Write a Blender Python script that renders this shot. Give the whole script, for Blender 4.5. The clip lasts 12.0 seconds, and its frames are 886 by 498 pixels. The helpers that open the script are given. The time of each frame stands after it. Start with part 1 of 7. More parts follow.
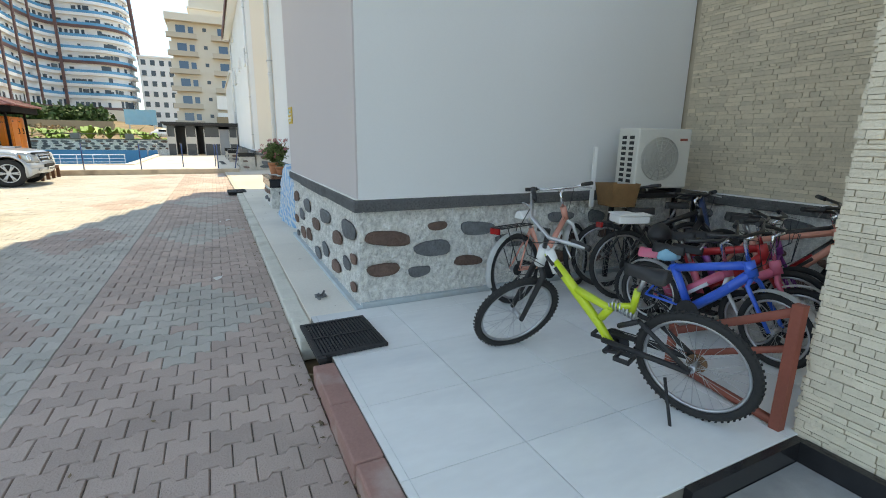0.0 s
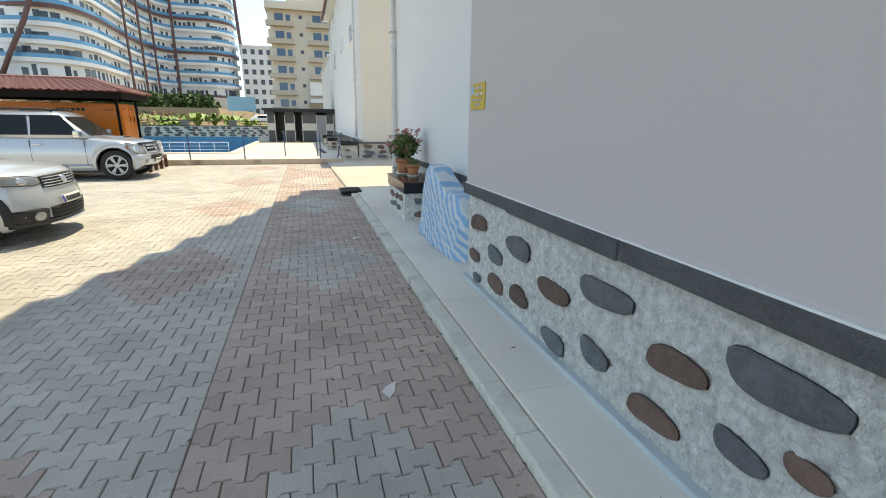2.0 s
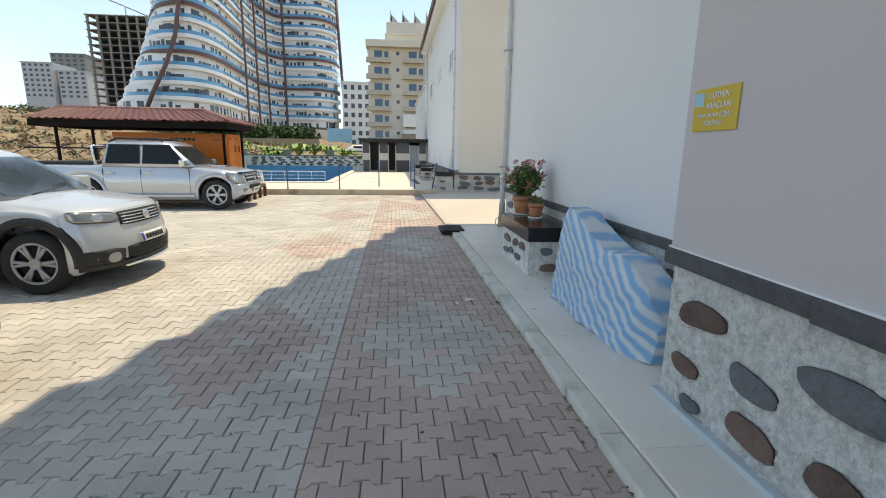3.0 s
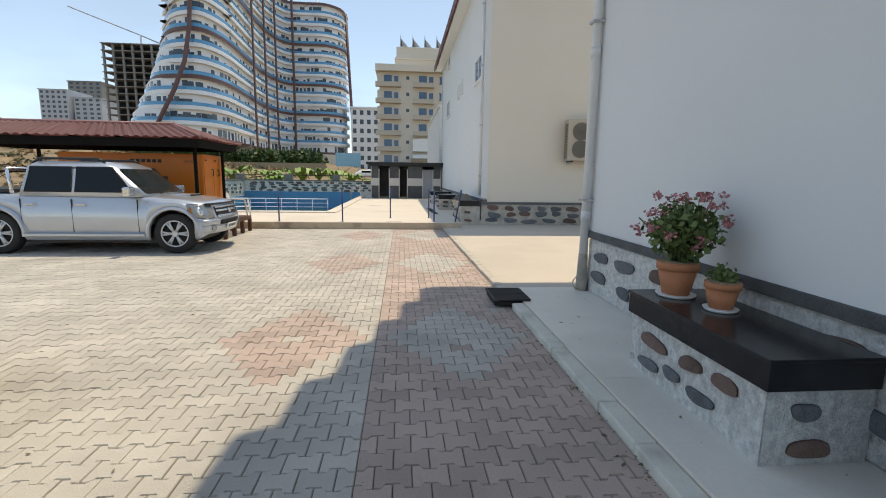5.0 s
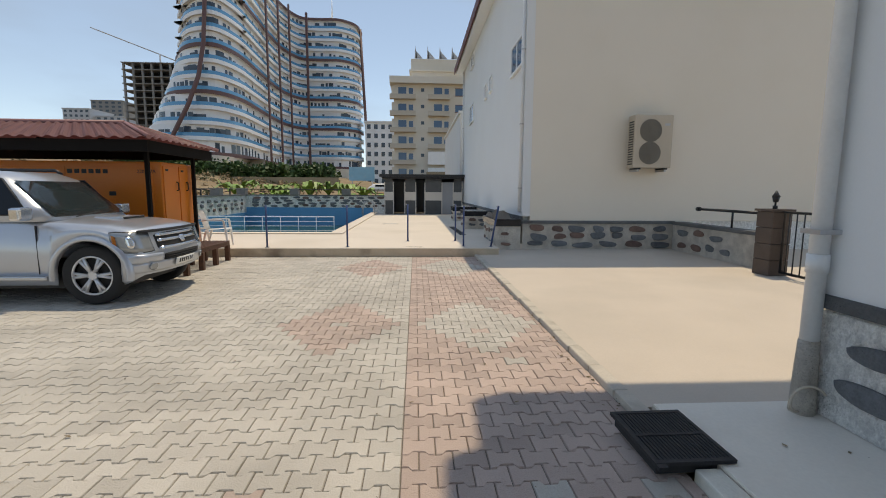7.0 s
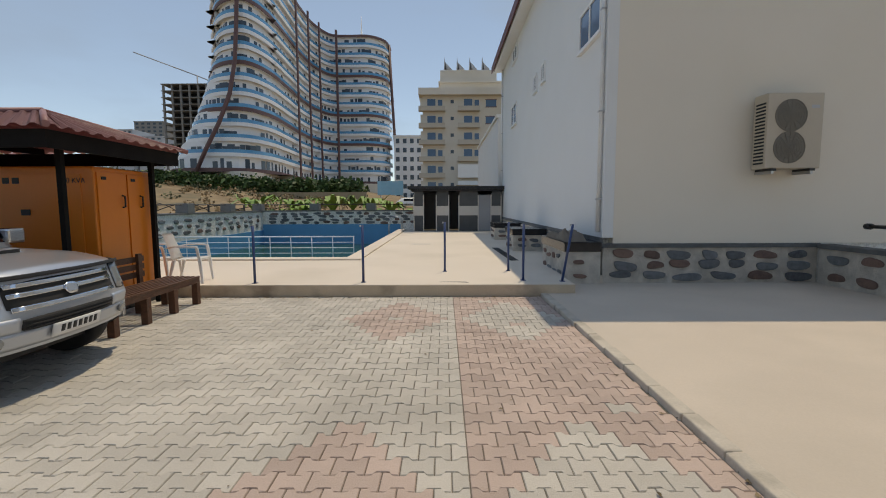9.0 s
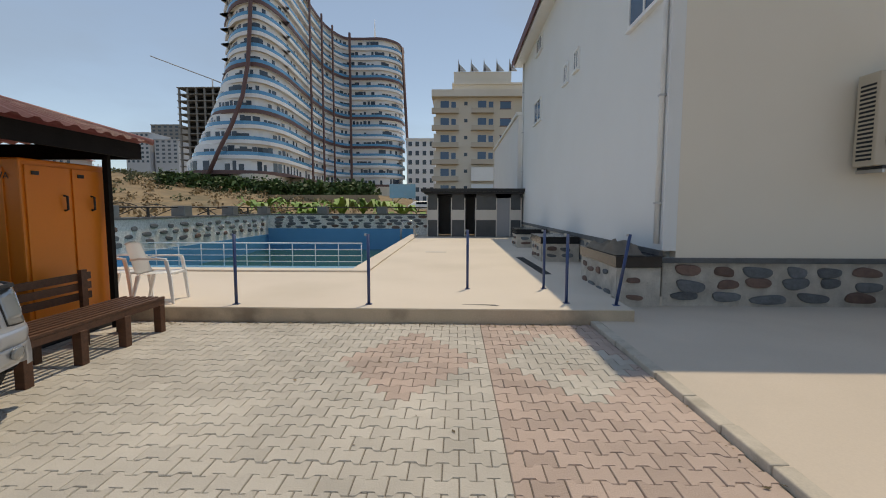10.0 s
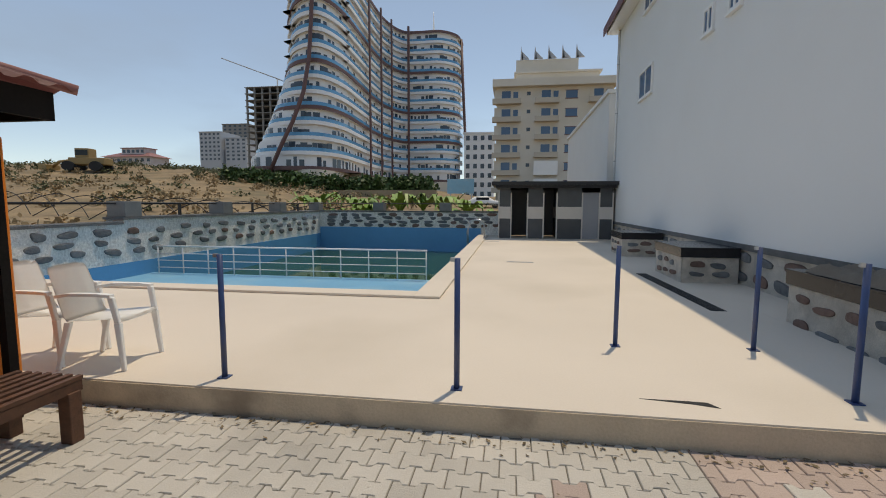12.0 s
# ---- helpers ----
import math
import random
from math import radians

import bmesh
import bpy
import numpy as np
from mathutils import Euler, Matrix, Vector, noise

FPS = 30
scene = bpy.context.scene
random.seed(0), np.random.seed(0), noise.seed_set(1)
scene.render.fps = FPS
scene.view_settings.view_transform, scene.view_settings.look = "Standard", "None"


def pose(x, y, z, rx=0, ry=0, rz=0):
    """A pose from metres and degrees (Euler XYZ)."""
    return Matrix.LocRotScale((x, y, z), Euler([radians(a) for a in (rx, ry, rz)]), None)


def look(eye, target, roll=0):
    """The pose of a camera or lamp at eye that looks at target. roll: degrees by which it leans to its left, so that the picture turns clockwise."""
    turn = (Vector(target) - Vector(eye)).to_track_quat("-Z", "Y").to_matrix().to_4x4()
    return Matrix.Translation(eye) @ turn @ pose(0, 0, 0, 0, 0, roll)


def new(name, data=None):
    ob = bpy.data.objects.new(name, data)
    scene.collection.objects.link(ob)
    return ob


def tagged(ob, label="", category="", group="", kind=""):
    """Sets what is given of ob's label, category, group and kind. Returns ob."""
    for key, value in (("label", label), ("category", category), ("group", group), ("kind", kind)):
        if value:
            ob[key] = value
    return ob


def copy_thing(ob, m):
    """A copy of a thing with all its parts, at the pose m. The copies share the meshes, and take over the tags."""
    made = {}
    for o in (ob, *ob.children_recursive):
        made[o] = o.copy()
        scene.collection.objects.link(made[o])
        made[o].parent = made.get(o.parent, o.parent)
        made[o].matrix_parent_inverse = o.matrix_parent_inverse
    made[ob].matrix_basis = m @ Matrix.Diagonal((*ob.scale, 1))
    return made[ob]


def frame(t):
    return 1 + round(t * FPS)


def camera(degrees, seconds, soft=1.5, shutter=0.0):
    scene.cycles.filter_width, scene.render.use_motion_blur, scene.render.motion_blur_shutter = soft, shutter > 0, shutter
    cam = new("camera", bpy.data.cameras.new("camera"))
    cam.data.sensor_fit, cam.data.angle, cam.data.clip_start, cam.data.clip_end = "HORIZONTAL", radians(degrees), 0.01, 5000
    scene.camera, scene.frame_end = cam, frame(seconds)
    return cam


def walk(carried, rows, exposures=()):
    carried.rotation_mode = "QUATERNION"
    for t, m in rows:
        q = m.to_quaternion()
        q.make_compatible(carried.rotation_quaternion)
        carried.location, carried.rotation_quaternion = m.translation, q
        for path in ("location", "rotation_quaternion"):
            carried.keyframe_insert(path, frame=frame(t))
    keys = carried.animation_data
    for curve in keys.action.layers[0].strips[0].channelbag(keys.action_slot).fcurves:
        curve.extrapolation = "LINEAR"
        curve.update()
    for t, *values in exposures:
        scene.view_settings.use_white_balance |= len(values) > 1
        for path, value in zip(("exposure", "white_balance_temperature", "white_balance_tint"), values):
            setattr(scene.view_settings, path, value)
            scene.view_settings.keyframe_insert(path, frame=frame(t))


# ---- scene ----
cam = camera(87.9, 12.0, soft=1.0)
PATH = [
    (0, (-0.026, -0.246, 1.514), (0.831, 1.501, 1.052), 0.9),
    (0.5, (-0.04, 0.423, 1.517), (1.043, 2.03, 1.02), 1.3),
    (1, (-0.145, 1.21, 1.54), (1.046, 2.728, 1.015), 1.2),
    (1.5, (-0.35, 1.891, 1.567), (0.531, 3.604, 1.03), 0.1),
    (2, (-0.515, 2.694, 1.58), (0.034, 4.543, 1.052), 0.7),
    (2.5, (-0.654, 3.462, 1.582), (-0.365, 5.379, 1.09), 1.0),
    (3, (-0.7, 4.331, 1.57), (-0.491, 6.277, 1.158), 0.8),
    (3.5, (-0.787, 5.07, 1.566), (-0.591, 7.026, 1.197), 1.7),
    (5.5, (-0.933, 8.494, 1.563), (-0.764, 10.465, 1.268), 0.5),
    (6, (-0.952, 9.234, 1.551), (-0.796, 11.208, 1.269), 0.4),
    (6.5, (-1.058, 10.019, 1.55), (-0.913, 11.996, 1.282), 0.5),
    (7, (-1.087, 10.778, 1.537), (-0.969, 12.759, 1.285), 0.4),
    (9, (-1.308, 13.881, 1.527), (-1.314, 15.872, 1.334), -0.2),
    (9.5, (-1.38, 14.659, 1.53), (-1.406, 16.65, 1.345), 0.1),
    (10, (-1.493, 15.405, 1.537), (-1.549, 17.397, 1.359), 0.1),
    (10.5, (-1.609, 16.174, 1.547), (-1.715, 18.162, 1.363), 0.1),
    (11, (-1.85, 16.979, 1.568), (-2.037, 18.962, 1.383), 0.1),
    (11.5, (-2.05, 17.689, 1.571), (-2.293, 19.664, 1.375), 0.3),
    (12, (-2.317, 18.392, 1.576), (-2.61, 20.36, 1.378), 0.2),
]
walk(cam, [(t, look(eye, target, roll)) for t, eye, target, roll in PATH],
     exposures=((0, 1.52, 9200, 3), (1.5, 1.46, 9200, 3), (2.5, 1.2, 9000, 5), (3.5, 1.02, 8800, 6), (5.5, 0.68, 8600, 8), (7, 0.44, 8600, 9), (9, 0.19, 8600, 9), (12, 0.2, 8500, 9)))

# ---- sky, sun, exposure ----
SUN = Vector((0.13, 0.28, 1.0)).normalized()
world = bpy.data.worlds.new("sky")
scene.world = world
world.use_nodes = True
wn = world.node_tree.nodes
wn.clear()
w_out = wn.new("ShaderNodeOutputWorld")
w_bg = wn.new("ShaderNodeBackground")
w_sky = wn.new("ShaderNodeTexSky")
w_sky.sky_type = "NISHITA"
w_sky.sun_disc = False
w_sky.sun_elevation = math.asin(SUN.z)
w_sky.sun_rotation = math.atan2(SUN.x, SUN.y)
w_sky.air_density, w_sky.dust_density, w_sky.ozone_density = 1.0, 0.0, 1.5
w_sky.altitude = 2500
w_bg.inputs["Strength"].default_value = 0.168
# thin summer clouds, drawn out along the horizon
w_co, w_map, w_noise, w_ramp, w_mix = wn.new("ShaderNodeTexCoord"), wn.new("ShaderNodeMapping"), wn.new("ShaderNodeTexNoise"), wn.new("ShaderNodeMapRange"), wn.new("ShaderNodeMix")
w_map.inputs["Scale"].default_value = (1.6, 1.6, 5.0)
w_map.inputs["Location"].default_value = (0.35, 0.2, 0.1)
w_noise.inputs["Scale"].default_value, w_noise.inputs["Detail"].default_value = 1.7, 7
w_ramp.inputs["From Min"].default_value, w_ramp.inputs["From Max"].default_value, w_ramp.inputs["To Min"].default_value, w_ramp.inputs["To Max"].default_value = 0.48, 0.74, 0.42, 0.8
w_mix.data_type = "RGBA"
w_mix.inputs["B"].default_value = (1.48, 2.15, 3.4, 1)
for a, b in ((w_co.outputs["Generated"], w_map.inputs["Vector"]), (w_map.outputs["Vector"], w_noise.inputs["Vector"]), (w_noise.outputs["Fac"], w_ramp.inputs["Value"]),
             (w_ramp.outputs["Result"], w_mix.inputs["Factor"]), (w_sky.outputs["Color"], w_mix.inputs["A"]), (w_mix.outputs["Result"], w_bg.inputs["Color"])):
    world.node_tree.links.new(a, b)
world.node_tree.links.new(w_bg.outputs["Background"], w_out.inputs["Surface"])
sun_data = bpy.data.lights.new("sun", "SUN")
sun_data.energy, sun_data.angle, sun_data.color = 1.85, radians(0.6), (1.0, 0.95, 0.87)
sun_ob = new("sun", sun_data)
sun_ob.matrix_world = look(SUN * 60, (0, 0, 0))


# ---- materials ----
def material(name, colour, rough=0.6, metal=0.0, vary=0.12, fine=60.0, coarse=3.0, bump=0.15, stain_shade=None, stain_shade_amount=0.35,
             objects=0.0, islands=0.0, spec=0.5, stretch=(1, 1, 1), coat=0.0, relief=0.0):
    """Base colour broken up at a coarse and a fine scale in metres, with bump; optional stains, which on the plinth
    paint crevice shade, and per-object or per-piece change.
    """
    m = bpy.data.materials.new(name)
    m.use_nodes = True
    n, l = m.node_tree.nodes, m.node_tree.links
    b = n["Principled BSDF"]
    b.inputs["Roughness"].default_value, b.inputs["Metallic"].default_value = rough, metal
    b.inputs["Specular IOR Level"].default_value = spec
    b.inputs["Coat Weight"].default_value = coat
    geo = n.new("ShaderNodeNewGeometry")
    mp = n.new("ShaderNodeMapping")
    mp.inputs["Scale"].default_value = stretch
    l.new(geo.outputs["Position"], mp.inputs["Vector"])

    def noise_tex(scale, detail):
        t = n.new("ShaderNodeTexNoise")
        t.inputs["Scale"].default_value, t.inputs["Detail"].default_value = scale, detail
        l.new(mp.outputs["Vector"], t.inputs["Vector"])
        return t

    big, small = noise_tex(coarse, 4), noise_tex(fine, 3)

    def maths(op, a, c):
        q = n.new("ShaderNodeMath")
        q.operation = op
        for i, v in enumerate((a, c)):
            if isinstance(v, (int, float)):
                q.inputs[i].default_value = v
            else:
                l.new(v, q.inputs[i])
        return q.outputs[0]

    total = maths("ADD", maths("MULTIPLY", maths("SUBTRACT", big.outputs["Fac"], 0.5), vary * 2.2),
                  maths("MULTIPLY", maths("SUBTRACT", small.outputs["Fac"], 0.5), vary * 1.4))
    if objects:
        info = n.new("ShaderNodeObjectInfo")
        total = maths("ADD", total, maths("MULTIPLY", maths("SUBTRACT", info.outputs["Random"], 0.5), objects))
    if islands:
        total = maths("ADD", total, maths("MULTIPLY", maths("SUBTRACT", geo.outputs["Random Per Island"], 0.5), islands))
    gain = maths("ADD", total, 1.0)
    mix = n.new("ShaderNodeVectorMath")
    mix.operation = "SCALE"
    mix.inputs[0].default_value = colour
    l.new(gain, mix.inputs["Scale"])
    out = mix.outputs["Vector"]
    if stain_shade:
        st = noise_tex(coarse * 0.6, 6)
        ramp = n.new("ShaderNodeMapRange")
        ramp.inputs["From Min"].default_value, ramp.inputs["From Max"].default_value = 0.5, 0.72
        ramp.inputs["To Max"].default_value = stain_shade_amount
        l.new(st.outputs["Fac"], ramp.inputs["Value"])
        cm = n.new("ShaderNodeMix")
        cm.data_type = "RGBA"
        l.new(ramp.outputs["Result"], cm.inputs["Factor"])
        l.new(out, cm.inputs["A"])
        cm.inputs["B"].default_value = (*stain_shade, 1)
        out = cm.outputs["Result"]
    l.new(out, b.inputs["Base Color"])
    if bump:
        bp = n.new("ShaderNodeBump")
        bp.inputs["Strength"].default_value, bp.inputs["Distance"].default_value = bump, 0.01
        l.new(small.outputs["Fac"], bp.inputs["Height"])
        l.new(bp.outputs["Normal"], b.inputs["Normal"])
        if relief:
            rt = noise_tex(relief, 6)
            rt.inputs["Roughness"].default_value = 0.7
            b2 = n.new("ShaderNodeBump")
            b2.inputs["Strength"].default_value, b2.inputs["Distance"].default_value = 1.0, 0.04
            l.new(rt.outputs["Fac"], b2.inputs["Height"])
            l.new(b2.outputs["Normal"], bp.inputs["Normal"])
    return m


def glass_like(name, colour, rough=0.05, metal=0.0):
    """Dark glazing: glossy, nothing seen through it."""
    m = bpy.data.materials.new(name)
    m.use_nodes = True
    b = m.node_tree.nodes["Principled BSDF"]
    b.inputs["Base Color"].default_value = (*colour, 1)
    b.inputs["Roughness"].default_value, b.inputs["Metallic"].default_value = rough, metal
    return m


M = {}
M["paver_grey"] = material("paver_grey", (0.495, 0.462, 0.412), 0.9, vary=0.22, fine=110, coarse=1.3, bump=0.7, islands=0.2, stain_shade=(0.2, 0.19, 0.17), stain_shade_amount=0.3, objects=0.2)
M["paver_red"] = material("paver_red", (0.5, 0.392, 0.34), 0.9, vary=0.2, fine=110, coarse=1.3, bump=0.7, islands=0.24, stain_shade=(0.36, 0.3, 0.26), stain_shade_amount=0.4, objects=0.22)
M["joint"] = material("joint_sand", (0.165, 0.15, 0.125), 0.95, vary=0.2, fine=90, coarse=2)
M["concrete"] = material("concrete", (0.58, 0.505, 0.425), 0.85, vary=0.1, fine=70, coarse=0.8, bump=0.12, stain_shade=(0.36, 0.33, 0.28), stain_shade_amount=0.3)
M["terrace"] = material("terrace_screed", (0.69, 0.61, 0.52), 0.85, vary=0.07, fine=60, coarse=0.6, bump=0.1, stain_shade=(0.45, 0.39, 0.3), stain_shade_amount=0.3)
M["kerb"] = material("kerb_concrete", (0.7, 0.68, 0.6), 0.9, vary=0.15, fine=60, coarse=4, bump=0.3, stain_shade=(0.27, 0.26, 0.21), stain_shade_amount=0.6)
M["kerb_worn"] = material("worn_kerb", (0.52, 0.47, 0.4), 0.9, vary=0.2, fine=60, coarse=5, bump=0.4, stain_shade=(0.3, 0.27, 0.22), stain_shade_amount=0.7)
M["fillet"] = material("painted_fillet", (0.5, 0.57, 0.6), 0.8, vary=0.12, fine=50, coarse=6, bump=0.2, stain_shade=(0.5, 0.49, 0.45), stain_shade_amount=0.6)
M["kerb_red"] = material("kerb_red_paint", (0.36, 0.2, 0.17), 0.85, vary=0.2, fine=60, coarse=5, bump=0.3, stain_shade=(0.5, 0.46, 0.42), stain_shade_amount=0.8)
M["walk_tile"] = material("walk_tile", (0.8, 0.755, 0.67), 0.6, vary=0.09, fine=40, coarse=1.2, bump=0.05, objects=0.08, stain_shade=(0.34, 0.31, 0.25), stain_shade_amount=0.3)
M["marble"] = material("marble_tile", (0.82, 0.84, 0.83), 0.25, vary=0.06, fine=9, coarse=1.6, bump=0.02, stain_shade=(0.6, 0.63, 0.65), stain_shade_amount=0.5, objects=0.06, stretch=(1, 2.5, 1))
M["granite_black"] = material("granite_black", (0.022, 0.022, 0.024), 0.22, spec=0.35, vary=0.4, fine=200, coarse=8, bump=0.01)
M["granite_grey"] = material("granite_grey", (0.35, 0.36, 0.36), 0.5, vary=0.3, fine=300, coarse=8, bump=0.05)
M["white_wall"] = material("white_render", (0.73, 0.74, 0.74), 0.8, vary=0.035, fine=90, coarse=0.7, bump=0.06, stain_shade=(0.7, 0.7, 0.68), stain_shade_amount=0.25)
M["lilac_wall"] = material("lilac_render", (0.56, 0.51, 0.505), 0.8, vary=0.03, fine=90, coarse=0.7, bump=0.05)
M["cream_wall"] = material("cream_render", (0.77, 0.7, 0.6), 0.8, vary=0.03, fine=90, coarse=0.6, bump=0.06, stain_shade=(0.66, 0.58, 0.45), stain_shade_amount=0.25)
# fine dark mottling puts the shade of the plaster's crevices into its colour
M["plinth"] = material("rough_plaster", (0.88, 0.87, 0.83), 0.95, vary=0.42, fine=80, coarse=24, bump=1.0, relief=30, stretch=(1, 1, 0.8), stain_shade=(0.46, 0.45, 0.42), stain_shade_amount=0.45)
M["plinth_bare"] = material("bare_rough_plaster", (0.62, 0.57, 0.5), 0.95, vary=0.36, fine=70, coarse=5, bump=1.0, relief=26, stain_shade=(0.3, 0.27, 0.23), stain_shade_amount=0.5)
M["stone_grey"] = material("stone_grey", (0.16, 0.17, 0.18), 0.8, vary=0.45, fine=60, coarse=12, bump=0.8, relief=16, objects=0.5)
M["stone_red"] = material("stone_red", (0.2, 0.125, 0.1), 0.8, vary=0.35, fine=60, coarse=12, bump=0.8, relief=16, objects=0.5)
M["band"] = material("band_stone", (0.18, 0.185, 0.19), 0.9, vary=0.3, fine=60, coarse=6, bump=0.8, relief=30)
M["cladding_pale"] = material("pale_stone_cladding", (0.72, 0.645, 0.52), 0.85, vary=0.1, fine=60, coarse=9, bump=0.5, objects=0.16, islands=0.16)
M["cladding"] = material("stone_cladding", (0.55, 0.48, 0.37), 0.85, vary=0.12, fine=50, coarse=7, bump=0.4, objects=0.3, islands=0.28)
M["pvc_pipe"] = material("grey_pipe", (0.75, 0.76, 0.76), 0.45, vary=0.08, fine=40, coarse=3, bump=0.03, stain_shade=(0.4, 0.4, 0.38), stain_shade_amount=0.3)
M["white_paint"] = material("white_paint", (0.8, 0.8, 0.79), 0.5, vary=0.04, fine=40, coarse=2, bump=0.03)
M["plastic_white"] = material("white_plastic", (0.86, 0.86, 0.84), 0.4, vary=0.05, fine=40, coarse=3, bump=0.02)
M["ac_body"] = material("ac_casing", (0.62, 0.61, 0.56), 0.45, vary=0.05, fine=40, coarse=3, bump=0.02)
M["ac_beige"] = material("ac_casing_beige", (0.5, 0.43, 0.34), 0.5, vary=0.06, fine=40, coarse=3, bump=0.02)
M["gate_stone"] = material("dark_gate_stone", (0.1, 0.075, 0.062), 0.85, vary=0.2, fine=40, coarse=5, bump=0.3)
M["ac_fan_pale"] = material("ac_fan_grille_pale", (0.47, 0.46, 0.42), 0.5, vary=0.08, fine=60, coarse=5, bump=0.05)
M["ac_fan"] = material("ac_fan_grille", (0.2, 0.18, 0.15), 0.6, vary=0.15, fine=60, coarse=5, bump=0.05)
M["black"] = material("black_plastic", (0.018, 0.018, 0.02), 0.5, vary=0.2, fine=60, coarse=5, bump=0.05)
M["tarred"] = material("tarred_timber", (0.014, 0.012, 0.011), 0.9, spec=0.15, vary=0.3, fine=40, coarse=4, bump=0.3)
M["rubber"] = material("tyre_rubber", (0.022, 0.022, 0.023), 0.85, vary=0.25, fine=90, coarse=6, bump=0.2)
M["chrome"] = material("chrome", (0.75, 0.76, 0.78), 0.15, metal=1.0, vary=0.05, fine=40, coarse=4, bump=0.0)
M["steel"] = material("brushed_steel", (0.5, 0.51, 0.53), 0.35, metal=0.9, vary=0.08, fine=40, coarse=4, bump=0.02)
M["iron"] = material("cast_iron", (0.03, 0.03, 0.033), 0.6, metal=0.3, vary=0.3, fine=70, coarse=5, bump=0.2)
M["black_metal"] = material("black_painted_metal", (0.02, 0.02, 0.022), 0.4, metal=0.2, vary=0.2, fine=60, coarse=5, bump=0.05)
M["rust_red"] = material("red_oxide_metal", (0.28, 0.075, 0.05), 0.65, vary=0.2, fine=50, coarse=5, bump=0.1, stain_shade=(0.15, 0.06, 0.04))
M["navy"] = material("navy_paint", (0.028, 0.06, 0.17), 0.4, vary=0.2, fine=50, coarse=6, bump=0.04, stain_shade=(0.1, 0.09, 0.09), stain_shade_amount=0.4)
M["orange"] = material("orange_paint", (0.78, 0.22, 0.02), 0.35, vary=0.05, fine=30, coarse=1, bump=0.02, stain_shade=(0.65, 0.19, 0.03), stain_shade_amount=0.3)
M["roof_red"] = material("red_roof_sheet", (0.3, 0.135, 0.125), 0.55, vary=0.12, fine=30, coarse=1.5, bump=0.05, stain_shade=(0.36, 0.2, 0.18))
M["roof_maroon"] = material("maroon_fascia", (0.14, 0.035, 0.035), 0.5, vary=0.1, fine=30, coarse=2, bump=0.03)
M["dark_wood"] = material("dark_wood", (0.1, 0.042, 0.022), 0.55, vary=0.5, fine=22, coarse=4, bump=0.25, objects=0.3, stretch=(1, 6, 6))
M["silver_paint"] = material("silver_car_paint", (0.5, 0.53, 0.575), 0.28, metal=0.55, vary=0.02, fine=200, coarse=2, bump=0.0, coat=0.6)
M["white_silver_paint"] = material("white_silver_car_paint", (0.57, 0.595, 0.61), 0.3, metal=0.3, vary=0.02, fine=200, coarse=2, bump=0.0, coat=0.6)
M["beige_paint"] = material("beige_car_paint", (0.3, 0.28, 0.24), 0.28, metal=0.6, vary=0.02, fine=200, coarse=2, bump=0.0, coat=0.6)
M["dark_glass"] = glass_like("dark_glass", (0.008, 0.011, 0.015), 0.06)
M["dark_glass"].node_tree.nodes["Principled BSDF"].inputs["Specular IOR Level"].default_value = 0.3
M["riser"] = material("stained_riser", (0.56, 0.45, 0.33), 0.9, vary=0.2, fine=50, coarse=3, bump=0.4, stain_shade=(0.2, 0.15, 0.11), stain_shade_amount=0.7)
M["screen_glass"] = glass_like("windscreen_glass", (0.05, 0.07, 0.075), 0.03)
M["lamp_glass"] = glass_like("lamp_glass", (0.34, 0.36, 0.37), 0.06, 0.5)
M["red_lamp"] = glass_like("red_lamp", (0.35, 0.01, 0.01), 0.15)
M["pool_blue"] = material("pool_paint_blue", (0.08, 0.33, 0.6), 0.5, vary=0.1, fine=20, coarse=0.8, bump=0.03, stain_shade=(0.1, 0.32, 0.52), stain_shade_amount=0.5)
M["pool_light"] = material("pool_paint_pale", (0.25, 0.52, 0.68), 0.5, vary=0.1, fine=30, coarse=1.5, bump=0.03, stain_shade=(0.5, 0.6, 0.62))
M["pool_ledge"] = material("pool_ledge_paint", (0.15, 0.4, 0.6), 0.5, vary=0.12, fine=30, coarse=1.2, bump=0.03, stain_shade=(0.3, 0.5, 0.6), stain_shade_amount=0.6)
M["water"] = material("green_pool_water", (0.03, 0.085, 0.025), 0.06, vary=0.25, fine=4, coarse=0.5, bump=0.06)
M["hut_dark"] = material("hut_dark_tile", (0.075, 0.08, 0.085), 0.5, vary=0.25, fine=30, coarse=3, bump=0.05, objects=0.3)
M["hut_white"] = material("hut_white_tile", (0.62, 0.58, 0.53), 0.5, vary=0.06, fine=30, coarse=2, bump=0.05)
M["door_grey"] = material("grey_door", (0.3, 0.31, 0.33), 0.5, vary=0.05, fine=30, coarse=2, bump=0.03)
M["terracotta"] = material("terracotta", (0.5, 0.2, 0.1), 0.8, vary=0.12, fine=50, coarse=8, bump=0.1)
M["leaf"] = material("leaf_green", (0.115, 0.165, 0.05), 0.55, vary=0.3, fine=30, coarse=9, bump=0.0, islands=0.7)
M["petal"] = material("pink_petals", (0.5, 0.2, 0.21), 0.6, vary=0.2, fine=30, coarse=9, bump=0.0, islands=0.6)
M["banana"] = material("banana_leaf", (0.16, 0.28, 0.05), 0.5, vary=0.3, fine=10, coarse=3, bump=0.0, islands=0.5)
M["hedge"] = material("hedge_leaf", (0.05, 0.095, 0.022), 0.6, vary=0.35, fine=5, coarse=0.5, bump=0.0, islands=0.8)
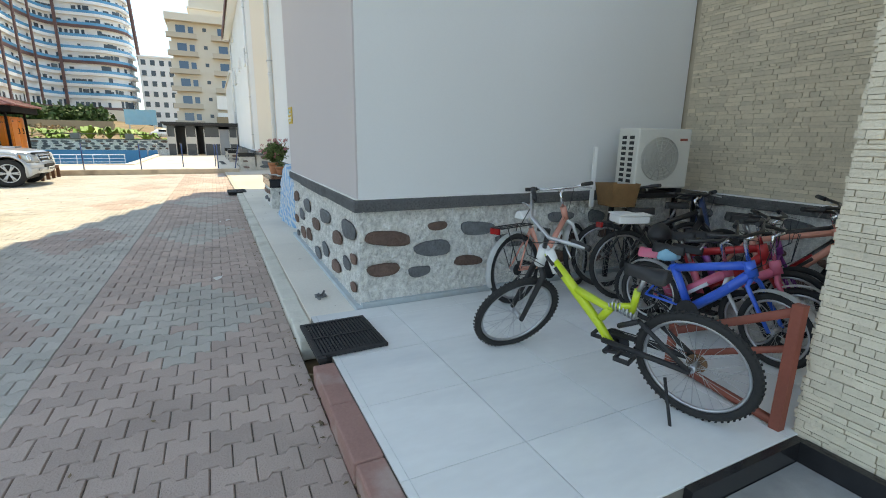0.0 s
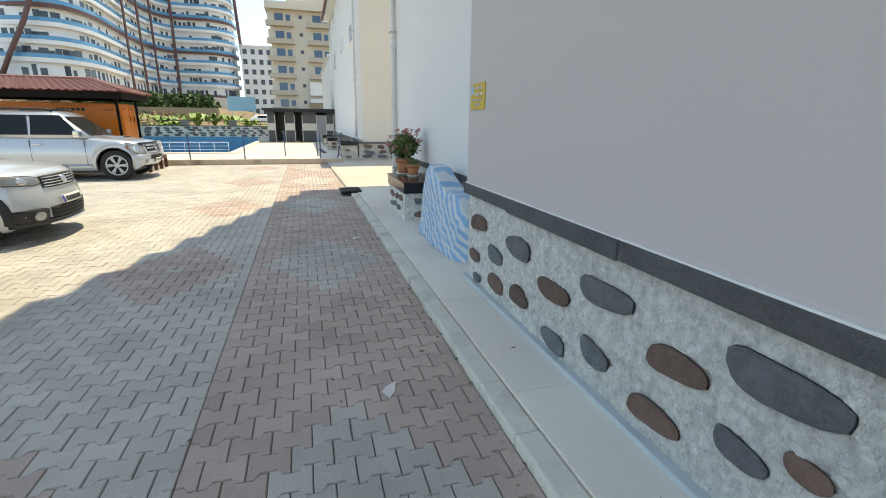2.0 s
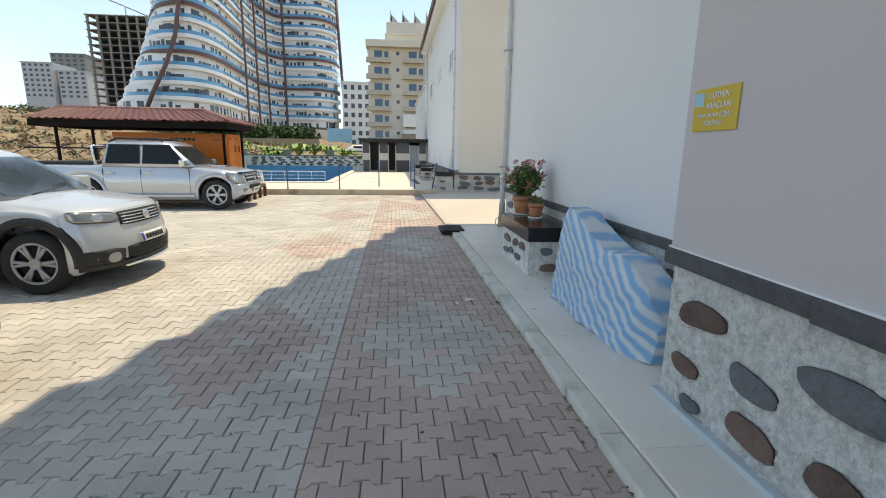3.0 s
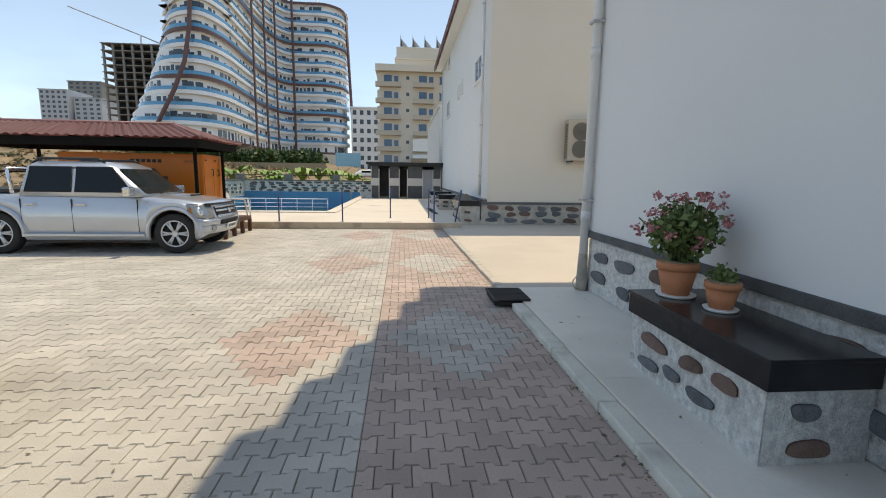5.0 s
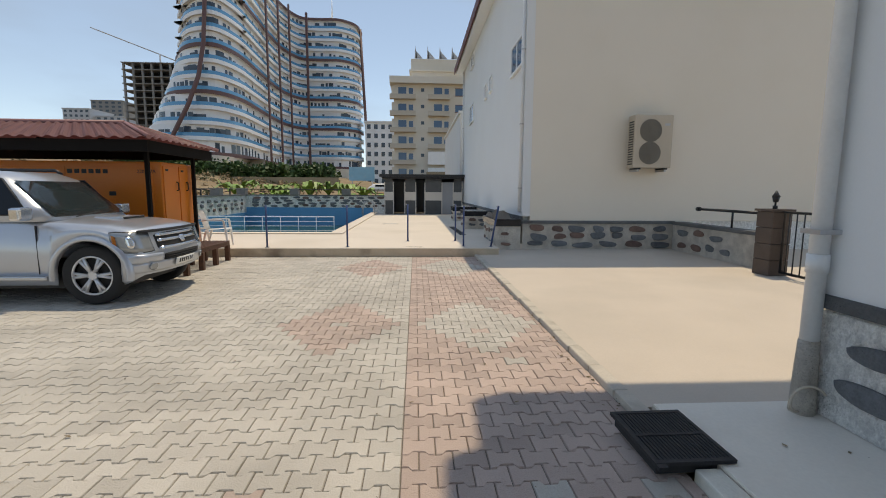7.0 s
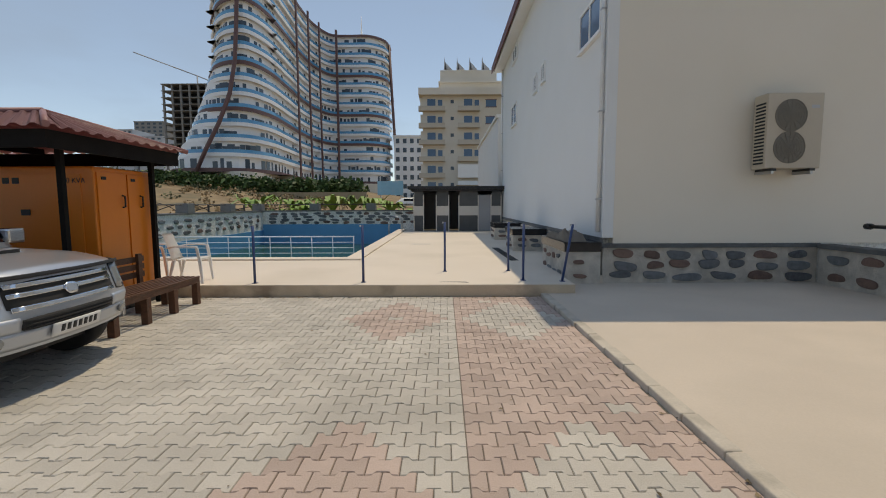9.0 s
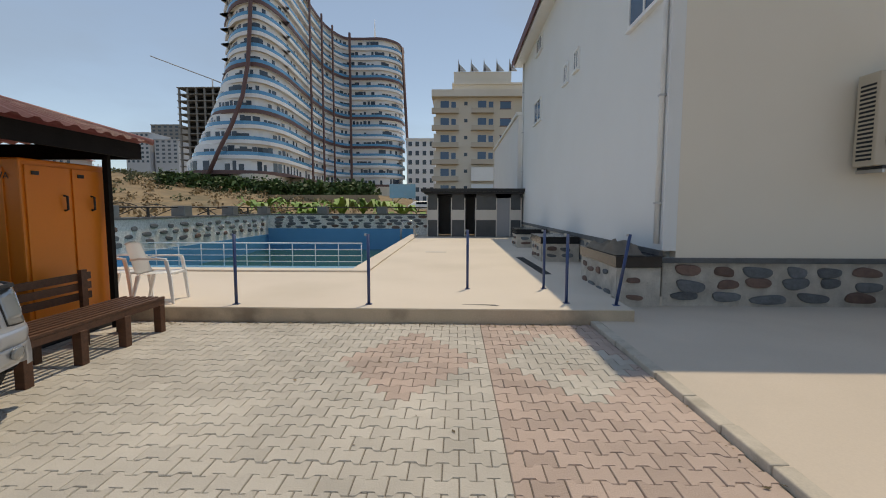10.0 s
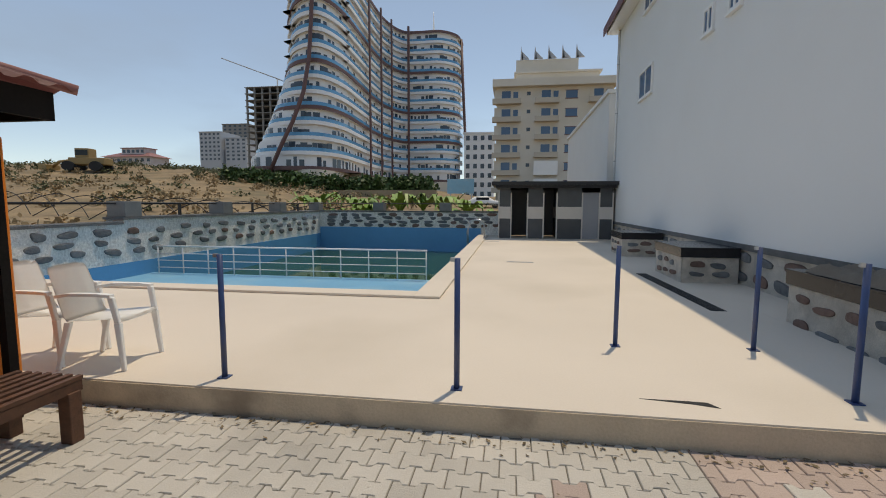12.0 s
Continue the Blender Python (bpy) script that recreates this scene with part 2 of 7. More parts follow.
M["dry_grass"] = material("dry_grass_hill", (0.26, 0.185, 0.105), 0.95, vary=0.6, fine=5, coarse=0.35, bump=0.4, stain_shade=(0.13, 0.115, 0.065), stain_shade_amount=0.8)
M["scrub"] = material("scrub_leaf", (0.1, 0.105, 0.05), 0.8, vary=0.4, fine=5, coarse=0.4, bump=0.0, islands=0.8)
M["straw"] = material("dry_straw", (0.31, 0.22, 0.12), 0.9, vary=0.4, fine=6, coarse=0.5, bump=0.0, islands=0.7)
M["earth"] = material("earth", (0.3, 0.24, 0.16), 0.95, vary=0.2, fine=4, coarse=0.3, bump=0.3)
M["paper"] = material("paper", (0.75, 0.74, 0.7), 0.8, vary=0.08, fine=60, coarse=9, bump=0.1)
M["yellow_sign"] = material("yellow_sign", (0.62, 0.42, 0.04), 0.45, vary=0.05, fine=40, coarse=5, bump=0.02)
M["tower_white"] = material("tower_white", (0.86, 0.87, 0.88), 0.7, vary=0.05, fine=1, coarse=0.1, bump=0.0)
M["tower_brown"] = material("tower_brown", (0.15, 0.08, 0.075), 0.6, vary=0.1, fine=1, coarse=0.1, bump=0.0)
M["tower_glass"] = glass_like("tower_blue_glass", (0.09, 0.34, 0.58), 0.15)
M["window_far"] = glass_like("far_window_glass", (0.05, 0.075, 0.105), 0.2)
M["window_blue"] = glass_like("window_blue_glass", (0.07, 0.14, 0.24), 0.06)
M["apt_cream"] = material("apartment_cream", (0.68, 0.63, 0.55), 0.8, vary=0.05, fine=1.5, coarse=0.15, bump=0.0, stain_shade=(0.55, 0.48, 0.35))
M["apt_beige"] = material("apartment_beige", (0.52, 0.46, 0.38), 0.8, vary=0.06, fine=1.5, coarse=0.15, bump=0.0)
M["bare_concrete"] = material("bare_concrete", (0.24, 0.235, 0.225), 0.9, vary=0.12, fine=1, coarse=0.1, bump=0.0)
M["pier_grey"] = material("pier_concrete", (0.2, 0.2, 0.195), 0.9, vary=0.2, fine=40, coarse=4, bump=0.3)
M["void"] = material("deep_void", (0.03, 0.03, 0.03), 0.9, vary=0.1, fine=1, coarse=0.2, bump=0.0)
M["grey_render"] = material("grey_render", (0.45, 0.47, 0.5), 0.8, vary=0.06, fine=1, coarse=0.1, bump=0.0)
M["loader_yellow"] = material("loader_yellow", (0.3, 0.2, 0.08), 0.5, vary=0.15, fine=4, coarse=0.6, bump=0.0)
M["plate_white"] = material("plate_white", (0.75, 0.75, 0.74), 0.4, vary=0.03, fine=40, coarse=6, bump=0.0)
M["plate_blue"] = material("plate_blue", (0.03, 0.08, 0.4), 0.4, vary=0.03, fine=40, coarse=6, bump=0.0)


# ---- mesh helpers ----
def box(bm, x0, x1, y0, y1, z0, z1, bevel=0.0):
    vs = [bm.verts.new((x, y, z)) for z in (z0, z1) for x, y in ((x0, y0), (x1, y0), (x1, y1), (x0, y1))]
    fs = [(3, 2, 1, 0), (4, 5, 6, 7), (0, 1, 5, 4), (1, 2, 6, 5), (2, 3, 7, 6), (3, 0, 4, 7)]
    faces = [bm.faces.new([vs[i] for i in f]) for f in fs]
    if bevel:
        edges = list({e for f in faces for e in f.edges})
        bmesh.ops.bevel(bm, geom=edges, offset=bevel, segments=2, affect="EDGES", profile=0.5)
    return vs


def boxes(*args, bevel=0.0):
    bm = bmesh.new()
    for a in args:
        box(bm, *a, bevel=bevel)
    return bm


def tube(bm, points, radius, n=8, caps=True):
    """A round bar along points; radius a number or one per point."""
    pts = [Vector(p) for p in points]
    rs = [radius] * len(pts) if isinstance(radius, (int, float)) else radius
    rings, side = [], None
    for i, p in enumerate(pts):
        d = (pts[min(i + 1, len(pts) - 1)] - pts[max(i - 1, 0)]).normalized()
        if side is None:
            side = d.orthogonal().normalized()
        side = (side - d * side.dot(d)).normalized()
        up = d.cross(side)
        rings.append([bm.verts.new(p + rs[i] * (math.cos(a) * side + math.sin(a) * up)) for a in (2 * math.pi * k / n for k in range(n))])
    for a, b in zip(rings, rings[1:]):
        for k in range(n):
            f = bm.faces.new((a[k], a[(k + 1) % n], b[(k + 1) % n], b[k]))
            f.smooth = True
    if caps:
        bm.faces.new(rings[0][::-1]), bm.faces.new(rings[-1])
    return bm


def tubes(*runs, n=8):
    bm = bmesh.new()
    for pts, r in runs:
        tube(bm, pts, r, n)
    return bm


def ring(bm, centre, radius, thick, n=28, m=8, flat=1.0):
    """A tyre or rim in the xz plane about centre."""
    c = Vector(centre)
    rows = []
    for i in range(n):
        a = 2 * math.pi * i / n
        out = Vector((math.cos(a), 0, math.sin(a)))
        rows.append([bm.verts.new(c + out * (radius + thick * math.cos(b)) + Vector((0, thick * flat * math.sin(b), 0))) for b in (2 * math.pi * k / m for k in range(m))])
    for i in range(n):
        for k in range(m):
            f = bm.faces.new((rows[i][k], rows[i][(k + 1) % m], rows[(i + 1) % n][(k + 1) % m], rows[(i + 1) % n][k]))
            f.smooth = True
    return bm


def loft(bm, sections, close=False, caps=True, smooth=True):
    rows = [[bm.verts.new(p) for p in s] for s in sections]
    m = len(rows[0])
    for a, b in zip(rows, rows[1:]):
        for k in range(m if close else m - 1):
            f = bm.faces.new((a[k], a[(k + 1) % m], b[(k + 1) % m], b[k]))
            f.smooth = smooth
    if caps:
        bm.faces.new(rows[0][::-1]), bm.faces.new(rows[-1])
    return bm


def mesh_of(name, bm, mat):
    bmesh.ops.recalc_face_normals(bm, faces=bm.faces[:])
    me = bpy.data.meshes.new(name)
    bm.to_mesh(me)
    bm.free()
    for m in (mat if isinstance(mat, (list, tuple)) else (mat,)):
        me.materials.append(M[m] if isinstance(m, str) else m)
    return me


def part(name, bm, mat, parent, label=""):
    ob = new(name, mesh_of(name, bm, mat))
    ob.parent = parent
    return tagged(ob, label)


def piece(name, me, parent, m):
    ob = new(name, me)
    ob.parent = parent
    ob.matrix_basis = m
    return ob


def parts(name, spans, mat, parent, label="", bevel=0.0):
    """Several alike boxes, each a part of its own."""
    for s in spans:
        part(name, boxes(s, bevel=bevel), mat, parent, label)


def thing(name, label, category, at=(0, 0, 0), rz=0.0, group="", kind=""):
    ob = new(name)
    ob.matrix_basis = pose(*at, 0, 0, rz)
    return tagged(ob, label, category, group, kind)


def structure(name, bm, mat, label, category="building"):
    return tagged(new(name, mesh_of(name, bm, mat)), label, category, kind="structure")


def prism(bm, outline, z0, z1):
    lo = [bm.verts.new((x, y, z0)) for x, y in outline]
    hi = [bm.verts.new((x, y, z1)) for x, y in outline]
    n = len(outline)
    for k in range(n):
        bm.faces.new((lo[k], lo[(k + 1) % n], hi[(k + 1) % n], hi[k]))
    bm.faces.new(lo[::-1]), bm.faces.new(hi)
    return bm


# ---- ground and paved surfaces ----
def hill_height(x, y):
    """Flat round the yard; beyond the pool wall the land rises to the towers."""
    far = min(max(0.0, y - 42.0), 45.0)
    left = min(1.0, max(0.0, (-x - 8.0) / 60.0))
    z = far * (0.035 + 0.125 * left) + max(0.0, min(y, 160.0) - 87.0) * 0.03
    if y < 42.0:
        z += min(max(0.0, -x - 14.0) * 0.03, 0.9) * min(1.0, max(0.0, (y - 15) / 20.0))
    else:
        z += min(max(0.0, -x - 14.0) * 0.03, 0.9)
    return -0.12 + z + ((0.35 * noise.noise(Vector((x * 0.11, y * 0.11, 1.7))) + 0.15 * noise.noise(Vector((x * 0.4, y * 0.4, 5.7)))) * min(1.0, z))


POOL = (-11.0, -3.62, 25.15, 38.4)   # x0, x1, y0, y1 of the basin's opening
gx = [-2500, -1200, -600, -350, -250] + [-200 + 5 * i for i in range(24)] + [-80 + 3 * i for i in range(22)] + [-14, POOL[0], POOL[1], 0.5, 6, 14, 30, 60, 120, 250, 600, 1200, 2500]
gy = [-2500, -800, -200, -60, -20, 0, 10, 20, POOL[2], POOL[3]] + [42 + 3 * i for i in range(22)] + [112, 125, 150, 200, 280, 400, 800, 2500]
bm = bmesh.new()
grid = [[bm.verts.new((x, y, hill_height(x, y))) for x in gx] for y in gy]
for j in range(len(gy) - 1):
    for i in range(len(gx) - 1):
        if gx[i] >= POOL[0] and gx[i + 1] <= POOL[1] and gy[j] >= POOL[2] and gy[j + 1] <= POOL[3]:
            continue
        f = bm.faces.new((grid[j][i], grid[j][i + 1], grid[j + 1][i + 1], grid[j + 1][i]))
        f.smooth = True
structure("ground", bm, "dry_grass", "dry grassy land rising behind the pool", "ground")

SEAM, KERB_X, ROAD_END = -1.17, 0.41, 21.42


def kerb_x(y):
    """The kerb bends a little towards the drive beyond the near house."""
    return KERB_X - 0.016 * max(0.0, y - 13.5)


bm = boxes((-13.5, KERB_X, -6.0, ROAD_END, -0.1, -0.012))
road = structure("road", bm, "joint", "interlocking paver yard with red and grey blocks", "pavement")

# kerb: separate stones with small gaps
kerb = tagged(new("kerb"), "worn pale concrete kerb along the paver yard", "kerb", kind="structure")
y = -6.0
while y < 21.3:
    top = 0.112 if y < 2.4 else 0.066 if y < 13.5 else 0.056
    kx = kerb_x(y + 0.25)
    if not (2.45 < y + 0.25 < 3.0 or 12.95 < y + 0.25 < 13.75):
        red = y < 2.4
        part("kerb_stone", boxes((kx + 0.004 * math.sin(y * 7), kx + (0.14 if y < 13.5 else 0.12), y + 0.002, y + 0.498, -0.1, top + 0.003 * math.sin(y * 5)), bevel=0.012), "kerb_red" if red else "kerb" if y < 13.5 else "kerb_worn", kerb, "kerb stone with flaking red paint" if red else "")
    y += 0.5

# sidewalk slabs beside the building
walk_base = structure("pavement", boxes((KERB_X + 0.142, 1.75, 3.32, 13.72, -0.1, 0.064)), "concrete", "grey-beige slab sidewalk along the building", "pavement")
y = 3.33
while y < 13.7:
    x = KERB_X + 0.146
    for w in (1.2,):
        y1 = min(y + 1.5, 13.72)
        part("slab", boxes((x + 0.002, x + w - 0.002, y + 0.002, y1 - 0.002, 0.05, 0.08), bevel=0.003), "walk_tile", walk_base)
        x += w
    y += 1.5

structure("courtyard", boxes((KERB_X, 16.0, 13.724, 22.45, -0.1, 0.05)), "concrete", "sunlit beige concrete courtyard between the houses", "ground")

# tiled entrance area
porch = structure("porch_floor", boxes((KERB_X + 0.142, 9.0, 0.78, 3.316, -0.1, 0.108)), "joint", "white marble-tiled entrance floor", "floor")
tile_mesh = mesh_of("tile", boxes((-0.298, 0.298, -0.298, 0.298, 0, 0.012), bevel=0.002), "marble")
for i in range(-1, 12):
    for j in range(0, 5):
        x, y = 0.89 + 0.6 * i, 1.0 + 0.6 * j
        x0, x1, y0, y1 = max(x - 0.3, KERB_X + 0.142), min(x + 0.3, 8.0), max(y - 0.3, 0.78), min(y + 0.3, 3.316)
        if x1 - x0 < 0.03 or y1 - y0 < 0.03:
            continue
        piece("tile", tile_mesh, porch, Matrix.LocRotScale(((x0 + x1) / 2, (y0 + y1) / 2, 0.108), None, ((x1 - x0) / 0.6, (y1 - y0) / 0.6, 1)))
structure("porch_step", boxes((1.62, 2.44, 0.74, 0.779, -0.1, 0.118), (2.40, 2.45, -6.0, 0.739, -0.1, 0.118)), "granite_black", "polished black granite step edge", "step")
structure("entrance_floor", boxes((0.6, 2.398, -6.0, 0.736, -0.1, 0.012), (2.452, 9.0, -6.0, 0.776, -0.1, 0.012)), "granite_grey", "speckled grey granite entrance floor", "floor")


# ---- masonry ----


def stone_mesh(mat, seed):
    """A flattened field stone set in plaster, unit size in x and z, bulging towards -y; one end blunter than the other."""
    r = random.Random(seed)
    bm = bmesh.new()
    n = 18
    p2, p3 = r.uniform(0, 6.28), r.uniform(0, 6.28)
    wob = [1 + 0.05 * math.sin(2 * a + p2) + 0.05 * math.sin(3 * a + p3) + r.uniform(-0.02, 0.02) for a in (2 * math.pi * k / n for k in range(n))]
    skew, taper, flat = r.uniform(-0.2, 0.2), r.uniform(-0.25, 0.25), r.uniform(0.65, 0.9)

    def loop(scale, depth):
        out = []
        for k in range(n):
            a = 2 * math.pi * k / n
            c, s = math.cos(a), math.sin(a)
            px, pz = abs(c) ** 0.7 * math.copysign(1, c), abs(s) ** flat * math.copysign(1, s)
            pz *= 1 + taper * px
            out.append((0.5 * wob[k] * scale * (px + skew * pz), depth, 0.5 * wob[k] * scale * pz))
        return out
    loft(bm, [loop(1.02, 0.05), loop(1.0, -0.3), loop(0.93, -0.75), loop(0.6, -0.95)], close=True)
    return mesh_of("stone", bm, mat)


STONES = [stone_mesh("stone_grey", 1), stone_mesh("stone_grey", 2), stone_mesh("stone_red", 3), stone_mesh("stone_red", 4), stone_mesh("stone_grey", 8), stone_mesh("stone_red", 9)]


def cobbles(parent, origin, along, length, z0, z1, rows, gap, size, depth=0.026, rz=0.0, seed=1, reds=0.5):
    """Rows of cobbles over a face that starts at origin and runs along a unit vector; rz turns -y to the face's normal."""
    r = random.Random(seed)
    for j in range(rows):
        z = z0 + (z1 - z0) * (j + 0.5) / rows
        u = r.uniform(0.1, gap)
        while u < length - 0.12:
            w, h = size * r.uniform(0.6, 1.25), size * r.uniform(0.3, 0.44)
            if u + w > length - 0.04:
                break
            me = STONES[r.choice((2, 3, 5) if r.random() < reds else (0, 1, 4))]
            p = Vector(origin) + Vector(along) * (u + w / 2)
            piece("stone", me, parent, Matrix.Translation((p.x, p.y, z + r.uniform(-0.035, 0.035))) @ pose(0, 0, 0, 0, 0, rz) @ pose(0, 0, 0, 0, r.uniform(-7, 7), 0) @ Matrix.Diagonal((w, depth / 0.95, h, 1)))
            u += w + gap * r.uniform(0.5, 1.3)


def set_stone(parent, p, w, h, red, rz, k):
    """One stone of a chosen size and colour on a face."""
    me = STONES[((2, 3, 5) if red else (0, 1, 4))[k % 3]]
    piece("stone", me, parent, Matrix.Translation(p) @ pose(0, 0, 0, 0, 0, rz) @ pose(0, 0, 0, 0, (-4, 3, 6, -2)[k % 4], 0) @ Matrix.Diagonal((w, 0.027, h, 1)))


def rough_sheet(bm, p0, u, v, nu, nv, amp, seed):
    """A roughcast face from p0 over vectors u and v with small relief along its normal."""
    p0, u, v = Vector(p0), Vector(u), Vector(v)
    nrm = u.cross(v).normalized()
    rows = []
    for j in range(nv + 1):
        rows.append([])
        for i in range(nu + 1):
            p = p0 + u * (i / nu) + v * (j / nv)
            edge = 0 if i in (0, nu) or j in (0, nv) else 1
            rows[-1].append(bm.verts.new(p + nrm * amp * edge * (0.7 * noise.noise(p * 36 + Vector((seed, 0, 0))) + 0.5 * noise.noise(p * 11 + Vector((0, seed, 0))))))
    for j in range(nv):
        for i in range(nu):
            f = bm.faces.new((rows[j][i], rows[j][i + 1], rows[j + 1][i + 1], rows[j + 1][i]))
            f.smooth = True


# ---- near house: lilac bay with white recess, alcove with cladding ----
HX0, HX1, HY0, HY1, HYC = 0.97, 1.57, 3.38, 6.9, 13.58   # bay face, recess face, porch face, bay end, far end
house = tagged(new("house_near"), "white and lilac rendered house on a cobble-studded plinth", "house", kind="structure")
BAND0, BAND1 = 0.93, 1.03
AX = 4.7   # alcove end wall
part("wall_bay", boxes((HX0 + 0.03, 5.2, HY0 + 0.03, HY1 - 0.03, 0.1, BAND1 + 0.001), ), "plinth", house, "rough grey plaster plinth")
bm = bmesh.new()
rough_sheet(bm, (HX0 + 0.02, HY1 - 0.02, 0.09), (0, -(HY1 - HY0 - 0.04), 0), (0, 0, BAND0 - 0.09), 300, 80, 0.024, 1)
rough_sheet(bm, (HX0 + 0.02, HY0 + 0.02, 0.09), (AX - HX0 - 0.03, 0, 0), (0, 0, BAND0 - 0.09), 300, 80, 0.024, 2)
rough_sheet(bm, (HX1 + 0.1, HY1 - 0.02, 0.09), (-0.68, 0, 0), (0, 0, BAND0 - 0.09), 20, 20, 0.006, 3)
part("plinth_render", bm, "plinth", house, "roughcast plaster plinth")
part("wall_lilac", boxes((HX0, HX0 + 0.014, HY0, HY1, BAND1, 8.0)), "lilac_wall", house, "pale lilac render")
part("wall_porch", boxes((HX0 + 0.0145, AX, HY0 + 0.001, HY0 + 0.2, BAND1, 8.0), (HX0 + 0.0145, HX0 + 0.2, HY0 + 0.201, HY1 - 0.201, BAND1, 8.0)), "white_wall", house, "white render")
part("wall_bay_end", boxes((HX0 + 0.0145, 5.2, HY1 - 0.2, HY1 - 0.001, BAND1, 8.0)), "white_wall", house)
for y0, y1, lift in ((HY0 - 0.035, 4.55, 0.0), (4.556, 5.9, 0.006), (5.906, HY1 + 0.02, -0.003)):
    part("band_stone", boxes((HX0 - 0.035 - lift, HX0 + 0.05, y0, y1, BAND0 - lift, BAND1), bevel=0.012), "band", house, "dark grey band stone")
part("band", boxes((HX0 + 0.051, AX, HY0 - 0.035, HY0 + 0.05, BAND0, BAND1), bevel=0.008), "band", house, "dark grey stone band")
part("band_cap", boxes((HX0 - 0.018, HX0 - 0.001, HY0 - 0.018, HY1, BAND1 + 0.001, BAND1 + 0.012), (HX0, AX, HY0 - 0.018, HY0 - 0.001, BAND1 + 0.001, BAND1 + 0.012)), "white_paint", house)
part("plinth_skirt", boxes((HX0 - 0.03, HX0 + 0.02, HY0 - 0.03, HY1, 0.08, 0.115), (HX0 + 0.021, 4.4, HY0 - 0.03, HY0 + 0.02, 0.1, 0.15)), "fillet", house, "pale blue painted mortar fillet")
part("wall_recess", boxes((HX1, 5.2, HY1 + 0.002, HYC, BAND1 - 0.15, 8.0)), "white_wall", house, "white render")
part("plinth_recess", boxes((HX1 + 0.02, 5.2, HY1 + 0.002, HYC - 0.02, 0.0, BAND1 - 0.151)), "plinth", house)
bm = bmesh.new()
rough_sheet(bm, (HX1 + 0.01, HYC - 0.01, 0.09), (0, -(HYC - HY1 - 0.02), 0), (0, 0, BAND0 - 0.24), 320, 44, 0.02, 4)
rough_sheet(bm, (4.4, HYC - 0.01, 0.05), (-(4.4 - HX1 - 0.01), 0, 0), (0, 0, BAND0 - 0.2), 100, 30, 0.006, 5)
part("plinth_render", bm, "plinth", house, "roughcast plaster plinth")
part("band", boxes((HX1 - 0.03, HX1 + 0.05, HY1 + 0.02, HYC + 0.03, BAND0 - 0.13, BAND1 - 0.14), bevel=0.008), "band", house, "dark grey stone band")
part("wall_back", boxes((5.2, 5.4, HY0, HYC, 0.0, 8.0)), "white_wall", house)

# along the bay: distance, height, length, thickness, red or grey
for k, (v, z, w, h, red) in enumerate(((6.56, 0.7, 0.36, 0.15, 1), (6.66, 0.37, 0.22, 0.11, 1), (6.16, 0.5, 0.28, 0.14, 0), (5.74, 0.68, 0.38, 0.17, 0), (6.57, 0.17, 0.16, 0.08, 0),
                                       (6.14, 0.26, 0.3, 0.14, 1), (5.68, 0.31, 0.28, 0.15, 1), (5.2, 0.53, 0.38, 0.14, 1), (4.66, 0.7, 0.44, 0.15, 0), (5.15, 0.2, 0.28, 0.13, 0),
                                       (4.7, 0.33, 0.26, 0.13, 0), (3.68, 0.73, 0.42, 0.17, 0), (4.13, 0.57, 0.33, 0.14, 1), (3.55, 0.5, 0.15, 0.09, 1), (3.78, 0.4, 0.22, 0.11, 0),
                                       (4.22, 0.26, 0.32, 0.13, 1), (3.57, 0.24, 0.14, 0.09, 1))):
    set_stone(house, (HX0 + 0.012, v, z), w, h, red, -90, k)
for k, (v, z, w, h, red) in enumerate(((1.23, 0.69, 0.4, 0.13, 1), (1.66, 0.57, 0.34, 0.15, 0), (1.7, 0.77, 0.18, 0.08, 1), (2.12, 0.72, 0.34, 0.13, 0), (2.03, 0.42, 0.28, 0.1, 1),
                                       (1.19, 0.42, 0.28, 0.12, 1), (1.53, 0.37, 0.2, 0.1, 0), (2.5, 0.58, 0.34, 0.13, 0))):
    set_stone(house, (v, HY0 + 0.012, z), w, h, red, 0, k + 2)
cobbles(house, (2.75, HY0 + 0.014, 0), (1, 0, 0), 1.7, 0.2, 0.88, 3, 0.26, 0.34, rz=0, seed=12)
cobbles(house, (HX1 + 0.004, HYC - 0.05, 0), (0, -1, 0), HYC - HY1 - 0.4, 0.14, 0.76, 2, 0.26, 0.38, rz=-90, seed=21, reds=0.35)

# alcove end wall with stone cladding, and the clad pillar
alcove = tagged(new("wall_alcove"), "alcove wall clad in thin beige split stone", "wall", kind="structure")
part("wall_body", boxes((AX + 0.03, AX + 0.25, -2.0, HY0 + 0.2, 0.0, 4.2)), "cladding", alcove)
part("plinth_render", boxes((AX, AX + 0.028, 0.8, HY0 - 0.04, 0.12, 0.9)), "plinth", alcove, "grey plaster plinth")
part("band", boxes((AX - 0.035, AX + 0.028, 0.8, HY0 - 0.04, 0.9, 1.0), bevel=0.008), "band", alcove, "dark grey stone band")
part("band_cap", boxes((AX - 0.02, AX + 0.028, 0.8, HY0 - 0.04, 1.001, 1.015)), "white_paint", alcove)
cobbles(alcove, (AX - 0.002, HY0 - 0.1, 0), (0, -1, 0), 2.3, 0.2, 0.88, 3, 0.25, 0.27, rz=-90, seed=33)


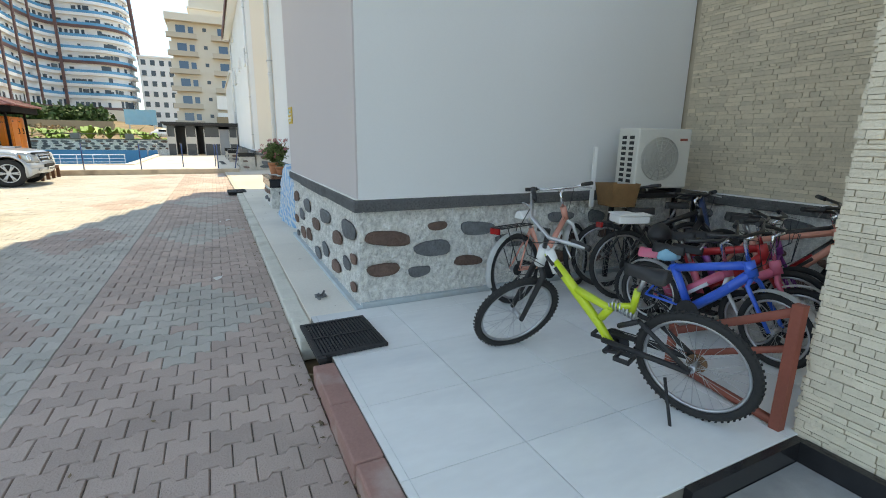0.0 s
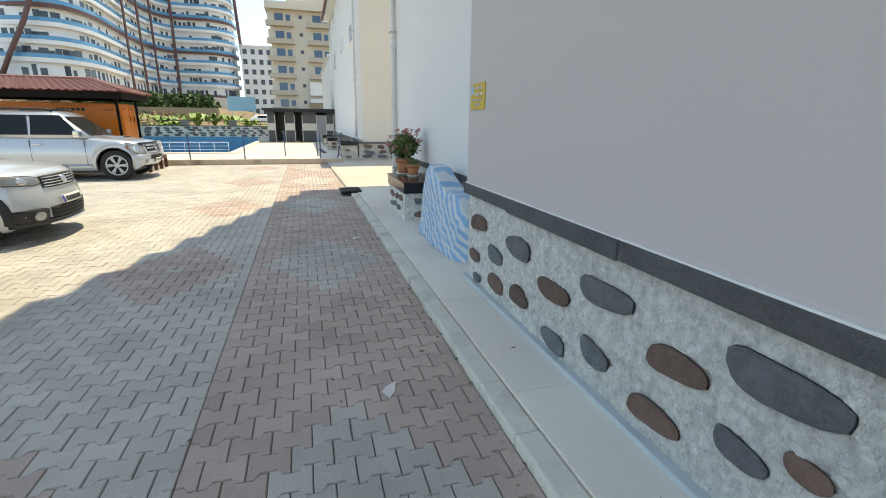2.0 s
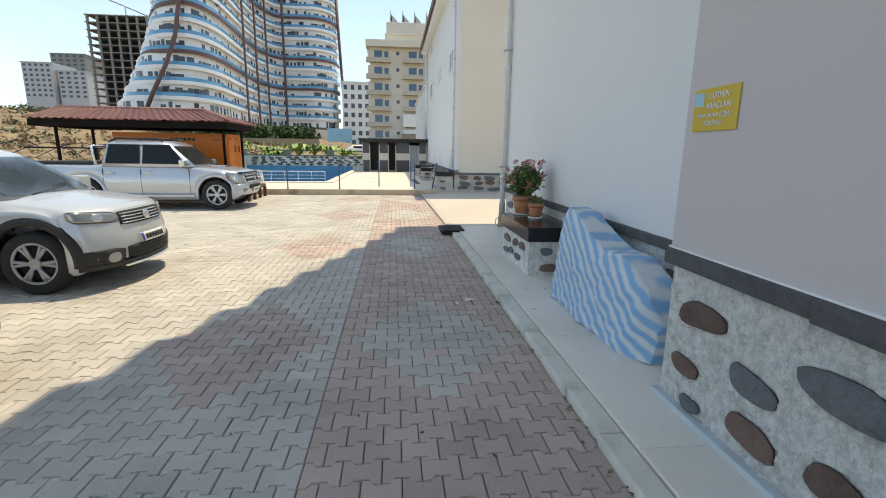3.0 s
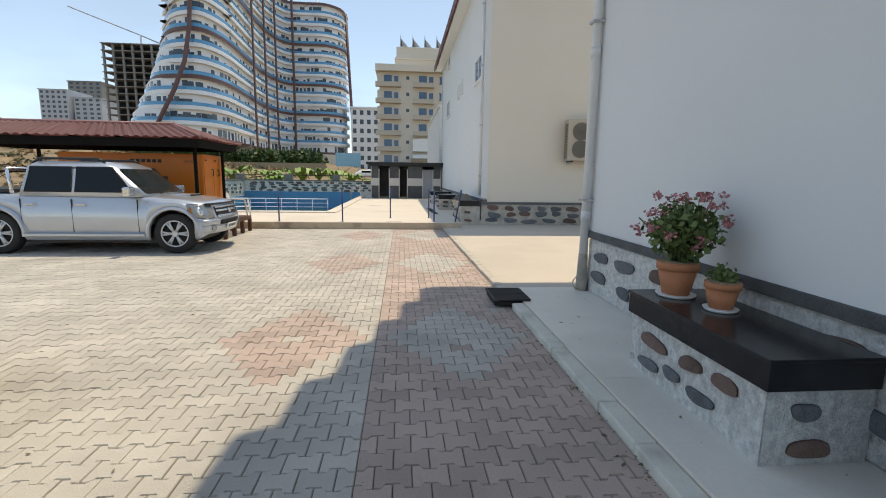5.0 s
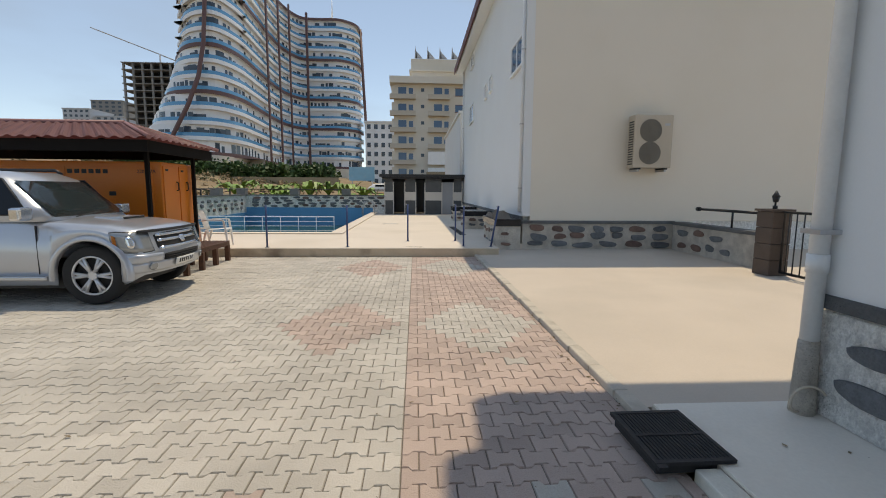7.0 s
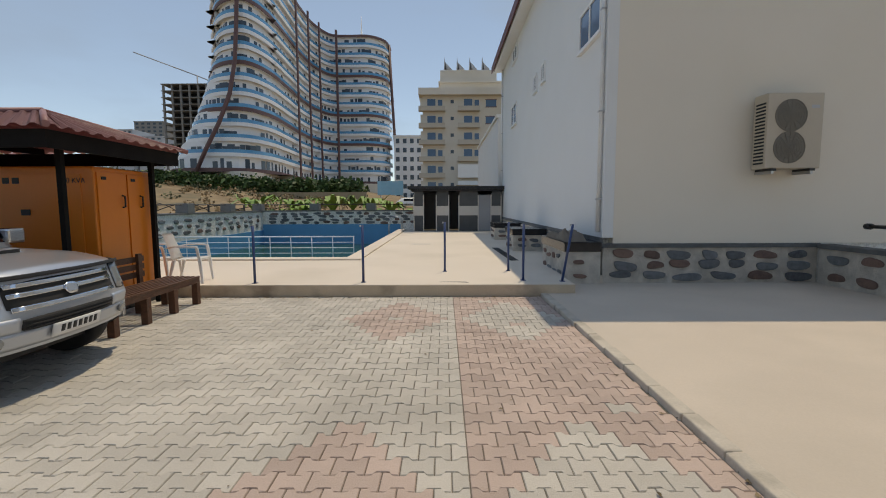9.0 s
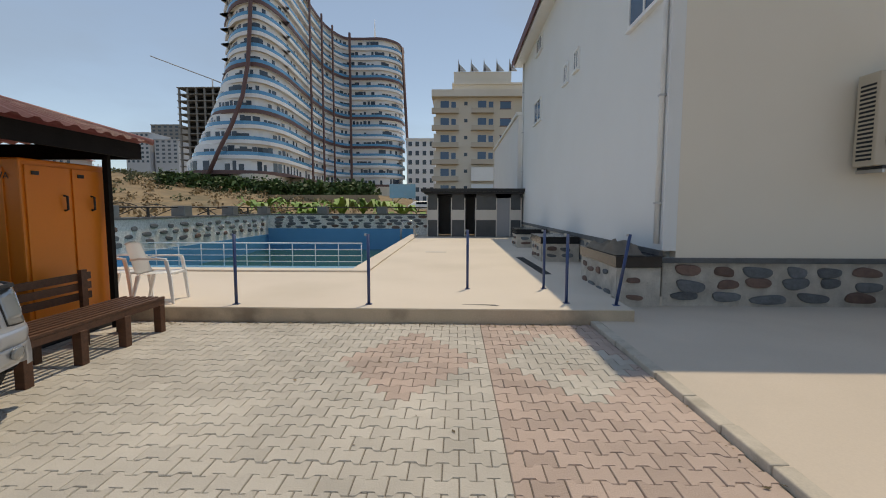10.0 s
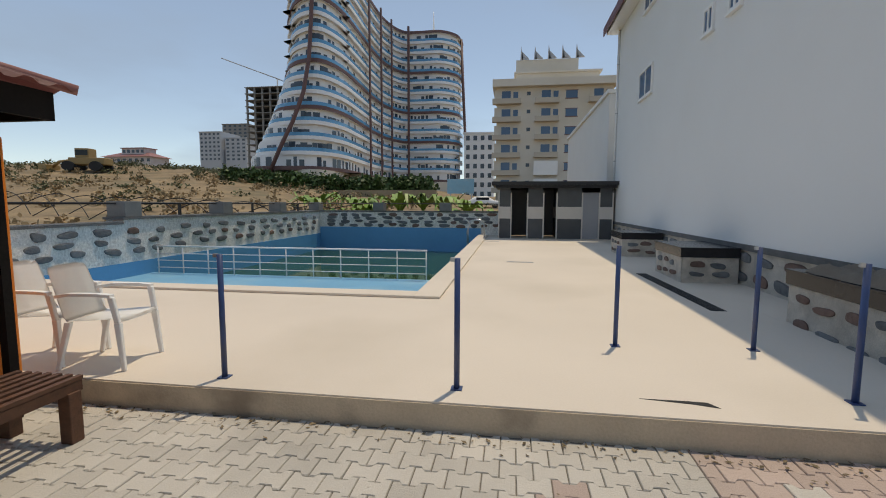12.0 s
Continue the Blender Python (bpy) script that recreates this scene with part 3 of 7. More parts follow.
def split_stone(parent, origin, along, length, z0, z1, course, rz, seed, limit=300, relief=(0.008, 0.024), stone="cladding"):
    """Courses of thin split stones; the first ones are pieces of their own, the rest one mesh."""
    r = random.Random(seed)
    unit = mesh_of("split_stone", boxes((-0.5, 0.5, -1.0, 0.0, -0.5, 0.5)), stone)
    rest, count, z = [], 0, z0
    while z < z1 - 0.01:
        h = course * r.choice((0.7, 1.0, 1.3))
        u = -r.uniform(0, 0.2)
        while u < length:
            w = r.uniform(0.07, 0.26) * (course / 0.045)
            a, b = max(u, 0), min(u + w, length)
            if b - a > 0.02:
                d = r.uniform(*relief)
                p = Vector(origin) + Vector(along) * ((a + b) / 2)
                m = Matrix.Translation((p.x, p.y, z + h / 2)) @ pose(0, 0, 0, 0, 0, rz) @ Matrix.Diagonal((b - a - 0.003, d, h - 0.003, 1))
                if count < limit:
                    piece("split_stone", unit, parent, m)
                else:
                    rest.append(m)
                count += 1
            u += w
        z += h
    if rest:
        bm = bmesh.new()
        for m in rest:
            vs = box(bm, -0.5, 0.5, -1, 0, -0.5, 0.5)
            for v in vs:
                v.co = m @ v.co
        tagged(part("split_stones", bm, stone, parent), kind="stuff")


split_stone(alcove, (AX + 0.029, HY0 - 0.04, 0), (0, -1, 0), 4.0, 1.016, 4.2, 0.036, -90, 41, 0, (0.004, 0.01))

pillar = tagged(new("wall_pillar"), "corner pillar clad in beige split-face stone strips", "wall", kind="structure")
part("pillar_core", boxes((2.47, 3.1, -1.2, 0.80, 0.0, 4.2)), "cladding_pale", pillar)
part("pillar_base", boxes((2.452, 3.12, -1.2, 0.815, 0.012, 0.1)), "granite_black", pillar, "black granite base course")
split_stone(pillar, (2.469, 0.80, 0), (0, -1, 0), 2.0, 0.101, 4.2, 0.03, -90, 42, 280, (0.006, 0.02), "cladding_pale")
split_stone(pillar, (3.1, 0.802, 0), (-1, 0, 0), 0.63, 0.101, 4.2, 0.03, 180, 43, 0, (0.006, 0.02), "cladding_pale")

structure("wall_entrance", boxes((3.13, 9.0, -1.2, -1.0, 0.0, 4.2)), "white_wall", "white entrance wall", "wall")

# added slab out of view above the near house; its stepped edge shapes the drive's shadow
outline, n = [], 21
for k in range(n + 1):
    f = k / n
    x, y = -4.7 + (0.62 + 4.7) * f, 1.0 + (16.35 - 1.0) * f
    outline.append((x, y))
    if k < n:
        outline.append((x + 0.03, y + 15.35 / n * 0.86))
outline += [(6.4, 16.35), (6.4, 0.6), (-4.7, 0.6)]
structure("roof_near", prism(bmesh.new(), outline, 8.0, 8.25), "roof_maroon", "unseen added slab over the near house, casting the stepped shadow", "roof")

# ---- far house ----
BX, BY0, BY1, BTOP = 1.62, 22.4, 37.3, 8.08
farhouse = tagged(new("house_far"), "three-storey house, white side and cream gable, cobbled plinth", "house", kind="structure")
part("wall_gable", boxes((BX + 0.2, 12.0, BY0, BY0 + 0.2, 0.795, BTOP)), "cream_wall", farhouse, "cream render in shade")
part("wall_side", boxes((BX, BX + 0.199, BY0, BY1, 0.9, BTOP)), "white_wall", farhouse, "white render")
part("wall_end", boxes((BX + 0.2, 12.0, BY1 - 0.2, BY1, 0.0, BTOP)), "white_wall", farhouse)
part("wall_east", boxes((12.001, 12.2, BY0, BY1, 0.0, BTOP)), "white_wall", farhouse)
part("plinth_core", boxes((BX + 0.03, 12.0, BY0 + 0.03, BY0 + 0.2, 0.0, 0.794), (BX + 0.03, BX + 0.2, BY0 + 0.2, BY1, 0.0, 0.899)), "plinth", farhouse)
bm = bmesh.new()
rough_sheet(bm, (BX + 0.02, BY0 + 0.015, 0.04), (4.0, 0, 0), (0, 0, 0.68), 130, 25, 0.016, 6)
rough_sheet(bm, (BX + 0.015, BY1, 0.19), (0, -(BY1 - BY0 - 0.02), 0), (0, 0, 0.62), 200, 20, 0.012, 7)
part("plinth_render", bm, "plinth_bare", farhouse, "dusty roughcast plinth")
part("band", boxes((BX - 0.03, 5.66, BY0 - 0.035, BY0 + 0.029, 0.715, 0.795), (BX - 0.035, BX + 0.029, BY0 + 0.03, BY1, 0.8, 0.9), bevel=0.008), "band", farhouse, "dark grey stone band")
cobbles(farhouse, (BX + 0.05, BY0 + 0.012, 0), (1, 0, 0), 3.95, 0.09, 0.68, 3, 0.2, 0.42, depth=0.035, rz=0, seed=51)
cobbles(farhouse, (BX + 0.012, BY1 - 0.1, 0), (0, -1, 0), BY1 - BY0 - 0.2, 0.24, 0.78, 2, 0.3, 0.44, depth=0.035, rz=-90, seed=52, reds=0.35)
# roof with overhanging eaves
part("roof", boxes((BX - 0.42, 12.6, BY0 - 0.42, BY1 + 0.38, BTOP, BTOP + 0.12)), "white_paint", farhouse, "white boxed eaves")
bm = bmesh.new()
x0, x1, y0, y1 = BX - 0.5, 12.7, BY0 - 0.5, BY1 + 0.45
zr = BTOP + 0.121
a = [bm.verts.new(p) for p in ((x0, y0, zr), (x1, y0, zr), (x1, y1, zr), (x0, y1, zr))]
b = [bm.verts.new(p) for p in ((x0, y0, zr + 0.16), (x1, y0, zr + 0.16), (x1, y1, zr + 0.16), (x0, y1, zr + 0.16))]
c = [bm.verts.new(p) for p in (((x0 + x1) / 2, y0 + 5.5, zr + 2.6), ((x0 + x1) / 2, y1 - 5.5, zr + 2.6))]
for k in range(4):
    bm.faces.new((a[k], a[(k + 1) % 4], b[(k + 1) % 4], b[k]))
bm.faces.new(a[::-1])
bm.faces.new((b[0], b[1], c[0])), bm.faces.new((b[1], b[2], c[1], c[0])), bm.faces.new((b[2], b[3], c[1])), bm.faces.new((b[3], b[0], c[0], c[1]))
part("roof_tiles", bm, "roof_maroon", farhouse, "dark red roof edge")
part("fascia", boxes((x0 - 0.03, x0 - 0.001, y0 - 0.03, y1 + 0.03, BTOP - 0.03, zr + 0.17), (x0, x1, y0 - 0.03, y0 - 0.001, BTOP - 0.03, zr + 0.17)), "roof_maroon", farhouse, "dark red fascia board")


def wall_window(parent, x, y, z, w, h, shut=False):
    """A two-leaf white window set in a wall facing -x."""
    win = part("window", boxes((x - 0.025, x + 0.02, y - w / 2, y + w / 2, z, z + h)), "window_blue", parent, "white-framed window")
    f = 0.06
    part("window_frame", boxes((x - 0.05, x - 0.001, y - w / 2 - f, y - w / 2, z - f, z + h + f), (x - 0.05, x - 0.001, y + w / 2, y + w / 2 + f, z - f, z + h + f), (x - 0.05, x - 0.001, y - w / 2, y + w / 2, z - f, z), (x - 0.05, x - 0.001, y - w / 2, y + w / 2, z + h, z + h + f), (x - 0.045, x - 0.026, y - 0.03, y + 0.03, z, z + h)), "white_paint", win)
    part("window_sill", boxes((x - 0.08, x - 0.001, y - w / 2 - 0.1, y + w / 2 + 0.1, z - 0.1, z - f - 0.001)), "white_paint", win)


for y, z, w, h in ((33.4, 4.85, 1.25, 0.72), (28.9, 5.12, 0.36, 0.42), (27.75, 5.14, 0.36, 0.42), (23.38, 4.76, 1.25, 0.66), (33.3, 7.4, 1.0, 0.45)):
    wall_window(farhouse, BX, y, z, w, h)

# lower white annex behind the far house
annex = tagged(new("house_annex"), "plain white annex behind the far house", "house", kind="structure")
part("wall", boxes((1.5, 9.0, 38.2, 52.0, 0.0, 6.0)), "white_wall", annex)
part("roof", boxes((1.4, 9.1, 38.1, 52.1, 6.0, 6.15)), "white_paint", annex)

# ---- terrace and pool ----
TZ = 0.2
tx0, tx1, ty0, ty1 = -20.0, BX + 0.03, 21.43, 38.4
px0, px1, py0, py1 = POOL
terr = structure("terrace", boxes((px1, 0.86, ty0, ty1, -0.1, TZ)), "terrace", "sunlit sand-coloured pool terrace with a low step", "terrace")
part("terrace_slab", boxes((0.861, tx1, BY0, ty1, -0.1, TZ)), "terrace", terr)
part("terrace_slab", boxes((tx0, px1, ty0, py0, -0.1, TZ)), "terrace", terr)
part("terrace_slab", boxes((tx0, px0, py0, ty1, -0.1, TZ)), "terrace", terr)
part("step_face", boxes((-9.5, 0.86, ty0 - 0.012, ty0 - 0.001, -0.02, TZ - 0.012)), "riser", terr, "stained sandy riser")
LEDGE_Y, LEDGE_Z = 28.4, -0.13   # shallow ledge at the near end
pool = tagged(new("pool"), "half-empty blue swimming pool with green water", "pool", kind="structure")
part("basin", boxes((px0, px0 + 0.02, py0, py1, -1.6, TZ - 0.001), (px1 - 0.02, px1, py0, py1, -1.6, TZ - 0.001), (px0 + 0.021, px1 - 0.021, py0, py0 + 0.02, -1.6, TZ - 0.001), (px0 + 0.021, px1 - 0.021, py1 - 0.02, py1, -1.6, 0.5), (px0 + 0.021, px1 - 0.021, py0 + 0.021, py1 - 0.021, -1.62, -1.6)), "pool_blue", pool, "blue painted basin")
part("water", boxes((px0 + 0.022, px1 - 0.022, LEDGE_Y + 0.002, py1 - 0.022, -1.59, -0.55)), "water", pool, "murky green water")
part("coping", boxes((px1 - 0.1, px1 + 0.3, py0 - 0.32, py1 - 0.3, TZ + 0.001, TZ + 0.04), (px0, px1 - 0.101, py0 - 0.32, py0 + 0.05, TZ + 0.001, TZ + 0.04), bevel=0.01), "terrace", pool, "sandstone coping")
part("ledge", boxes((px0 + 0.022, px1 - 0.022, py0 + 0.022, LEDGE_Y, -1.58, LEDGE_Z), bevel=0.01), "pool_ledge", pool, "blue shallow ledge")

# pool walls with cobbles, cap, piers and rails
pw = tagged(new("wall_pool"), "grey plaster pool wall studded with dark cobbles", "wall", kind="structure")
WTOP = 1.18
part("wall_far", boxes((px0 - 0.2, -2.8, py1 + 0.001, py1 + 0.25, -0.2, WTOP)), "plinth", pw)
part("wall_left", boxes((px0 - 0.45, px0 - 0.001, 27.62, py1, -0.2, WTOP)), "plinth", pw)
part("wall_left", boxes((px0 - 0.45, px0 - 0.001, 19.0, 27.619, -0.2, WTOP - 0.1)), "plinth", pw, "lower length of plastered wall")
part("cap", boxes((px0 - 0.5, -2.75, py1 - 0.04, py1 + 0.29, WTOP + 0.001, WTOP + 0.06), (px0 - 0.5, px0 + 0.04, 27.58, py1 - 0.041, WTOP + 0.001, WTOP + 0.06), (px0 - 0.5, px0 + 0.04, 19.0, 27.579, WTOP - 0.099, WTOP - 0.04)), "band", pw, "dark grey wall cap")
cobbles(pw, (px0 + 0.2, py1 - 0.001, 0), (1, 0, 0), 8.0, 0.52, 1.14, 4, 0.24, 0.38, depth=0.035, rz=0, seed=61, reds=0.2)
cobbles(pw, (px0 + 0.001, 38.2, 0), (0, -1, 0), 14.5, 0.38, 1.04, 3, 0.46, 0.38, depth=0.035, rz=90, seed=62, reds=0.2)
for x, y in ((px0 - 0.22, 27.9), (px0 - 0.22, 31.5), (px0 - 0.22, 35.0), (px0 - 0.22, py1 + 0.1), (-8.2, py1 + 0.12), (-5.2, py1 + 0.12)):
    part("pier", boxes((x - 0.24, x + 0.24, y - 0.24, y + 0.24, WTOP + 0.06, WTOP + 0.42), bevel=0.01), "pier_grey", pw, "grey pier")
part("top_rail", tubes(([(px0 - 0.22, 19, 1.55), (px0 - 0.22, py1 + 0.1, 1.55), (-2.8, py1 + 0.12, 1.55)], 0.025)), "black_metal", pw, "black steel rail")
for y, z in ((22.3, WTOP - 0.04), (25.1, WTOP - 0.04), (29.7, WTOP + 0.06), (33.25, WTOP + 0.06), (36.7, WTOP + 0.06)):
    part("rail_post", boxes((px0 - 0.25, px0 - 0.19, y - 0.03, y + 0.03, z, 1.53)), "black_metal", pw, "black steel post")

# ---- bath house behind the pool ----
hut = thing("bath_house", "flat-roofed shower hut with dark and white tile panels", "hut", (0, 0, 0))
HF = 36.9
part("roof", boxes((-3.1, 1.7, HF - 0.5, HF + 2.2, 2.28, 2.42), (-2.95, 1.6, HF - 0.35, HF + 2.1, 2.18, 2.279)), "black", hut, "black flat roof")
part("back_wall", boxes((-2.8, 1.5, HF + 1.9, HF + 2.0, TZ, 2.18)), "hut_dark", hut)
part("side_wall", boxes((1.4, 1.5, HF + 0.11, HF + 1.89, TZ, 2.18)), "hut_dark", hut)
for x0, x1, deep in ((-2.8, -2.37, 0.1), (-1.68, -1.11, 1.89), (-0.55, 0.36, 1.89), (1.05, 1.5, 0.1)):
    part("panel", boxes((x0, x1, HF, HF + deep, TZ, TZ + 0.78)), "hut_dark", hut, "dark slate tiles")
    part("panel", boxes((x0, x1, HF - 0.006, HF + deep, TZ + 0.781, TZ + 1.25)), "hut_white", hut, "off-white tile band")
    part("panel", boxes((x0, x1, HF, HF + deep, TZ + 1.251, 2.18)), "hut_dark", hut, "dark slate tiles")
    for jx in (x0 - 0.05, x1 + 0.001):
        part("jamb", boxes((jx, jx + 0.049, HF - 0.02, HF + 0.05, TZ, 2.0)), "hut_white", hut, "white jamb")
part("wall", boxes((-2.8, -2.7, HF + 0.11, HF + 1.89, TZ, 2.18)), "hut_dark", hut)
door = part("door", boxes((0.414, 0.996, HF + 0.01, HF + 0.05, TZ + 0.01, 2.0)), "door_grey", hut, "grey flush door")


# ---- towers and blocks beyond ----
def bearing(px, dist):
    """A plan point seen from the terrace end at a picture angle."""
    a = math.atan((px - 784) / 812.0) - radians(3.05)
    return Vector((-1.61 + dist * math.sin(a), 16.2 + dist * math.cos(a)))


def smooth_path(pts, n):
    """Catmull-Rom through plan points."""
    out, p = [], [pts[0] * 2 - pts[1]] + pts + [pts[-1] * 2 - pts[-2]]
    for i in range(1, len(p) - 2):
        for k in range(n):
            t = k / n
            out.append(0.5 * (2 * p[i] + (p[i + 1] - p[i - 1]) * t + (2 * p[i - 1] - 5 * p[i] + 4 * p[i + 1] - p[i + 2]) * t * t + (3 * p[i] - p[i - 1] - 3 * p[i + 1] + p[i + 2]) * t ** 3))
    return out + [pts[-1]]


def offset(path, d):
    """The plan path moved away from the viewer's side by d."""
    out = []
    for i, p in enumerate(path):
        t = (path[min(i + 1, len(path) - 1)] - path[max(i - 1, 0)]).normalized()
        out.append(p + Vector((-t.y, t.x)) * d)
    return out


def ribbon(bm, path, back, z0, z1):
    """An upright band between the path and a line behind it, closed all round."""
    inner = offset(path, back)
    loft(bm, [[(p.x, p.y, z0), (p.x, p.y, z1), (q.x, q.y, z1), (q.x, q.y, z0)] for p, q in zip(path, inner)], close=True, smooth=False)


tower = thing("apartment_tower", "tall curved white apartment tower with blue glass balconies", "building", (0, 0, 0))
FLOOR, NF, BASE = 3.05, 15, 8.6
keys = [(434, 117), (444, 107), (465, 102), (495, 101), (530, 107), (558, 118), (582, 131), (606, 143), (635, 151), (665, 151), (700, 150), (728, 154), (738, 162)]
win_mesh = mesh_of("window", boxes((-0.5, 0.5, -0.5, 0.5, 0, 1)), "window_far")
count = 0
more_windows = []
wrng = random.Random(77)
for i in range(NF + 1):
    flare = max(0.0, (9 - i)) ** 1.6 * 2.4
    pts = [bearing(px - (flare if k < 2 else flare * 0.55 if k == 2 else flare * 0.15 if k == 3 else 0), d) for k, (px, d) in enumerate(keys)]
    path = smooth_path(pts, 5)
    z = BASE + i * FLOOR
    brown = i in (0, 4, 7, 11, 15)
    bm = bmesh.new()
    ribbon(bm, path, 12, z - 0.25, z)
    slab = part("floor_slab", bm, "tower_white", tower)
    bm = bmesh.new()
    ribbon(bm, offset(path, -0.05), 0.15, z - 0.35, z + 0.42)
    part("parapet", bm, "tower_brown" if brown else "tower_white", tower, "brown band" if brown else "white balcony parapet")
    if i == NF:
        break
    if i:
        bm = bmesh.new()
        ribbon(bm, offset(path[2:], 0.0), 0.06, z + 0.43, z + 1.12)
        part("balcony_glass", bm, "tower_glass", tower, "blue glass balustrade")
    bm = bmesh.new()
    inner = offset(path, 0.75)
    ribbon(bm, inner, 9, z, z + FLOOR - 0.25)
    part("wall", bm, "tower_white", tower)
    for k in range(2, len(inner) - 1, 1):
        seg = inner[k + 1] - inner[k]
        for h in ((0.3, 0.75) if seg.length > 4.0 else (0.5,)):
            if wrng.random() < 0.42:
                continue
            p = inner[k] + seg * h
            a = math.degrees(math.atan2(seg.y, seg.x))
            w = wrng.choice((0.7, 1.0, 1.4))
            m = pose(p.x, p.y, z + 0.15, 0, 0, a) @ Matrix.Diagonal((w, 0.12, wrng.choice((1.6, 2.0, 2.2)), 1))
            if count < 300 and 2 <= i:
                piece("window", win_mesh, tower, m)
                count += 1
            else:
                more_windows.append(m)
bm = bmesh.new()
for m in more_windows:
    for v in box(bm, -0.5, 0.5, -0.5, 0.5, 0, 1):
        v.co = m @ v.co
tagged(part("window", bm, "window_far", tower), kind="stuff")
# dark vertical ribs and the sweeping brown rib
for px, d, w in ((578, 126, 0.35), (598, 137, 0.4), (616, 144.5, 0.4), (645, 149.5, 0.6)):
    p = bearing(px, d)
    part("rib", boxes((p.x - w / 2, p.x + w / 2, p.y - 0.5, p.y + 0.3, BASE - 2, BASE + NF * FLOOR + 1)), "tower_brown", tower, "dark vertical rib")
pts = []
for z, px in ((BASE - 1, 394), (BASE + 4, 415), (BASE + 9.2, 440), (BASE + 14.9, 460), (BASE + 21.2, 471), (BASE + 28, 476), (BASE + 37, 481), (BASE + 47, 483)):
    p = bearing(px, 99.8 + max(0, 440 - px) * 0.06)
    pts.append((p.x, p.y, z))
part("rib", tubes((pts, 0.42), n=6), "tower_brown", tower, "sweeping brown rib")
p = bearing(737, 159)
part("rib", tubes(([(p.x + 2.2, p.y - 1, BASE - 4), (p.x + 0.8, p.y - 1, BASE + 22), (p.x - 0.4, p.y - 1, BASE + 46)], 0.5), n=6), "tower_brown", tower, "leaning dark edge fin")
p = bearing(688, 156)
part("roof_turret", tubes(([(p.x, p.y, BASE + 45.5), (p.x, p.y, BASE + 47.5)], 2.2), ([(p.x, p.y, BASE + 47.5), (p.x, p.y, BASE + 54)], [0.35, 0.05]), n=10), "tower_white", tower)
bm = bmesh.new()
ribbon(bm, smooth_path([bearing(px - 10, d - 1.5) for px, d in keys], 4), 16, 1.0, BASE - 0.3)
part("podium", bm, "apt_cream", tower, "sandy podium wall")


def block(name, label, x0, x1, y0, y1, z0, floors, fh, wall, cols, glass="window_far", top=True):
    """A plain block with a window in each bay of its front and right or left side."""
    b = thing(name, label, "building", (0, 0, 0))
    z1 = z0 + floors * fh
    part("wall", boxes((x0, x1, y0, y1, z0 - 32, z1)), wall, b)
    if top:
        part("roof", boxes((x0 - 0.4, x1 + 0.4, y0 - 0.4, y1 + 0.4, z1, z1 + 0.5)), wall, b)
    me = mesh_of("window", boxes((-0.5, 0.5, -0.5, 0.5, 0, 1)), glass)
    for i in range(floors):
        for k in range(cols):
            x = x0 + (k + 0.5) * (x1 - x0) / cols
            piece("window", me, b, Matrix.LocRotScale((x, y0, z0 + i * fh + 0.9), None, ((x1 - x0) / cols * 0.5, 0.15, fh * 0.5)))
    return b


apt = thing("apartment_block", "cream eight-storey apartment block with small balconies", "building", (0, 0, 0))
AY = 100.0
part("wall", boxes((-5.2, 14.0, AY, AY + 14, 0.0, 21.2)), "apt_cream", apt, "cream render")
part("cornice", boxes((-5.9, 14.6, AY - 1.3, AY + 14.5, 21.2, 22.4)), "apt_cream", apt)
part("attic", boxes((-2.0, 12.0, AY + 2, AY + 12, 22.4, 24.0), (-2.3, 12.4, AY + 1.6, AY + 12.4, 24.0, 24.3), (-2.0, 8.6, AY + 3, AY + 11, 24.3, 26.6)), "apt_cream", apt, "stepped attic storeys")
for k in range(5):
    x = -1.3 + k * 2.35
    bm = bmesh.new()
    loft(bm, [[(x, AY + 2.7 + d, 26.7), (x + 0.5, AY + 2.7 + d, 26.7), (x + 0.12, AY + 2.7 + d, 28.9)] for d in (0, 0.5)], close=True, smooth=False)
    loft(bm, [[(x + 0.2, AY + 2.7 + d, 26.7), (x + 1.5, AY + 2.7 + d, 26.7), (x + 0.25, AY + 2.7 + d, 28.0)] for d in (0, 0.5)], close=True, smooth=False)
    part("roof_fin", bm, "grey_render", apt, "grey roof fin")
aw = mesh_of("window", boxes((-0.5, 0.5, -0.5, 0.5, 0, 1)), "window_blue")
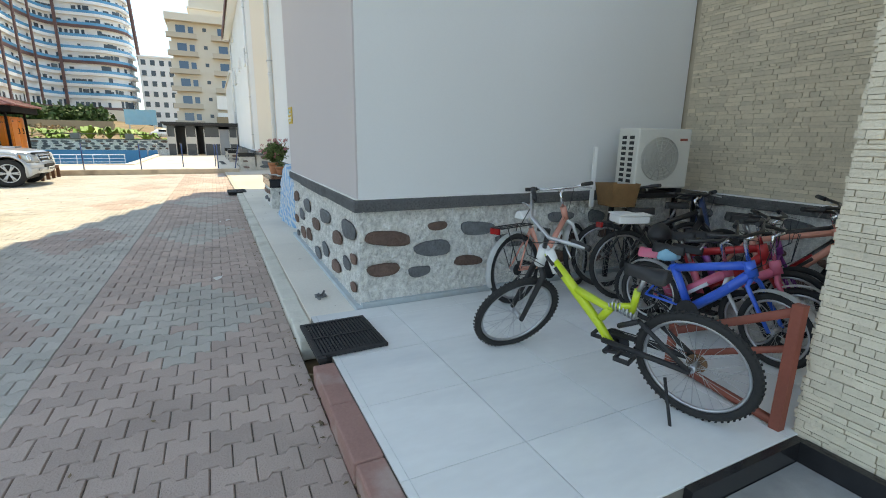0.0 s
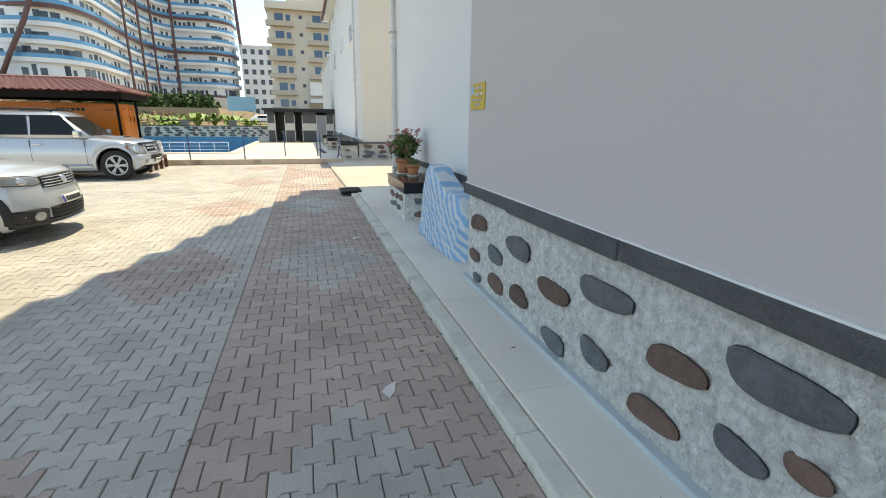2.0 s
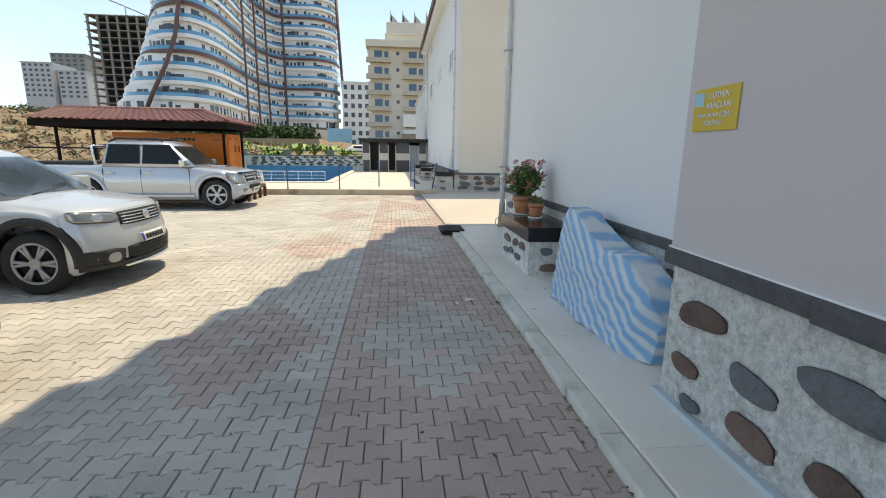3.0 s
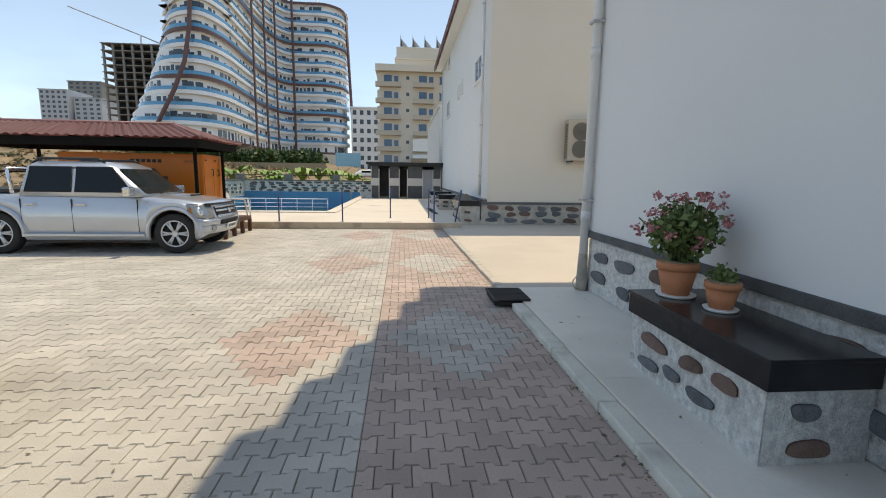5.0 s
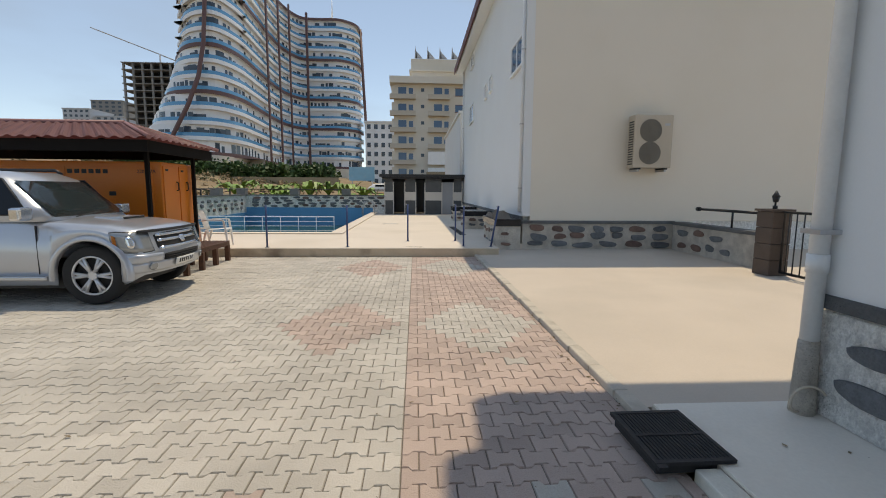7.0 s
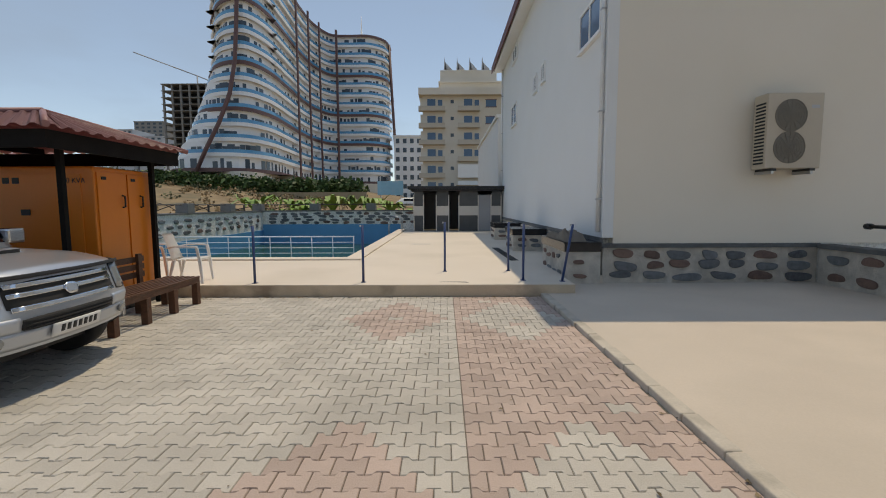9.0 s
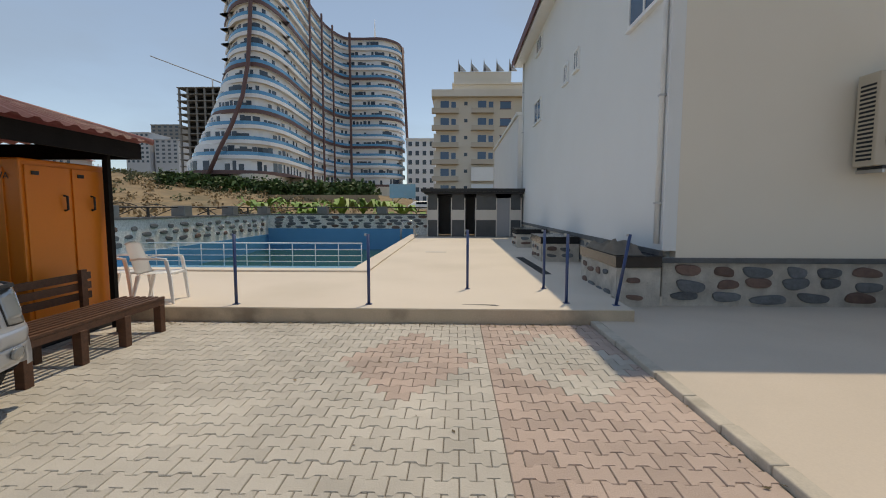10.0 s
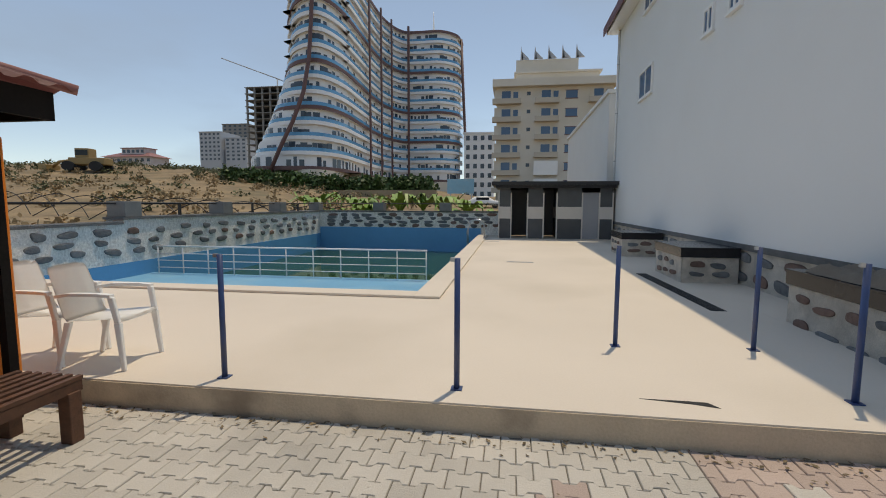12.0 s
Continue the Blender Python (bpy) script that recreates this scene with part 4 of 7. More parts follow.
for i in range(6):
    z = 3.4 + i * 3.0
    for x0, x1 in ((-5.9, -1.1), (1.2, 5.2), (10.0, 13.5)):
        shut = (x0 == 1.2 and i in (0, 1))
        rec = part("balcony", boxes((x0, x1, AY - 1.2, AY - 0.001, z, z + 0.22), (x0, x1, AY - 1.2, AY - 1.08, z + 0.22, z + (2.4 if shut else 0.85))), "white_paint" if shut else "apt_beige", apt, "closed white balcony" if shut else "beige balcony")
        if not shut:
            part("recess", boxes((x0 + 0.3, x1 - 0.3, AY - 0.06, AY - 0.002, z + 0.23, z + 2.5)), "apt_cream", apt)
            piece("window", aw, apt, Matrix.LocRotScale(((x0 + x1) / 2 - 0.1, AY - 0.08, z + 0.25), None, (1.5, 0.1, 2.0)))
            piece("window", aw, apt, Matrix.LocRotScale(((x0 + x1) / 2 + 1.5, AY - 0.08, z + 1.0), None, (0.8, 0.1, 1.1)))
    piece("window", aw, apt, Matrix.LocRotScale((7.3, AY, z + 0.9), None, (1.9, 0.12, 1.2)))
    parts("surround", [(6.25, 8.35, AY - 0.05, AY - 0.001, z + 0.75, z + 0.9), (6.25, 8.35, AY - 0.05, AY - 0.001, z + 2.1, z + 2.22)], "tower_brown", apt)
    piece("window", win_mesh, apt, Matrix.LocRotScale((0.2, AY, z + 1.5), None, (0.6, 0.12, 0.6)))
part("porch", boxes((0.9, 5.4, AY - 3, AY - 0.001, 0.0, 5.0)), "earth", apt)

block("apartment_block", "white and brick-red apartment block far off", -18.0, -8.5, 170, 184, 3.0, 7, 3.0, "tower_white", 4)
frame_b = thing("concrete_frame", "unfinished grey concrete tower frame", "building", (0, 0, 0))
for i in range(13):
    z = 18 + i * 3.0
    part("slab", boxes((-131, -106, 230, 245, z + 2.65, z + 3.0)), "bare_concrete", frame_b)
    for k in range(7):
        x = -130.6 + k * 4.0
        part("column", boxes((x, x + 0.8, 230.4, 231.2, z, z + 2.649)), "bare_concrete", frame_b)
# near-black block: the shade of the open floors as plain colour
part("core", boxes((-129, -107, 236, 244, 6, 57)), "void", frame_b, "dark block for the shade inside the open floors")
for k in range(6):
    x = -122 + k * 2.6
    part("starter_column", boxes((x, x + 0.5, 236, 236.5, 57.0, 58.6)), "bare_concrete", frame_b)
block("apartment_block", "grey unfinished apartment block", -226.5, -210, 327, 351, 31.2, 7, 2.95, "grey_render", 5)
block("apartment_block", "grey unfinished apartment block", -208.5, -192, 330, 351, 31.2, 6, 2.75, "grey_render", 4)
block("apartment_block", "dark unfinished apartment block", -248.7, -225.4, 388, 408, 40.9, 9, 3.0, "bare_concrete", 5)
lowr = thing("low_building", "long low pink building with a red roof", "building", (0, 0, 0))
part("wall", boxes((-161, -141, 180, 190, 2, 19.2)), "lilac_wall", lowr)
bm = bmesh.new()
loft(bm, [[(-162, 179, 19.2), (-162, 191, 19.2), (-156, 185, 21.6)], [(-140, 179, 19.2), (-140, 191, 19.2), (-146, 185, 21.6)]], close=True, smooth=False)
part("roof", bm, "roof_red", lowr)
part("upper_storey", boxes((-155, -145, 182, 188, 20.2, 22.6)), "lilac_wall", lowr)
part("upper_roof", boxes((-155.4, -144.6, 181.6, 188.4, 22.6, 22.9)), "roof_red", lowr)
low_window = mesh_of("window", boxes((-0.6, 0.6, -0.05, 0.05, 0, 1.2)), "window_far")
for k in range(5):
    piece("window", low_window, lowr, Matrix.Translation((-154 + 2.0 * k, 181.98, 20.9)))
for k in range(8):
    piece("window", low_window, lowr, Matrix.Translation((-160 + 2.6 * k, 179.98, 17.3)))
crane = thing("tower_crane", "thin tower crane jib above the concrete frame", "crane", (0, 0, 0))
part("jib", tubes(([(-142.5, 230, 71), (-117.0, 236, 62)], 0.25), ([(-117, 236, 62), (-108, 238, 58.6)], 0.3), ([(-117, 236, 50), (-117, 236, 62)], 0.35), n=5), "grey_render", crane)
# ---- fixtures by the near house ----
def drain_grate(x, y, rz=0.0):
    g = thing("drain_grate", "black slotted cast-iron drain cover, tilted over its pit", "drain cover", (x, y, 0.112), rz, "drain covers")
    part("frame", boxes((-0.26, 0.26, -0.29, -0.26, 0, 0.022), (-0.26, 0.26, 0.26, 0.29, 0, 0.022), (-0.26, -0.235, -0.26, 0.26, 0, 0.022), (0.235, 0.26, -0.26, 0.26, 0, 0.022), (-0.235, 0.235, -0.012, 0.012, 0, 0.022)), "iron", g)
    for s in (-1, 1):
        bar_mesh = mesh_of("grid_bar", boxes((-0.0075, 0.0075, 0.013, 0.259, 0.002, 0.018)), "iron")
        for k in range(19):
            piece("grid_bar", bar_mesh, g, pose(-0.226 + k * 0.0249, 0, 0) @ Matrix.Diagonal((1, s, 1, 1)))
        parts("cross_bar", [(-0.234, 0.234, s * (0.012 + k * 0.042) - 0.004, s * (0.012 + k * 0.042) + 0.004, 0.0, 0.012) for k in range(1, 6)], "iron", g)
    part("pit", boxes((-0.235, 0.235, -0.26, 0.26, -0.06, -0.02)), "void", g, "dark pit")
    part("lifting_lug", boxes((-0.26, -0.2, -0.33, -0.291, 0.0, 0.02)), "iron", g)
    return g


g = drain_grate(0.65, 2.73)
g.matrix_basis = pose(0.685, 2.83, 0.125, 0, 0, 1.5) @ Matrix.Diagonal((0.94, 0.98, 1, 1))
copy_thing(g, pose(0.41, 13.27, 0.09, 1.0, 0, 1) @ Matrix.Diagonal((0.94, 0.98, 1, 1)))

sign = thing("notice_sign", "small yellow notice sign with pale lettering", "sign", (HX0 - 0.002, 6.66, 1.70), 0)
part("board", boxes((-0.008, 0.0, -0.17, 0.17, 0.0, 0.22), bevel=0.002), "yellow_sign", sign)


def words(name, text, size, m, mat, parent):
    """Flat raised lettering turned into a mesh."""
    cu = bpy.data.curves.new(name, "FONT")
    cu.body, cu.size, cu.extrude, cu.align_x = text, size, 0.0015, "CENTER"
    tmp = bpy.data.objects.new(name, cu)
    scene.collection.objects.link(tmp)
    me = bpy.data.meshes.new_from_object(tmp.evaluated_get(bpy.context.evaluated_depsgraph_get()))
    bpy.data.objects.remove(tmp)
    me.materials.clear()
    me.materials.append(M[mat])
    ob = new(name, me)
    ob.parent = parent
    ob.matrix_basis = m
    return ob


for text, z, s, y in (("LÜTFEN", 0.165, 0.042, -0.03), ("ARAÇLARI", 0.115, 0.042, -0.03), ("PARK ALANI İÇİNE", 0.07, 0.03, 0.0), ("ÇEKİNİZ", 0.03, 0.032, 0.0)):
    words("lettering", text, s, Matrix.Translation((-0.011, y, z)) @ pose(0, 0, 0, 90, 0, -90), "plate_white", sign)
part("picture", boxes((-0.0105, -0.0085, 0.09, 0.16, 0.13, 0.2)), "pool_light", sign, "small blue car picture")

pipe = thing("drain_pipe", "pale grey downpipe with a dirty plastered foot", "pipe", (1.5, 13.56, 0.08))
part("pipe", tubes(([(0, 0, 0.4), (0, 0, 8.0)], 0.056), n=14), "pvc_pipe", pipe)
for z in (0.95, 3.0):
    part("socket", tubes(([(0, 0, z), (0, 0, z + 0.12)], 0.064), n=14), "pvc_pipe", pipe)
part("foot", tubes(([(0, 0, 0.0), (0, 0, 0.3), (0, 0, 0.5)], [0.078, 0.068, 0.06]), n=12), "plinth_bare", pipe, "plaster-covered pipe foot")
for z in (1.2, 3.4, 5.6):
    part("bracket", boxes((-0.076, 0.09, -0.076, 0.076, z, z + 0.03)), "steel", pipe)
part("hose", tubes(([(-0.05 - 0.1 * math.sin(a), -0.04 - 0.02 * a, 0.02 + 0.1 * (1 - math.cos(a))) for a in [0.3 * k for k in range(15)]], 0.009), n=6), "apt_beige", pipe, "loop of thin hose")
pipe_b = thing("drain_pipe", "thin grey downpipe on the white wall corner", "pipe", (BX - 0.05, BY0 + 0.12, 1.0))
part("pipe", tubes(([(0, 0, 0.0), (0, 0, BTOP - 1.0)], 0.04), n=10), "pvc_pipe", pipe_b)
for z in (0.6, 2.2, 4.0, 5.8):
    part("bracket", boxes((-0.046, 0.05, -0.046, 0.046, z, z + 0.03)), "steel", pipe_b)
copy_thing(pipe_b, pose(BX - 0.05, BY1 - 0.1, 1.0))


def planter(name, x0, x1, y0, y1, z0, z1, seed, label, coat="plinth"):
    p = thing(name, label, "planter", (0, 0, 0), group="masonry planters")
    part("body", boxes((x0 + 0.03, x1, y0 + 0.03, y1 - 0.03, z0, z1 - 0.14)), coat, p)
    bm = bmesh.new()
    rough_sheet(bm, (x0 + 0.025, y1 - 0.03, z0), (0, -(y1 - y0 - 0.06), 0), (0, 0, z1 - 0.14 - z0), 40, 14, 0.008, seed)
    rough_sheet(bm, (x0 + 0.03, y0 + 0.025, z0), (x1 - x0 - 0.03, 0, 0), (0, 0, z1 - 0.14 - z0), 30, 14, 0.008, seed + 1)
    part("render", bm, coat, p, "roughcast plaster")
    part("trim", boxes((x0, x0 + 0.03, y0, y1, z1 - 0.15, z1), (x0 + 0.031, x1, y0, y0 + 0.03, z1 - 0.15, z1), (x0 + 0.031, x1, y1 - 0.03, y1, z1 - 0.15, z1)), "granite_black", p, "black granite fascia")
    part("top", boxes((x0 - 0.012, x1, y0 - 0.012, y1 + 0.012, z1 + 0.001, z1 + 0.025), bevel=0.004), "granite_black", p, "dusty black granite top")
    cobbles(p, (x0 + 0.022, y1 - 0.08, 0), (0, -1, 0), y1 - y0 - 0.12, z0 + 0.03, z1 - 0.17, 2, 0.14, 0.26, rz=-90, seed=seed)
    cobbles(p, (x0 + 0.06, y0 + 0.022, 0), (1, 0, 0), x1 - x0 - 0.1, z0 + 0.03, z1 - 0.17, 2, 0.12, 0.26, rz=0, seed=seed + 2)
    return p


planter("planter", 0.92, HX1 - 0.01, 9.7, 11.15, 0.08, 0.66, 71, "cobbled planter box topped with black granite slabs")
planter("planter", 0.9, BX - 0.04, 22.3, 24.3, TZ - 0.15, 0.8, 72, "cobbled planter with black granite top beside the white wall", "plinth_bare")
planter("planter", 0.62, BX - 0.04, 26.9, 28.4, TZ, 0.8, 73, "cobbled planter with black granite top beside the white wall", "plinth_bare")
planter("planter", 0.55, BX - 0.04, 31.0, 32.4, TZ, 0.8, 74, "cobbled planter with black granite top beside the white wall", "plinth_bare")

def flower_pot(x, y, z, r, h, label):
    p = thing("flower_pot", label, "flower pot", (x, y, z), group="terracotta pots")
    part("saucer", tubes(([(0, 0, 0), (0, 0, 0.02)], [r * 0.85, r * 0.98]), n=20), "white_paint", p, "white saucer")
    part("pot", tubes(([(0, 0, 0.021), (0, 0, h * 0.78)], [r * 0.66, r * 0.92]), ([(0, 0, h * 0.78), (0, 0, h)], r), n=20), "terracotta", p)
    part("soil", tubes(([(0, 0, h), (0, 0, h + 0.008)], r * 0.9), n=14), "earth", p)
    return p


def leaf_cloud(bm, centre, size, count, leaf, seed, droop=0.3):
    """Many small folded leaves about a centre."""
    r = random.Random(seed)
    for _ in range(count):
        while True:
            v = Vector((r.uniform(-1, 1), r.uniform(-1, 1), r.uniform(-1, 1)))
            if v.length < 1:
                break
        v *= 0.55 + 0.45 * r.random()
        p = Vector(centre) + Vector((v.x * size[0], v.y * size[1], v.z * size[2]))
        d = Vector((r.uniform(-1, 1), r.uniform(-1, 1), r.uniform(-0.6, 0.8) - droop)).normalized()
        s = d.orthogonal().normalized()
        up = d.cross(s)
        s = (s * math.cos(r.uniform(0, 6.28)) + up * math.sin(r.uniform(0, 6.28))).normalized()
        k = leaf * r.uniform(0.6, 1.3)
        vs = [bm.verts.new(q) for q in (p, p + d * k * 0.5 + s * k * 0.42, p + d * k, p + d * k * 0.5 - s * k * 0.42)]
        bm.faces.new(vs)


pot1 = flower_pot(1.18, 10.95, 0.686, 0.15, 0.27, "terracotta pot of pink geraniums on the planter")
bm = bmesh.new()
rg = random.Random(4)
for k in range(16):
    a, t = k * 2.4, rg.uniform(0.08, 0.36)
    tube(bm, [(0.03 * math.cos(a), 0.03 * math.sin(a), 0.26), (t * 0.5 * math.cos(a), t * 0.5 * math.sin(a), 0.45), (t * math.cos(a), t * math.sin(a), 0.55 + rg.uniform(0, 0.22))], 0.006, 5)
part("stems", bm, "leaf", pot1)
bm = bmesh.new()
leaf_cloud(bm, (0.02, 0, 0.5), (0.29, 0.29, 0.25), 1500, 0.056, 5)
part("foliage", bm, "leaf", pot1, "green geranium leaves")
bm = bmesh.new()
for k in range(44):
    a, t = rg.uniform(0, 6.28), rg.uniform(0.08, 0.33)
    leaf_cloud(bm, (t * math.cos(a), t * math.sin(a), 0.57 + rg.uniform(-0.2, 0.22)), (0.045, 0.045, 0.035), 22, 0.028, k)
tagged(part("blossom", bm, "petal", pot1, "faded pink flower heads"), kind="stuff")
pot2 = flower_pot(1.26, 10.55, 0.686, 0.115, 0.2, "terracotta pot with a small green plant")
bm = bmesh.new()
leaf_cloud(bm, (0, 0, 0.25), (0.11, 0.11, 0.08), 110, 0.045, 9)
part("foliage", bm, "leaf", pot2)

# striped tarpaulin over a parked moped
M["tarp"] = material("striped_tarp", (0.5, 0.6, 0.68), 0.45, vary=0.06, fine=30, coarse=4, bump=0.25)
tn, tl = M["tarp"].node_tree.nodes, M["tarp"].node_tree.links
tb = tn["Principled BSDF"]
sep = tn.new("ShaderNodeSeparateXYZ")
tl.new(tn["Geometry"].outputs["Position"], sep.inputs[0])
comb = tn.new("ShaderNodeMath"); comb.operation = "MULTIPLY_ADD"
tl.new(sep.outputs["Y"], comb.inputs[0]); comb.inputs[1].default_value = -0.62; tl.new(sep.outputs["Z"], comb.inputs[2])
warp = tn.new("ShaderNodeTexNoise"); warp.inputs["Scale"].default_value = 2.2
tl.new(tn["Geometry"].outputs["Position"], warp.inputs["Vector"])
wmul = tn.new("ShaderNodeMath"); wmul.operation = "MULTIPLY_ADD"
tl.new(warp.outputs["Fac"], wmul.inputs[0]); wmul.inputs[1].default_value = 0.07; tl.new(comb.outputs[0], wmul.inputs[2])
wsin = tn.new("ShaderNodeMath"); wsin.operation = "MULTIPLY"; wsin.inputs[1].default_value = 2 * math.pi / 0.105
tl.new(wmul.outputs[0], wsin.inputs[0])
ssin = tn.new("ShaderNodeMath"); ssin.operation = "SINE"; tl.new(wsin.outputs[0], ssin.inputs[0])
srange = tn.new("ShaderNodeMapRange"); srange.inputs["From Min"].default_value, srange.inputs["From Max"].default_value = -0.5, 0.6
tl.new(ssin.outputs[0], srange.inputs["Value"])
smix = tn.new("ShaderNodeMix"); smix.data_type = "RGBA"
smix.inputs["A"].default_value, smix.inputs["B"].default_value = (0.2, 0.42, 0.66, 1), (0.6, 0.65, 0.68, 1)
tl.new(srange.outputs["Result"], smix.inputs["Factor"]); tl.new(smix.outputs["Result"], tb.inputs["Base Color"])

tarp = thing("covered_moped", "moped under a crumpled blue and white striped tarpaulin", "moped", (0, 0, 0))
bm = bmesh.new()
secs = []
for k in range(101):
    f = k / 100
    y = 7.25 + 1.95 * f
    top = float(np.interp(f, [0, 0.08, 0.25, 0.45, 0.62, 0.8, 0.93, 1.0], [0.36, 0.62, 0.76, 0.76, 0.85, 0.99, 1.02, 0.8]))
    wid = float(np.interp(f, [0, 0.1, 0.5, 0.9, 1.0], [0.12, 0.27, 0.31, 0.27, 0.16]))
    row = []
    for j in range(53):
        g = j / 52 * 2 - 1
        a = abs(g)
        prof = min(1.0, a / 0.45)
        x = 1.27 + math.copysign(wid * (0.62 * prof + 0.38 * max(0.0, (a - 0.45) / 0.55)), g)
        z = 0.085 + (top - 0.085) * (1 - max(0.0, (a - 0.3) / 0.7) ** 1.15)
        q = Vector((x * 5, y * 4, z * 5))
        fold = 0.04 * noise.noise(q) + 0.02 * noise.noise(Vector((y * 9 + z * 6, z * 4, 4.0))) * (1.1 - z) + 0.009 * noise.noise(q * 4)
        row.append((x + math.copysign(fold, g) * (0.4 + prof), y + 0.03 * noise.noise(q + Vector((9, 1, 2))), max(0.082, z + 0.018 * noise.noise(q * 1.7))))
    secs.append(row)
loft(bm, secs, caps=True)
part("tarpaulin", bm, "tarp", tarp)
part("wheel", tubes(([(1.22, 7.56, 0.3), (1.32, 7.56, 0.3)], 0.19), n=16), "rubber", tarp)

# paper scraps, broken fitting, debris
def scrap(x, y, z, s, rz, seed):
    r = random.Random(seed)
    t = thing("paper_scrap", "torn white paper scrap on the pavers", "litter", (x, y, z), rz, "paper scraps")
    bm = bmesh.new()
    loft(bm, [[(-s, -0.35 * s, 0.004), (-0.2 * s, -0.45 * s, 0.012 * r.random() + 0.004), (s, -0.05 * s, 0.006)], [(-0.7 * s, 0.3 * s, 0.02), (0, 0.35 * s, 0.012), (0.9 * s, 0.1 * s, 0.003)]], caps=False)
    part("sheet", bm, "paper", t)


scrap(-0.11, 5.17, 0.0, 0.09, 60, 1)
scrap(0.12, 9.05, 0.0, 0.08, 10, 2)
scrap(-0.05, 8.95, 0.0, 0.05, 80, 3)
debris = thing("broken_anchor", "broken plaster-caked bracket stub on the sidewalk", "debris", (0.74, 3.85, 0.08))
bm = bmesh.new()
for k in range(7):
    rr = random.Random(k)
    tube(bm, [(rr.uniform(-0.05, 0.05), rr.uniform(-0.05, 0.05), 0), (rr.uniform(-0.07, 0.07), rr.uniform(-0.06, 0.06), rr.uniform(0.02, 0.06))], [0.02, 0.008], 6)
part("stub", bm, "stone_grey", debris)


# ---- air conditioners ----
def ac_unit(x, y, z, rz, w, h, d, label, fans, grid_side=True):
    casing = "ac_body" if grid_side else "ac_beige"
    a = thing("air_conditioner", label, "air conditioner", (x, y, z), rz, "outdoor air conditioners")
    part("casing", boxes((-w / 2, w / 2, 0, d, 0, h), bevel=0.015), casing, a, "off-white metal casing" if grid_side else "beige metal casing")
    for fz, fr in fans:
        bm = bmesh.new()
        for k in range(6):
            ring(bm, (-0.08 * w, -0.012, fz), fr * (k + 1) / 6, 0.005, n=24, m=5)
        for k in range(8):
            an = math.pi * k / 8
            tube(bm, [(-0.08 * w - fr * math.cos(an), -0.014, fz - fr * math.sin(an)), (-0.08 * w + fr * math.cos(an), -0.014, fz + fr * math.sin(an))], 0.004, 4)
        part("fan_grille", bm, "ac_fan" if not grid_side else "ac_fan_pale", a)
        bm = bmesh.new()
        tube(bm, [(-0.08 * w, -0.006, fz), (-0.08 * w, 0.0, fz)], fr * 1.02, 28)
        part("fan_opening", bm, "ac_fan" if not grid_side else "ac_fan_pale", a, "round fan opening")
    if grid_side:
        parts("louvre_slot", [(-w / 2 - 0.006, -w / 2 - 0.001, 0.05 + d * 0.05 + i * (d - 0.09) / 2 - 0.02 * 0, 0.05 + i * (d - 0.09) / 2 + (d - 0.09) / 2 - 0.035, 0.05 + k * (h - 0.1) / 9, 0.05 + k * (h - 0.1) / 9 + (h - 0.1) / 9 - 0.02) for i in range(2) for k in range(9)], "void", a)
    part("badge", boxes((w * 0.28, w * 0.42, -0.004, -0.001, h * 0.8, h * 0.84)), "rust_red" if grid_side else "grey_render", a)
    parts("foot", [(-w * 0.4, -w * 0.3, -0.02, d + 0.02, -0.04, -0.001), (w * 0.3, w * 0.4, -0.02, d + 0.02, -0.04, -0.001)], "black_metal", a)
    return a


ac_unit(3.82, 2.85, 1.09, -12, 0.58, 0.56, 0.32, "off-white outdoor air conditioner on a metal stand in the alcove", ((0.28, 0.2),))
bench_t = thing("metal_stand", "dark steel stand under the air conditioner", "stand", (3.95, 3.0, 0.12), -12)
for x in (-0.38, 0.38):
    for y in (-0.14, 0.16):
        part("leg", boxes((x - 0.02, x + 0.02, y - 0.02, y + 0.02, 0, 0.88)), "black_metal", bench_t)
part("top", boxes((-0.44, 0.44, -0.2, 0.22, 0.881, 0.926)), "black_metal", bench_t)
part("sheet", tubes(([(0.42, -0.1, 0.9), (0.46, -0.14, 0.6), (0.4, -0.2, 0.3), (0.35, -0.2, 0.1)], [0.05, 0.09, 0.1, 0.06]), n=8), "navy", bench_t, "hanging blue sheet")
part("panel", boxes((-0.62, -0.58, 0.18, 0.2, 0.75, 1.35)), "white_paint", bench_t, "white strip leaning on the wall")

ac2 = ac_unit(4.73, BY0 - 0.43, 2.13, 0, 0.96, 1.28, 0.36, "tall twin-fan outdoor air conditioner on the cream wall", ((0.36, 0.27), (0.9, 0.27)), False)
parts("wall_bracket", [(-0.36, -0.32, 0.0, 0.428, -0.09, -0.041), (0.32, 0.36, 0.0, 0.428, -0.09, -0.041)], "steel", ac2)
part("side_slots", boxes(*[(-0.486, -0.481, 0.05, 0.3, 0.08 + 0.06 * k, 0.11 + 0.06 * k) for k in range(18)]), "void", ac2, "dark side slots")

# red metal rack lying by the pillar
rack = thing("metal_rack", "red-oxide painted steel rack leaning by the pillar", "rack", (0, 0, 0))
part("post", boxes((2.38, 2.43, 0.83, 0.88, 0.12, 0.78)), "rust_red", rack)
part("bottom_rail", tubes(([(2.405, 0.87, 0.15), (2.5, 1.55, 0.15)], 0.025), n=4), "rust_red", rack)
part("top_rail", tubes(([(2.405, 0.87, 0.74), (2.48, 1.55, 0.36)], 0.03), n=4), "rust_red", rack)
part("middle_rail", tubes(([(2.405, 0.87, 0.55), (2.5, 1.55, 0.2)], 0.022), n=4), "rust_red", rack)
part("end_post", boxes((2.47, 2.51, 1.53, 1.57, 0.12, 0.4)), "rust_red", rack)

